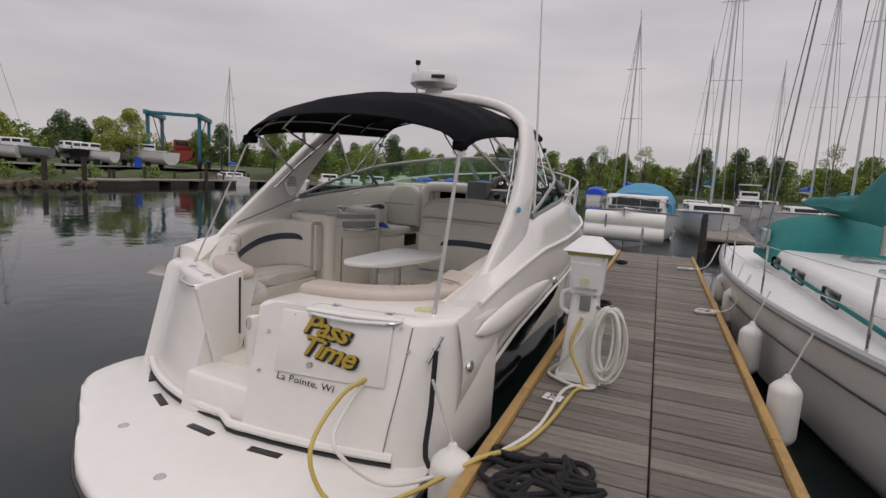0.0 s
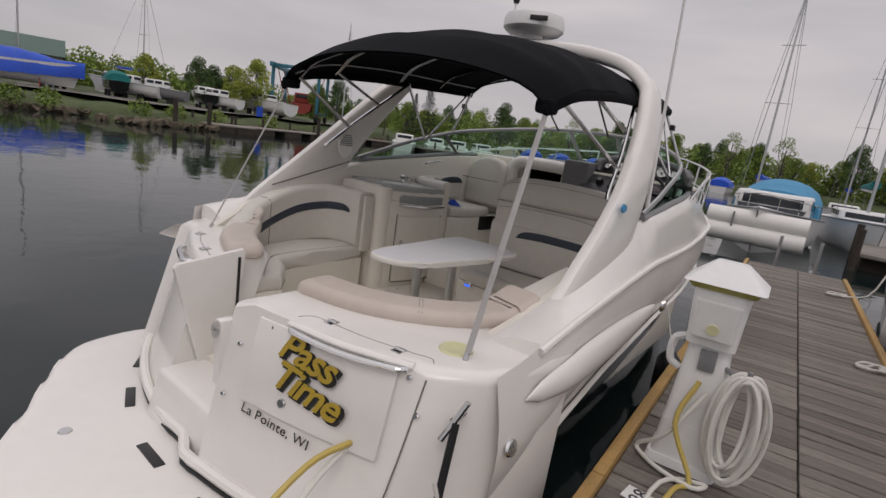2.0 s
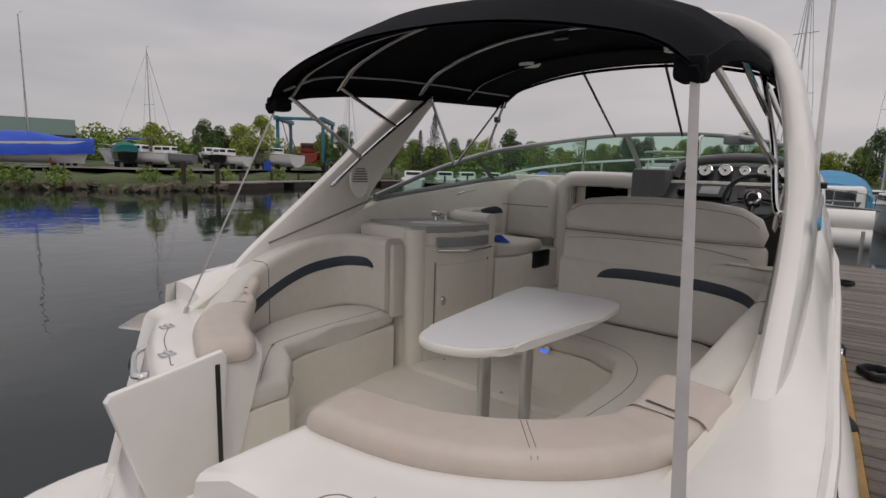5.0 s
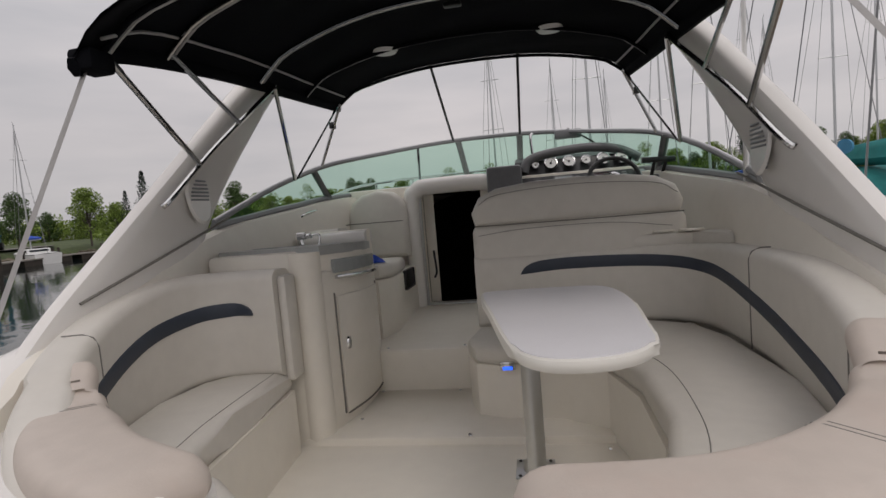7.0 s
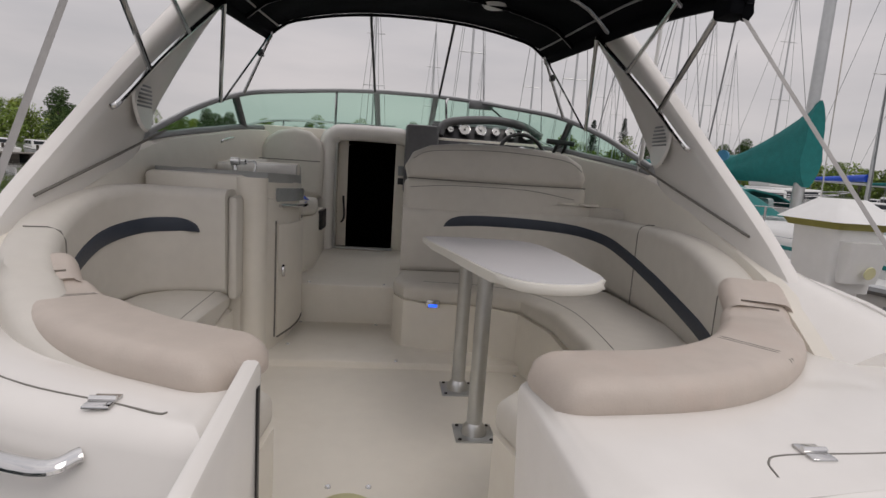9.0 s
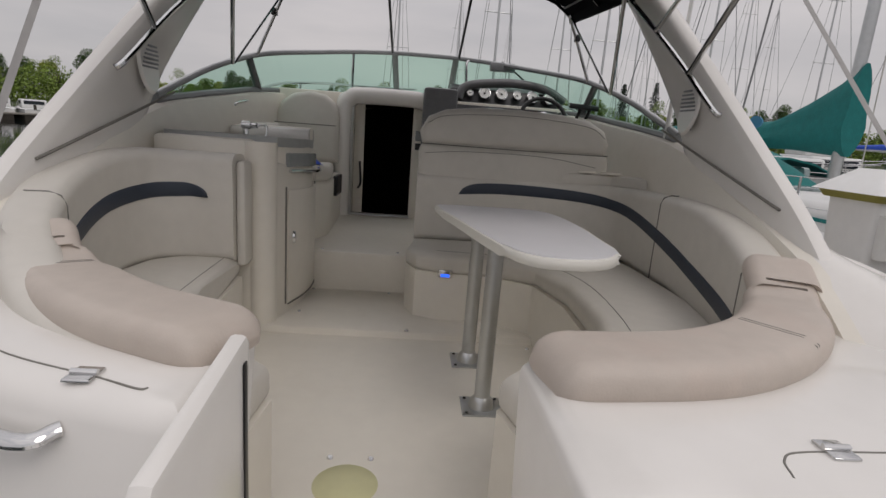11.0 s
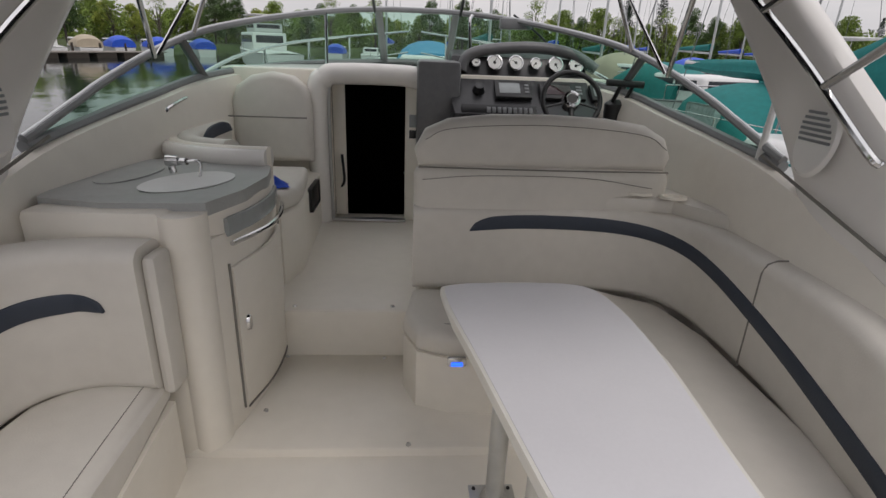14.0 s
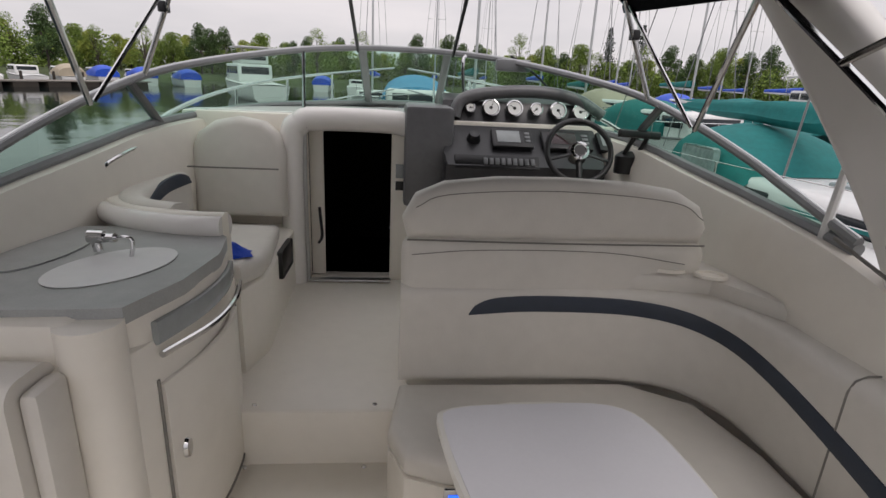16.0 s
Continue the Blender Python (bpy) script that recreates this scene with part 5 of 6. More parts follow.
part("foot", taper_box(0.38, 0.32, 0.36, 0.30, 0.0, 0.05, 0.04), WHITEP, ped, "flared white foot")
part("column", taper_box(0.33, 0.27, 0.20, 0.19, 0.05, 0.78, 0.04), WHITEP, ped, "tapering white column")
part("band", taper_box(0.30, 0.25, 0.295, 0.245, 0.26, 0.275, 0.04), WHITEP, ped)
hd = part("head", taper_box(0.25, 0.25, 0.28, 0.28, 0.74, 1.06, 0.03), WHITEP, ped, "boxy white head")
part("outlet_cover", taper_box(0.20, 0.05, 0.22, 0.12, 0.80, 1.0, 0.02, PX + 0.0, PY - 0.15), WHITEP, hd, "sloping outlet cover")
part("round_mark", lathe([(0, 0.004), (0.03, 0.004), (0.032, 0)], (PX, PY - 0.213, 0.86), 16, None, Matrix.Rotation(radians(98), 4, 'X')), YELLOWP, hd, "faded yellow disc")
part("olive_band", taper_box(0.32, 0.32, 0.36, 0.36, 1.055, 1.09, 0.03), OLIVE, ped, "olive light band")
part("cap", taper_box(0.40, 0.40, 0.16, 0.16, 1.09, 1.20, 0.03), WHITEP, ped, "peaked white cap")
part("meter", rbox(PX - 0.035, PX + 0.05, PY - 0.125, PY - 0.10, 0.60, 0.72, 0.008), GREYFRAME, ped, "small grey meter window")
part("side_bracket", tube([(PX - 0.13, PY, 0.74), (PX - 0.19, PY, 0.70), (PX - 0.19, PY, 0.58), (PX - 0.13, PY, 0.54)], 0.022, 8), WHITEP, ped)
part("hook", tube([(PX + 0.10, PY - 0.08, 0.64), (PX + 0.20, PY - 0.14, 0.62), (PX + 0.22, PY - 0.14, 0.68)], 0.014, 8), GREYFRAME, ped, "grey hose hook")

coil = empty("hose_coil", (PX + 0.22, PY - 0.10, 0.05), "white water hose hung in loose coils", "hose")
random.seed(11)
for k in range(9):
    w, h = random.uniform(0.06, 0.14), random.uniform(0.24, 0.31)
    cx, cy, top = PX + 0.21 + random.uniform(-0.03, 0.04), PY - 0.13 - 0.012 * k, 0.66 + random.uniform(-0.02, 0.02)
    pts = [(cx + w * math.sin(a), cy + 0.02 * math.sin(a * 2 + k), top - h + h * math.cos(a)) for a in [2 * math.pi * q / 12 for q in range(12)]]
    part("loop", tube(pts, 0.011, 7, 3, closed=True), HOSEW, coil)
def ashore(*pts):
    """Points on the boat, in the dock's own frame."""
    return [tuple(DOCK_AT.inverted() @ Vector(p)) for p in pts]


hose = thing("water_hose", tube([(PX + 0.05, PY - 0.16, 0.5), (PX - 0.1, PY - 0.2, 0.2), (PX - 0.24, PY - 0.1, 0.03), (PX - 0.1, PY - 0.24, 0.02), (PX + 0.1, PY - 0.3, 0.02), (PX + 0.15, PY - 0.22, 0.02), (PX - 0.05, PY - 0.38, 0.016), (1.98, 6.6, 0.016), (1.86, 6.15, 0.03), (1.76, 5.95, 0.05), *ashore((1.66, 5.98, -0.08), (1.42, 5.90, -0.12), (1.20, 5.80, 0.08), (1.12, 6.02, 0.20), (1.10, 6.26, 0.30))], 0.013, 8), HOSEW, "white water hose lying across the dock", "hose")
cord = thing("shore_cord", tube([(PX, PY - 0.15, 0.55), (PX - 0.06, PY - 0.22, 0.3), (PX + 0.08, PY - 0.28, 0.04), (PX + 0.02, PY - 0.4, 0.016), (2.03, 6.7, 0.016), (1.93, 6.25, 0.02), (1.78, 5.95, 0.06), *ashore((1.66, 5.88, -0.10), (1.42, 5.72, -0.18), (1.22, 5.68, -0.14), (1.10, 5.72, 0.08), (1.08, 6.02, 0.27), (1.12, 6.27, 0.315))], 0.014, 8), HOSEY, "yellow shore power cord running to the stern", "cord")
sg = thing("slip_sign", rbox(1.90, 2.04, 7.08, 7.20, 0.004, 0.010, 0.001, m=Matrix.Translation((1.97, 7.14, 0)) @ Matrix.Rotation(radians(-8), 4, 'Z') @ Matrix.Translation((-1.97, -7.14, 0))), WHITEP, "white slip number plate on the planks", "sign")
part("number", text_bm("28", 0.115, 0.001, Matrix.Translation((1.94, 7.145, 0.0115)) @ Matrix.Rotation(radians(82), 4, 'Z') @ Matrix.Translation((0, -0.075, 0))), INK, sg, "black number", 0)

random.seed(21)
rope = []
for k in range(46):
    a = k * 0.9
    rope.append((2.12 + 0.22 * math.sin(a * 0.71) + 0.12 * math.cos(a * 1.9), 5.95 + 0.20 * math.cos(a * 0.53) + 0.10 * math.sin(a * 2.3), 0.018 + 0.012 * (k % 4)))
rope = ashore((1.53, 6.38, 0.54), (1.58, 6.25, 0.25), (1.68, 6.05, -0.02)) + [ (1.80, 5.98, 0.05), (1.95, 6.0, 0.03)] + rope
thing("mooring_line", tube(rope, 0.017, 7, 5), ROPEB, "heap of black braided mooring line", "rope")
for x, y in ((1.98, 10.6), (1.95, 15.0)):
    pts = [(x + 0.10 * math.cos(a) * (1 + 0.2 * math.sin(3 * a)), y + 0.14 * math.sin(a), 0.02 + 0.006 * (i % 5)) for i, a in enumerate([k * 0.55 for k in range(34)])]
    thing("dock_line", tube(pts, 0.02, 6, 3), ROPEB, "small heap of black dock line", "rope", "dock lines")
for x, y in ((3.30, 11.0), (3.2, 15.1)):
    pts = [(x + 0.13 * math.cos(a) * (1 + 0.2 * math.sin(3 * a)), y + 0.12 * math.sin(a * 1.1), 0.02 + 0.005 * (i % 5)) for i, a in enumerate([k * 0.55 for k in range(26)])]
    thing("dock_line", tube(pts + [(3.6, y + 0.1, 0.1), (3.8, y + 0.3, 0.55)], 0.014, 6, 3), ROPEW, "coiled white dock line by the sailboat", "rope", "dock lines")
for x in (2.25, 2.95):
    thing("dock_post", tube([(x, 17.42, WATER_Z - 0.3), (x, 17.42, 0.62)], 0.03, 10), ALU, "short grey pipe post at the dock end", "post", "dock end posts")


def fender(x, y, ztop, r, h, mat, tilt=0.0):
    e = empty("fender", (x, y, ztop - h), "cylindrical boat fender hanging on a line", "fender", "fenders")
    prof = [(0.02, 0), (0.03, 0.03)] + [(r * math.sin(radians(20 + 70 * k / 5)), 0.04 + 0.10 * k / 5) for k in range(6)] + [(r * math.sin(radians(90 - 70 * k / 5)), h - 0.14 + 0.10 * k / 5) for k in range(6)] + [(0.03, h - 0.02), (0.02, h)]
    part("body", lathe(prof, (x, y, ztop - h), 20), mat, e)
    part("line", tube([(x, y, ztop - 0.01), (x + tilt, y, ztop + 0.35)], 0.008, 6), ROPEW, e)


fender(1.62, 5.92, 0.12, 0.13, 0.55, RUBBER, -0.15)
fender(1.70, 9.3, 0.15, 0.10, 0.55, BLACKP, -0.12)
fender(1.70, 11.0, 0.20, 0.10, 0.55, BLACKP, -0.12)
fender(3.62, 7.9, 0.26, 0.115, 0.62, RUBBER, 0.12)
fender(3.62, 9.6, 0.28, 0.115, 0.62, RUBBER, 0.12)
fender(3.68, 11.8, 0.30, 0.115, 0.62, RUBBER, 0.1)
fender(3.72, 13.3, 0.30, 0.115, 0.62, RUBBER, 0.1)


# ---- boats ----
draw_in()
def hull_mesh(length, beam, z_bow, z_st, rake=0.6, draft=0.4, flare=0.85, power=2.0, n=22, stern=0.75):
    """Bow towards +y, stern at 0, waterline at 0. Returns the rings of the outside and the sheer."""
    rings, sheer = [], []
    for i in range(n + 1):
        t = i / n
        b = beam / 2 * (stern + (1 - stern) * math.sin(min(1, t * 2.2) * math.pi / 2)) * (1 - max(0, (t - 0.4) / 0.6) ** power)
        b = max(b, 0.015)
        s = z_st + (z_bow - z_st) * t ** 1.6
        ring = []
        for side in (-1, 1):
            col = []
            for j in range(6):
                u = j / 5
                z = -draft + (s + draft) * u
                x = b * (flare + (1 - flare) * u) * min(1, 0.35 + u * 2.2)
                col.append(Vector((side * x, t * length + rake * max(0, z) / max(z_bow, 0.1) * t ** 4, z)))
            ring += col[::-1] if side < 0 else col
        rings.append(ring)
        sheer.append((b, t * length + rake * t ** 4, s))
    return rings, sheer


def boat_base(name, label, length, beam, z_bow, z_st, mat, deck_mat, m, cat="boat", group="", **kw):
    e = empty(name, (0, 0, 0), label, cat, group)
    rings, sheer = hull_mesh(length, beam, z_bow, z_st, **kw)
    bm = loft(rings, False)
    v = [bm.verts.new(p) for p in rings[0]]
    bm.faces.new(v)
    h = part("hull", bm, mat, e)
    rr = []
    for b, y, s in sheer:
        rr.append([Vector((b * u, y, s + 0.06 * beam * 0.5 * (1 - u * u) - 0.01)) for u in (-1, -0.6, 0, 0.6, 1)])
    part("deck", loft(rr, False), deck_mat, e)
    for side in (-1, 1):
        part("rub_rail", tube([(side * b, y, s) for b, y, s in sheer], 0.035, 6, 1), GREYFRAME, e)
    return e, sheer


def place(e, x, y, heading, z=WATER_Z):
    e.matrix_basis = Matrix.Translation((x, y, z)) @ Matrix.Rotation(radians(heading), 4, 'Z')
    return e


def cabin(e, x, y0, y1, z0, z1, mat=BOATW, win=True, r=0.12):
    c = part("cabin", rbox(-x, x, y0, y1, z0, z1, r, 3), mat, e)
    if win:
        n = max(2, int((y1 - y0) / 0.9))
        for s in (-1, 1):
            for k in range(n):
                a = y0 + 0.15 + (y1 - y0 - 0.3) * k / n
                b = a + (y1 - y0 - 0.3) / n - 0.1
                part("window", rbox(s * x - 0.012, s * x + 0.012, a, b, z0 + (z1 - z0) * 0.45, z0 + (z1 - z0) * 0.85, 0.01), CARGLASS, c)
        for yy in (y0, y1):
            part("window", rbox(-x * 0.8, x * 0.8, yy - 0.012, yy + 0.012, z0 + (z1 - z0) * 0.45, z0 + (z1 - z0) * 0.85, 0.01), CARGLASS, c)
    return c


def rig(e, y, z0, h, spread=0.9, boom=0.0, cover=None):
    m = part("mast", tube([(0, y, z0), (0, y, z0 + h)], 0.07, 10, taper=0.05), ALU, e, "aluminium mast")
    for f in (0.45, 0.72):
        part("spreader", tube([(-spread * (1.1 - f * 0.5), y - 0.05, z0 + h * f), (spread * (1.1 - f * 0.5), y - 0.05, z0 + h * f)], 0.025, 6), ALU, m)
    part("vane", tube([(0, y, z0 + h), (0, y + 0.3, z0 + h + 0.3)], 0.012, 5), BLACKP, m)
    for s in (-1, 1):
        part("shroud", tube([(s * spread * 1.3, y - 0.2, z0), (s * spread * 0.85, y, z0 + h * 0.45), (0, y, z0 + h * 0.98)], 0.012, 5, smooth=False), GREYFRAME, e)
    return m


# the sailboat across the dock
SX, SY, SL = 5.28, 17.4, 12.5
sail, sheer = boat_base("sailboat", "pearl grey sailboat with white deck and teal canvas", SL, 3.30, 1.10, 0.92, GREYHULL, BOATW, None, rake=1.0, draft=0.4, flare=0.93, power=2.4, n=30, stern=0.72)
for side in (-1, 1):
    part("toe_rail", tube([(side * (b - 0.02), y, s + 0.03) for b, y, s in sheer], 0.022, 6, 1), ALU, sail, "perforated aluminium toe rail")
    part("cove_line", tube([(side * (b * 0.992 + 0.012), y, s - 0.28) for b, y, s in sheer], 0.010, 6, 1), INK, sail, "thin dark cove line")
    for i in range(2, 28, 5):
        b, y, s = sheer[i]
        part("stanchion", tube([(side * (b - 0.06), y, s), (side * (b - 0.06), y, s + 0.6)], 0.012, 6), STEEL, sail)
    for h in (0.32, 0.6):
        part("lifeline", tube([(side * (b - 0.06), y, s + h) for b, y, s in sheer[2:28]], 0.005, 5, 1), STEEL, sail)
    part("cabin_stripe", rbox(side * 0.98 - 0.02, side * 0.98 + 0.02, 4.3, 9.6, 1.13, 1.17, 0.004), TEAL, sail, "teal cabin stripe")
trunk = part("coachroof", rbox(-0.98, 0.98, 3.9, 9.8, 0.9, 1.36, 0.16, 4), BOATW, sail, "white moulded coachroof")
for y in (4.9, 6.3, 7.7):
    for s in (-1, 1):
        part("port_light", rbox(s * 0.985 - 0.012, s * 0.985 + 0.012, y - 0.28, y + 0.28, 1.09, 1.25, 0.03), CARGLASS, trunk)
    part("hatch", rbox(-0.28, 0.28, y + 0.3, y + 0.8, 1.34, 1.40, 0.02), VINYLWIN, trunk)
for k in range(2):
    part("winch", lathe([(0.07, 0), (0.05, 0.06), (0.06, 0.13), (0, 0.13)], (-1.15, 2.4 + k, 1.0), 14), STEEL, sail)
rings = []
for i in range(13):
    t = i / 12
    y = 3.2 + 1.6 * t
    h = 0.98 * math.sin(math.pi * (0.14 + 0.80 * (1 - t)) * 0.62 + 0.1) if t < 0.95 else 0.3
    w = 1.05
    rings.append([Vector((w * math.cos(a) * (1 if abs(math.cos(a)) < 0.9 else 1), y, 1.14 + 0.78 * h * max(0, math.sin(a)) ** 0.55)) for a in [math.pi * k / 14 for k in range(15)]])
dod = part("dodger", loft(rings, False), TEAL, sail, "teal spray dodger")
for s in (-1, 1):
    part("window", rbox(s * 1.045 - 0.012, s * 1.045 + 0.012, 3.55, 4.25, 1.28, 1.62, 0.06), VINYLWIN, dod, "clear vinyl window")
part("window", prism([(-0.75, 0), (0.75, 0), (0.62, 0.48), (-0.62, 0.48)], -0.012, 0.012, m=Matrix.Translation((0, 4.66, 1.34)) @ Matrix.Rotation(radians(128), 4, 'X') @ Matrix.Diagonal((1, -1, 1, 1))), VINYLWIN, dod, "clear vinyl window")
part("aft_awning", sweep([(-1.1, 0.4, 0), (-1.1, 2.4, 0)], [(-0.0, 1.45), (-0.55, 1.67), (-1.1, 1.75), (-1.65, 1.67), (-2.2, 1.45), (-2.2, 1.42), (-1.65, 1.63), (-1.1, 1.71), (-0.55, 1.63), (-0.0, 1.42)], 4), TEAL, sail, "teal cockpit awning")
MY = SY - 11.5
rig(sail, MY, 1.5, 14.5, 1.0)
part("boom", tube([(0, MY - 0.1, 2.02), (0, MY - 4.4, 2.10)], 0.07, 10), ALU, sail, "aluminium boom")
rings = []
for i in range(17):
    t = i / 16
    y = MY + 0.12 - 4.5 * t
    top = 2.90 - 0.62 * min(1, t / 0.30) ** 0.7 - 0.12 * t
    bot = 1.82 + 0.18 * t
    w = 0.17 * (1 - 0.45 * t)
    rings.append([Vector((w * math.cos(a) * (1.0 if math.sin(a) < 0 else 0.75), y, (top + bot) / 2 + (top - bot) / 2 * math.sin(a) + 0.012 * math.sin(5 * a + i))) for a in [2 * math.pi * k / 18 for k in range(18)]])
part("sail_cover", loft(rings, True, True), TEAL, sail, "teal cover over the furled mainsail")
for s in (-1, 1):
    part("backstay", tube([(s * 0.6, 0.2, 1.2), (0, MY, 15.8)], 0.010, 5, smooth=False), GREYFRAME, sail)
part("forestay", tube([(0, SL + 0.9, 1.5), (0, MY, 15.6)], 0.03, 6, smooth=False), BOATW, sail)
part("halyard", tube([(-0.25, MY + 0.1, 1.6), (-0.02, MY, 15.0)], 0.008, 5, smooth=False), ROPEW, sail)
part("halyard", tube([(-0.9, MY + 0.7, 1.5), (-0.02, MY, 15.0)], 0.008, 5, smooth=False), ROPEW, sail)
part("outboard_panel", rbox(-1.46, -1.43, 8.2, 8.75, 1.35, 1.80, 0.01), GREYFRAME, sail, "grey sale board on the rail")
part("board_face", rbox(-1.464, -1.459, 8.24, 8.71, 1.54, 1.76, 0.002), LCD, sail, "pale upper half of the board")
for k, (w, z) in enumerate(((0.34, 1.46), (0.28, 1.41))):
    part("board_line", rbox(-1.465, -1.460, 8.47 - w / 2, 8.47 + w / 2, z, z + 0.03, 0.001), DIAL, sail, "unreadable line of text")
part("board_pole", tube([(-1.44, 8.47, 0.95), (-1.44, 8.47, 1.38)], 0.014, 6), STEEL, sail)
place(sail, SX, SY, 180)
sail.matrix_basis = DOCK_AT @ sail.matrix_basis


def polar(az, d):
    return 1.2 + d * math.sin(radians(az - 2)), 5.0 + d * math.cos(radians(az - 2))


def motorboat(az, d, heading, length, beam, label, mat=BOATW, top=None, group="moored boats", z=WATER_Z, cab=0.8, fly=False, name="motorboat", xy=None):
    e, sh = boat_base(name, label, length, beam, 1.25 * length / 8, 0.85 * length / 8, mat, BOATW, None, group=group)
    zs = 0.95 * length / 8
    cabin(e, beam * 0.36, length * 0.35, length * 0.68, zs, zs + cab)
    part("screen", prism([(-beam * 0.33, 0), (beam * 0.33, 0), (beam * 0.27, 0.5), (-beam * 0.27, 0.5)], -0.02, 0.02, m=Matrix.Translation((0, length * 0.69, zs + cab * 0.4)) @ Matrix.Rotation(radians(125), 4, 'X') @ Matrix.Diagonal((1, -1, 1, 1))), CARGLASS, e)
    if fly:
        cabin(e, beam * 0.30, length * 0.36, length * 0.58, zs + cab, zs + cab + 0.7)
        part("hard_top", rbox(-beam * 0.33, beam * 0.33, length * 0.3, length * 0.6, zs + cab + 1.25, zs + cab + 1.33, 0.03), BOATW, e)
        for s in (-1, 1):
            for yy in (0.32, 0.58):
                part("top_post", tube([(s * beam * 0.29, length * yy, zs + cab + 0.6), (s * beam * 0.29, length * yy, zs + cab + 1.27)], 0.025, 6), STEEL, e)
    if top:
        rings = []
        for i in range(9):
            t = i / 8
            y = length * (0.04 + 0.50 * t)
            h = (0.95 + 0.45 * math.sin(math.pi * min(1, t * 1.1) ** 0.8)) * length / 9
            rings.append([Vector((beam * 0.44 * math.cos(a), y, zs - 0.05 + h * max(0, math.sin(a)) ** 0.6)) for a in [math.pi * k / 10 for k in range(11)]])
        part("canvas_cover", loft(rings, False, True), top, e, "stretched canvas cover")
    for s in (-1, 1):
        part("rail", tube([(s * b * 0.92, y, q + 0.45) for b, y, q in sh[11:]], 0.02, 5, 1), STEEL, e)
        for b, y, q in sh[11::3]:
            part("stanchion", tube([(s * b * 0.92, y, q), (s * b * 0.92, y, q + 0.45)], 0.016, 5), STEEL, e)
    x, y = xy or polar(az, d)
    return place(e, x, y, heading, z)


def moored_sail(az, d, heading, length, mast, label, cover=BLUE, mat=BOATW, z=WATER_Z, name="moored_sailboat"):
    e, sh = boat_base(name, label, length, length * 0.3, 1.3 * length / 10, 1.0 * length / 10, mat, BOATW, None, group="moored sailboats", power=2.4)
    cabin(e, length * 0.1, length * 0.3, length * 0.65, length * 0.1, length * 0.155, r=0.08)
    rig(e, length * 0.58, length * 0.15, mast, 0.8)
    part("boom", tube([(0, length * 0.57, length * 0.24), (0, length * 0.2, length * 0.25)], 0.06, 8), ALU, e)
    part("sail_cover", tube([(0, length * 0.57, length * 0.27), (0, length * 0.4, length * 0.265), (0, length * 0.2, length * 0.26)], 0.19, 10, taper=0.1), cover, e, "furled sail cover")
    part("forestay", tube([(0, length, length * 0.13), (0, length * 0.58, length * 0.15 + mast * 0.97)], 0.02, 5), GREYFRAME, e)
    part("backstay", tube([(0, 0, length * 0.1), (0, length * 0.58, length * 0.15 + mast * 0.97)], 0.012, 5), GREYFRAME, e)
    x, y = polar(az, d)
    return place(e, x, y, heading, z)


# boats ahead
b = motorboat(0, 0, 180, 9.0, 3.2, "white cruiser with a light blue canvas top", top=LIGHTBLUE, xy=(0.7, 32.5))
dg = empty("inflatable_dinghy", (0, 0, 0), "grey-white inflatable dinghy strapped on a stern", "dinghy")
part("tube", tube([(-1.35, -0.6, 0.75), (1.35, -0.6, 0.75)], 0.30, 14), RUBBER, dg)
part("tube", tube([(-1.35, -0.75, 0.30), (1.35, -0.75, 0.30)], 0.28, 14), RUBBER, dg)
part("strap", tube([(-0.6, -0.92, 0.2), (-0.6, -0.95, 0.95)], 0.03, 6), GREYFRAME, dg)
place(dg, 0.7, 23.9, 0, WATER_Z + 0.25)
motorboat(0, 0, 180, 7.5, 2.6, "white flybridge boat moored beyond the dock", xy=(7.2, 62), fly=True)
motorboat(-11.5, 46, 30, 11, 3.8, "white trawler yacht with a high flybridge", fly=True, cab=1.4)
motorboat(0, 0, 185, 8.5, 2.9, "cruiser under a tan canvas cover", top=BEIGE, xy=(9.6, 34))
motorboat(0, 0, 190, 7.5, 2.7, "runabout with teal canvas enclosure", top=TEAL, xy=(8.3, 27))
motorboat(0, 0, 185, 8, 2.8, "cruiser with a teal canvas enclosure", top=TEAL, xy=(14.5, 31))
motorboat(34, 34, 170, 9, 3.0, "white cruiser moored among sailboats", fly=True)
motorboat(44, 40, 170, 8, 2.8, "white cruiser moored among sailboats")
motorboat(26, 46, 180, 8, 2.8, "cruiser with a blue cover", top=BLUE)
motorboat(52, 30, 160, 7.5, 2.6, "white runabout in the next berth")
for az, d, h, ln, mast, cov in ((-1.2, 42, 175, 9, 12, BLUE), (5.2, 34, 185, 10, 13.5, TEAL), (3.9, 52, 180, 9, 12, BLUE), (12.5, 44, 180, 10, 13.5, BLUE), (15.8, 36, 178, 9, 12.5, TEAL), (19.5, 52, 180, 10, 15, BLUE), (24, 40, 180, 10, 14, TEAL), (28.5, 55, 175, 10, 15, BLUE), (33, 48, 180, 10, 14, BLUE), (38.5, 36, 175, 9.5, 13, BLUE), (43, 52, 180, 10, 15, TEAL), (49, 44, 175, 10, 14, BLUE), (56, 38, 170, 9, 13, BLUE), (9, 70, 180, 10, 14, BLUE), (21.5, 64, 180, 10, 15, BLUE), (31, 70, 180, 10, 15, BLUE)):
    moored_sail(az, d, h, ln, mast, "white moored sailboat with furled sail cover", cov)


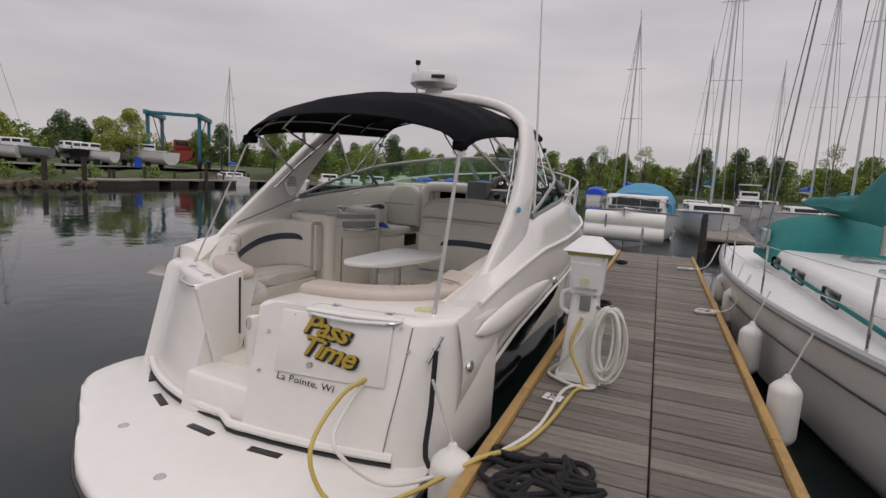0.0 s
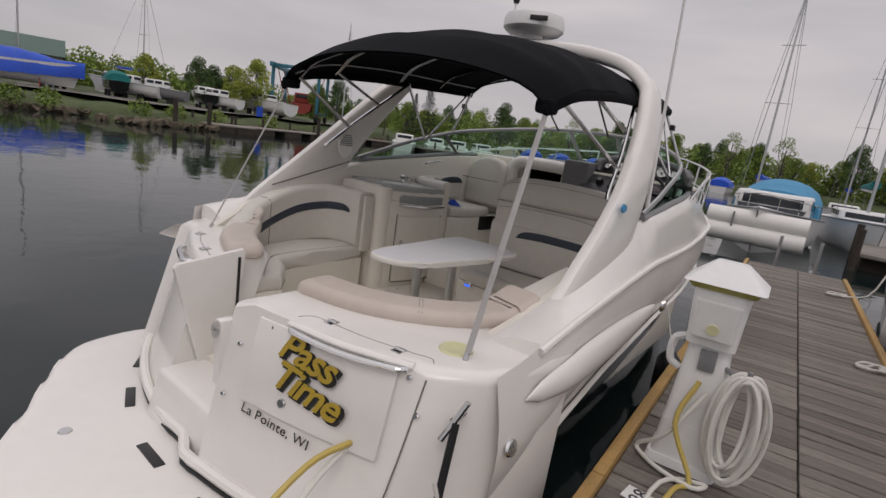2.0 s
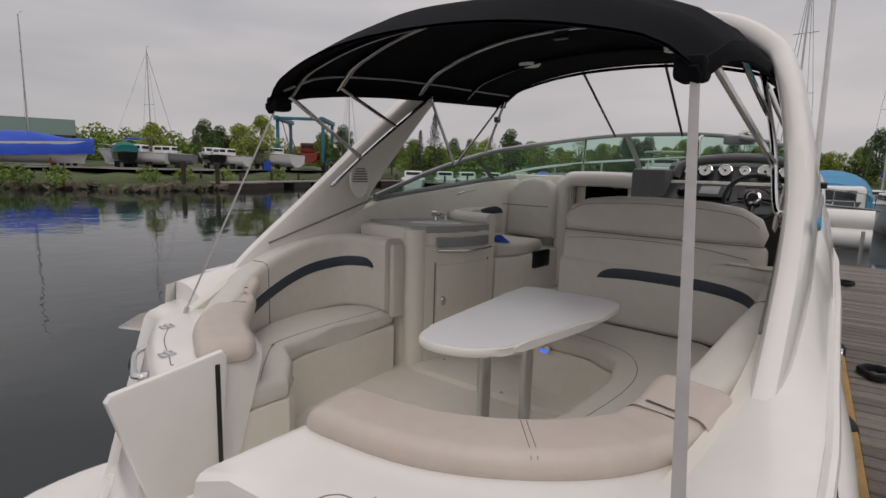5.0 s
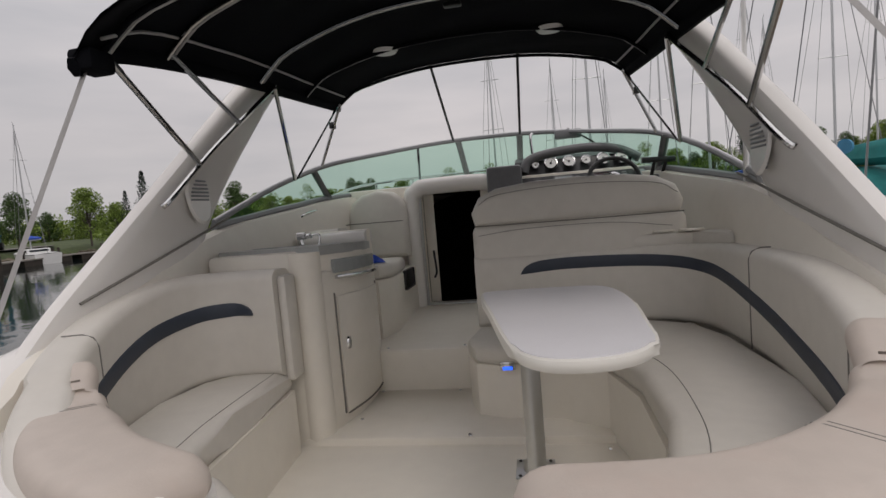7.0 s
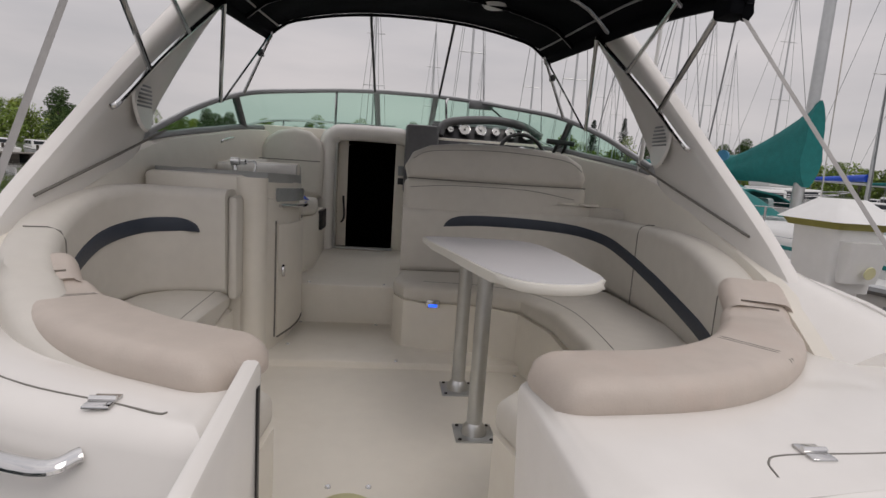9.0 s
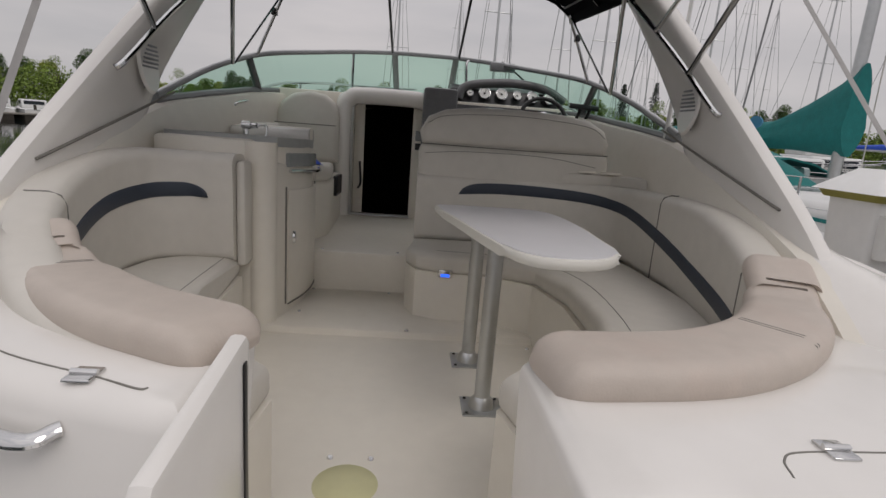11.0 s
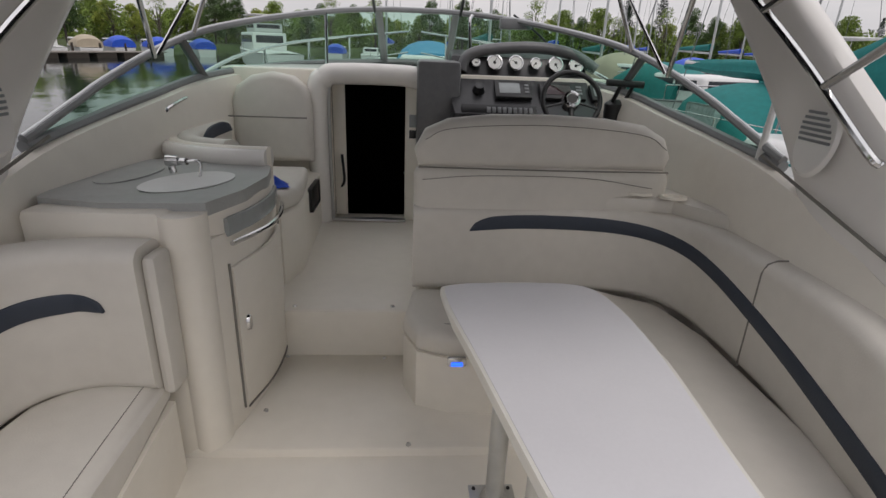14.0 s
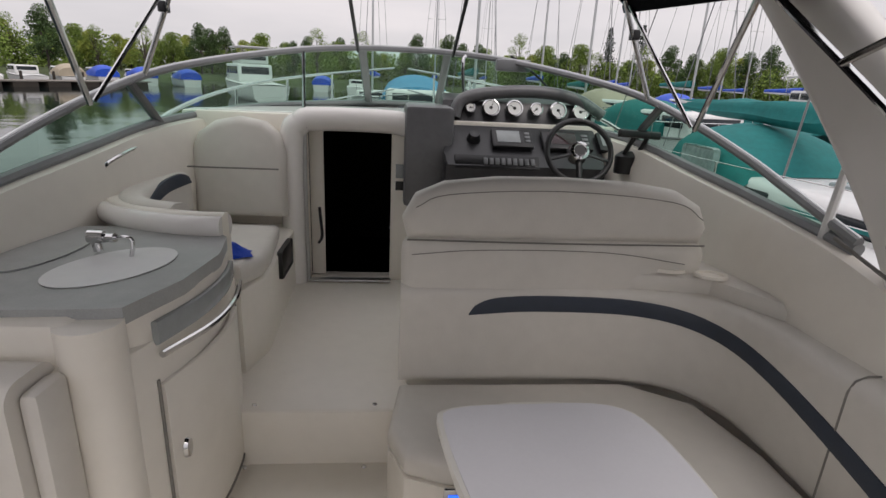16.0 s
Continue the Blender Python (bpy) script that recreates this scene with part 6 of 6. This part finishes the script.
def pier(x0, y0, x1, y1, w=1.6, z=0.0, name="pier"):
    a, b = Vector((x0, y0, 0)), Vector((x1, y1, 0))
    ang = math.atan2(b.y - a.y, b.x - a.x)
    ln = (b - a).length
    e = empty(name, (x0, y0, WATER_Z), "grey timber pier on dark cribs", "pier", "piers")
    m = Matrix.Translation(a) @ Matrix.Rotation(ang, 4, 'Z')
    part("deck", rbox(0, ln, -w / 2, w / 2, z - 0.12, z, 0.02, m=m), PIERWOOD, e, "weathered planks")
    n = max(2, int(ln / 3))
    for k in range(n):
        u = ln * (k + 0.5) / n
        part("crib", rbox(u - 1.1, u + 1.1, -w / 2 + 0.05, w / 2 - 0.05, WATER_Z - 0.3, z - 0.12, 0.03, m=m), DARKWOOD, e, "dark crib")
    for k in range(n + 1):
        u = ln * k / n
        q = m @ Vector((u, w / 2 + 0.12, 0))
        part("pile", tube([(q.x, q.y, WATER_Z - 0.5), (q.x, q.y, z + 0.7)], 0.11, 8), DARKWOOD, e)


pier(*polar(-58.5, 44), *polar(-54.5, 46), 3.0)
pier(*polar(-55, 46.5), *polar(-43, 60), 2.0)
pier(*polar(-43, 60), *polar(-34, 66), 2.0)
pier(4.2, 24.5, 4.6, 44, 1.6)
pier(*polar(-37, 56), *polar(-22, 70), 2.2)
pier(*polar(26, 28), *polar(34, 60), 1.8)
for az, d, h, c in ((-35, 59, 40, None), (-32.5, 60, 40, None), (-29.5, 64, 45, None), (-27, 66, 40, BEIGE), (-38.5, 54, 40, None), (-24.5, 70, 40, BLUE), (-21.5, 72, 40, BLUE), (-18.0, 72, 35, BLUE), (-6.5, 74, 0, BLUE), (-3.2, 70, 0, None)):
    motorboat(az, d, h, 7.5, 2.6, "runabout moored at the far pier" + (" under a blue cover" if c == BLUE else ""), top=c)
moored_sail(-44.2, 56, 60, 8.5, 11, "white sailboat with a blue cover at the far pier", BLUE)
for az, d in ((-58, 43), (-47.5, 52), (-61, 42)):
    x, y = polar(az, d)
    thing("mooring_pile", tube([(x, y, WATER_Z - 1), (x, y, 1.5)], 0.16, 10), DARKWOOD, "dark timber mooring pile in the water", "pile", "mooring piles")

# ---- the shore ----
def shore(name, inner, depth, z0, z1, mat, label):
    """A bank from a line of (azimuth, distance) outwards."""
    rings = []
    for k, (az, d) in enumerate(inner):
        ring = []
        for f, z in ((0, WATER_Z - 0.3), (1.2, z0), (5, z1), (14, z1 + 0.3), (depth, z1 + 1.0), (depth + 400, z1 + 1.0)):
            x, y = polar(az, d + f)
            ring.append(Vector((x, y, z + (0.15 * math.sin(k * 2.1 + f) if 0 < f < 20 else 0))))
        rings.append(ring)
    return thing(name, loft(rings, False), mat, label, "ground", kind="structure")


line = []
for k in range(121):
    az = -125 + 250 * k / 120
    if az < -60:
        d = 40 + 0.02 * (az + 60) ** 2
    elif az < -38:
        d = 40 + (az + 60) * 2.2
    elif az < -15:
        d = 88 + (az + 38) * 1.2
    else:
        d = 112 - 8 * math.sin(az / 20)
    line.append((az, d + 1.5 * math.sin(k * 1.7)))
shore("ground", line, 60, -0.1, 0.35, GRASS, "grassy lake shore with a low bank")
rings = []
for az, d in [(a, d) for a, d in line if -100 <= a <= -42]:
    rings.append([Vector((*polar(az, d + f), 0.75 + 0.002 * f)) for f in (7, 20, 45)])
thing("ground", loft(rings, False), GRAVEL, "grey gravel boatyard", "ground", kind="structure")
bm = bmesh.new()
random.seed(3)
for az, d in line:
    if az < -40:
        for k in range(16):
            a = az + random.uniform(-1.1, 1.1)
            x, y = polar(a, d + random.uniform(-0.3, 1.6))
            r = random.uniform(0.12, 0.45)
            own = bmesh.new()
            bmesh.ops.create_icosphere(own, subdivisions=1, radius=r)
            for v in own.verts:
                v.co = Vector((v.co.x * random.uniform(0.8, 1.3) + x, v.co.y * random.uniform(0.8, 1.3) + y, v.co.z * 0.6 + random.uniform(-0.55, -0.15)))
            merge(bm, own)
thing("bank_stones", bm, ROCK, "rough stones along the water's edge", "stones", kind="stuff")


# ---- trees ----
def leaf_cloud(bm, blobs, count, size, rng):
    weights = [b[3] * b[4] * b[5] for b in blobs]
    for _ in range(count):
        cx, cy, cz, rx, ry, rz = rng.choices(blobs, weights)[0]
        while True:
            p = Vector((rng.uniform(-1, 1), rng.uniform(-1, 1), rng.uniform(-1, 1)))
            if 0.25 < p.length < 1:
                break
        p = Vector((cx + p.x * rx, cy + p.y * ry, cz + p.z * rz))
        s = size * rng.uniform(0.6, 1.4)
        u = Vector((rng.gauss(0, 1), rng.gauss(0, 1), rng.gauss(0, 1))).normalized()
        v = u.orthogonal().normalized()
        w = u.cross(v)
        vs = [bm.verts.new(p + v * s * a + w * s * b2 * 0.7 + u * s * c) for a, b2, c in ((-1, 0, 0), (0, -1, 0.2), (1, 0, 0), (0, 1, 0.2))]
        bm.faces.new(vs)


def broad_tree(name, h, spread, mat, count, seed, label, size=0.125, open_=0.0):
    rng = random.Random(seed)
    e = empty(name, (0, 0, 0), label, "tree")
    bm = tube([(0, 0, -0.3), (0.1 * rng.uniform(-1, 1), 0, h * 0.3), (0.25 * rng.uniform(-1, 1), 0.2 * rng.uniform(-1, 1), h * 0.75)], h * 0.022, 7, 3, taper=h * 0.006)
    blobs = []
    for k in range(15):
        a = 2 * math.pi * k * 0.382 + rng.uniform(-0.4, 0.4)
        z = h * (0.22 + 0.64 * k / 14) * rng.uniform(0.94, 1.06)
        r = spread * rng.uniform(0.35, 0.72) * (1.0 - 0.45 * max(0.0, z / h - 0.5) / 0.4)
        tip = (r * math.cos(a), r * math.sin(a), z)
        tube([(0, 0, h * rng.uniform(0.2, 0.45)), (tip[0] * 0.5, tip[1] * 0.5, z * 0.75), tip], h * 0.010, 5, 2, bm, taper=0.01)
        rr = spread * rng.uniform(0.24, 0.46) * (1 - open_ * 0.4)
        blobs.append((*tip, rr, rr, rr * rng.uniform(0.7, 1.0)))
    blobs.append((0, 0, h * 0.88, spread * 0.4, spread * 0.4, h * 0.13))
    part("trunk", bm, BARK, e)
    bm = bmesh.new()
    leaf_cloud(bm, blobs, count, size, rng)
    part("crown", bm, mat, e, smooth=0)
    return e


def conifer(h, seed, label):
    rng = random.Random(seed)
    e = empty("conifer_tree", (0, 0, 0), label, "tree")
    part("trunk", tube([(0, 0, -0.3), (0, 0, h)], h * 0.014, 6, taper=0.02), BARK, e)
    bm = bmesh.new()
    for k in range(26):
        f = k / 26
        z = h * (0.15 + 0.85 * f)
        r = h * 0.22 * (1 - f) ** 0.8 * rng.uniform(0.6, 1.15) + 0.15
        n = 9
        blobs = [(r * 0.55 * math.cos(2 * math.pi * q / n + k), r * 0.55 * math.sin(2 * math.pi * q / n + k), z - r * 0.12, r * 0.45, r * 0.45, h * 0.018) for q in range(n)]
        leaf_cloud(bm, blobs, 80, 0.11, rng)
    part("crown", bm, LEAF_C, e, smooth=0)
    return e


protos = [
    broad_tree("broadleaf_tree", 8.5, 3.2, LEAF_G, 5200, 1, "green broadleaf tree in spring leaf"),
    broad_tree("broadleaf_tree", 8.0, 3.0, LEAF_Y, 4200, 2, "yellow-green broadleaf tree in early leaf", open_=0.5),
    broad_tree("broadleaf_tree", 9.5, 3.0, LEAF_D, 5400, 3, "dark green broadleaf tree"),
    broad_tree("broadleaf_tree", 9.0, 3.0, LEAF_G, 1700, 5, "sparse budding tree with bare limbs", size=0.09, open_=0.9),
    conifer(11, 7, "dark slender conifer above the treeline"),
]
spots = []
rng = random.Random(77)
for k in range(190):
    az = -100 + 200 * k / 189 + rng.uniform(-0.7, 0.7)
    base = [d for a, d in line if a <= az + 1.5][-1]
    if az < -40:
        d = base + rng.uniform(48, 70)
    else:
        d = base + rng.uniform(5, 26)
    kind = rng.choices((0, 1, 2, 3, 4), (7, 3.2, 5, 2.2, 0.8))[0]
    spots.append((az, d, kind, rng.uniform(0.60, 0.84) * (0.72 if az < -45 else 0.9 if az < -32 else 1.2 if az < 40 else 1.0)))
spots += [(-56.2, 66, 1, 0.72), (-54.0, 68, 1, 0.76), (-59.3, 66, 2, 0.62), (-58.0, 68, 2, 0.60), (-63.8, 66, 1, 0.60), (-36.5, 84, 4, 0.85), (-38, 84, 4, 0.6), (-79.5, 60, 3, 1.25), (-82, 56, 2, 1.1), (-84, 60, 2, 1.2), (-46, 74, 2, 0.7), (-48, 76, 0, 0.6), (-41, 82, 0, 0.8), (-6.5, 118, 3, 1.15), (-2.2, 116, 3, 1.15), (13.5, 118, 3, 1.15), (16, 120, 0, 1.0), (22, 118, 4, 1.2), (25, 120, 4, 1.15), (6, 118, 3, 1.1), (-28.5, 92, 2, 0.9)]
first = set()
for az, d, kind, s in spots:
    x, y = polar(az, d)
    m = Matrix.Translation((x, y, 0.5)) @ Matrix.Rotation(rng.uniform(0, 6.28), 4, 'Z') @ Matrix.Diagonal((s, s, s * rng.uniform(0.9, 1.1), 1))
    if kind in first:
        t = copy_thing(protos[kind], m)
        t.matrix_basis = m
    else:
        first.add(kind)
        protos[kind].matrix_basis = m
bm = bmesh.new()
blobs = []
for k in range(360):
    az = -100 + 200 * k / 359
    base = [d for a, d in line if a <= az + 1.5][-1]
    d = base + (rng.uniform(50, 62) if az < -40 else rng.uniform(8, 22))
    x, y = polar(az, d)
    h = rng.uniform(2.2, 4.0)
    blobs.append((x, y, 0.4 + h * 0.7, rng.uniform(1.6, 3), rng.uniform(1.6, 3), h))
leaf_cloud(bm, blobs, 170000, 0.22, rng)
thing("far_woods", bm, LEAF_G, "undergrowth and far woods along the shore", "woods", kind="stuff", smooth=0)
bm = bmesh.new()
blobs = [(*polar(az, d), 0.4, 1.0, 0.8, 0.7) for az, d in ((-77, 42.5), (-75, 43), (-73.5, 42), (-71, 42.5), (-64, 43), (-61, 44), (-57.5, 47), (-52.5, 52))]
leaf_cloud(bm, blobs, 2600, 0.09, rng)
thing("shore_bushes", bm, LEAF_G, "low green bushes on the bank", "bushes", kind="stuff", smooth=0)

# ---- boatyard ----
YZ = 0.78
tarp = empty("wrapped_boat", (0, 0, 0), "large boat wrapped in bright blue tarp on stands", "boat")
rings, sh = hull_mesh(8.4, 3.0, 1.9, 1.5, rake=0.8, draft=0.1, n=18)
for r in rings:
    for v in r:
        v.z += 0.35
part("hull", loft(rings, False), BOATW, tarp)
rr = []
for i, (b2, y, s) in enumerate(sh):
    rr.append([Vector(((b2 + 0.16) * math.cos(a), y, 0.3 + s - 1.05 + (1.35 + 0.7 * math.sin(math.pi * min(1, i / 15))) * max(0, math.sin(a)) + 0.03 * math.sin(i * 2 + a * 5))) for a in [math.pi * k / 12 for k in range(13)]])
part("tarp", loft(rr, False, True), BLUE, tarp, "taut blue tarp")
for s in (-1, 1):
    for y in (2, 6):
        part("stand", tube([(s * 1.3, y, -0.2), (s * 0.9, y, 0.7)], 0.05, 6), REDP, tarp)
rig(tarp, 4.6, 1.8, 10.5, 0.8)
x, y = polar(-77.5, 58)
place(tarp, x, y, -18, YZ)
shed = empty("boat_shed", (0, 0, 0), "grey boat shed with a green metal roof", "building")
part("wall", rbox(-7, 7, -5, 5, -0.5, 3.4, 0.02), SIDING, shed)
part("roof", prism([(-5.5, 3.3), (5.5, 3.3), (0, 5.4)], -7.4, 7.4, m=Matrix(((0, 0, 1, 0), (1, 0, 0, 0), (0, 1, 0, 0), (0, 0, 0, 1)))), ROOFG, shed, "green metal roof")
part("door", rbox(-2, 2, -5.06, -4.98, -0.4, 2.8, 0.02), GREYFRAME, shed)
x, y = polar(-75, 82)
place(shed, x, y, 72, YZ)
ob = moored_sail(-67.2, 66, 20, 9, 11, "laid-up sailboat on the hard", BLUE, z=YZ + 0.6)
for az, d, h, ln, mt, tp, lb in ((-65.8, 56, 75, 6, BLACKHULL, TEAL, "laid-up boat under a teal cover"), (-62.5, 58, 130, 6, BOATW, None, "white runabout on a trailer"), (-60.2, 58, 130, 5.5, GREYFRAME, None, "grey workboat on a trailer"), (-58.2, 60, 70, 6.5, BLACKHULL, None, "dark-hulled boat on a trailer"), (-55.4, 60, 110, 5.8, BOATW, None, "white centre console boat on a trailer"), (-50.6, 66, 100, 9.5, BOATW, None, "old white cabin boat on blocks"), (-70, 60, 90, 5.5, BOATW, BLUE, "small boat under a blue cover")):
    e = motorboat(az, d, h, ln, ln * 0.36, lb, mt, tp, "laid-up boats", YZ + 0.75, 0.7, name="laid_up_boat")
    for s in (-1, 1):
        for q in (0.25, 0.6):
            sup = part("support", rbox(s * ln * 0.10 - 0.1, s * ln * 0.10 + 0.1, ln * q - 0.3, ln * q + 0.3, -0.80, -0.1, 0.03), TYRE, e)
            sup.matrix_parent_inverse = Matrix()
tl = empty("travel_lift", (0, 0, 0), "blue-green steel boat hoist on the quay", "boat hoist")
for sx in (-3, 3):
    for sy in (-3.5, 3.5):
        part("leg", rbox(sx - 0.2, sx + 0.2, sy - 0.2, sy + 0.2, 0.8, 6.6, 0.03), CRANE, tl)
        part("wheel", lathe([(0.0, -0.2), (0.55, -0.2), (0.6, 0), (0.55, 0.2), (0, 0.2)], (sx, sy, 0.55), 18, None, Matrix.Rotation(radians(90), 4, 'Y')), TYRE, tl)
    part("beam", rbox(sx - 0.25, sx + 0.25, -4.6, 4.6, 6.4, 6.95, 0.03), CRANE, tl)
    part("sill", rbox(sx - 0.15, sx + 0.15, -3.5, 3.5, 0.9, 1.3, 0.03), CRANE, tl)
part("cross_beam", rbox(-3, 3, -3.7, -3.3, 6.5, 6.9, 0.03), CRANE, tl)
for sy in (-1.5, 1.5):
    part("sling", tube([(-2.9, sy, 6.4), (-1.6, sy, 1.6), (1.6, sy, 1.6), (2.9, sy, 6.4)], 0.06, 6, smooth=False), REDP, tl)
x, y = polar(-49.8, 78)
place(tl, x, y, 40, YZ)
rb = motorboat(-49.6, 74, 50, 9, 3.2, "rust-red work tug hauled out in the hoist", REDP, None, "laid-up boats", YZ + 1.3, 1.3, name="work_tug")
for c in rb.children_recursive:
    if c.name.startswith(("cabin", "deck")):
        c.data.materials.clear()
        c.data.materials.append(REDP)
van = empty("parked_van", (0, 0, 0), "silver van parked in the boatyard", "van")
part("body", prism([(-2.3, 0.35), (-2.3, 1.0), (-2.1, 1.7), (-1.6, 1.95), (1.0, 1.95), (1.7, 1.25), (2.35, 1.0), (2.4, 0.35)], -0.9, 0.9, 0.06, m=Matrix.Rotation(radians(90), 4, 'X')), SILVER, van)
for s in (-0.91, 0.91):
    part("window", prism([(-1.8, 1.25), (-1.6, 1.75), (0.9, 1.75), (1.4, 1.25)], -0.01, 0.01, m=Matrix.Translation((0, s, 0)) @ Matrix.Rotation(radians(90), 4, 'X')), CARGLASS, van)
    for wx in (-1.4, 1.5):
        part("wheel", lathe([(0, -0.1), (0.33, -0.1), (0.35, 0), (0.33, 0.1), (0, 0.1)], (wx, s * 0.9, 0.34), 16, None, Matrix.Rotation(radians(90), 4, 'X')), TYRE, van)
x, y = polar(-79.5, 52)
place(van, x, y, 80, YZ)
bin_ = thing("blue_barrel", lathe([(0.3, 0), (0.32, 0.5), (0.3, 1.0), (0, 1.0)], (*polar(-53.5, 57), YZ), 14), BLUE, "blue barrel by the pier", "barrel")

# ---- dock planks ----
PW = 0.145
n_rows = int((DOCK_Y1 - DOCK_Y0) / PW)
meshes = []
rng = random.Random(9)
for v in range(6):
    for w in (DOCK_M - DOCK_L - 0.012, DOCK_R - DOCK_M - 0.012):
        bm = rbox(0, w, 0, PW - 0.014, -0.038, 0, 0.005, 1)
        for q in bm.verts:
            q.co.z += 0.004 * math.sin(q.co.x * 3 + v) if q.co.z > -0.01 else 0
        me = bpy.data.meshes.new("plank")
        bmesh.ops.recalc_face_normals(bm, faces=bm.faces)
        bm.to_mesh(me)
        bm.free()
        me.materials.append(PLANK)
        meshes.append(me)
inv = DOCK_AT @ stands(dock).inverted()
for r in range(n_rows):
    for c, x0 in enumerate((DOCK_L + 0.006, DOCK_M + 0.006)):
        ob = new("plank", meshes[rng.randrange(6) * 2 + c])
        ob.parent = dock
        ob.matrix_parent_inverse = inv
        ob.location = (x0, DOCK_Y0 + r * PW, -0.004 + rng.uniform(-0.004, 0.003))
        ob.rotation_euler = (rng.uniform(-0.012, 0.012), rng.uniform(-0.004, 0.004), rng.uniform(-0.002, 0.002))
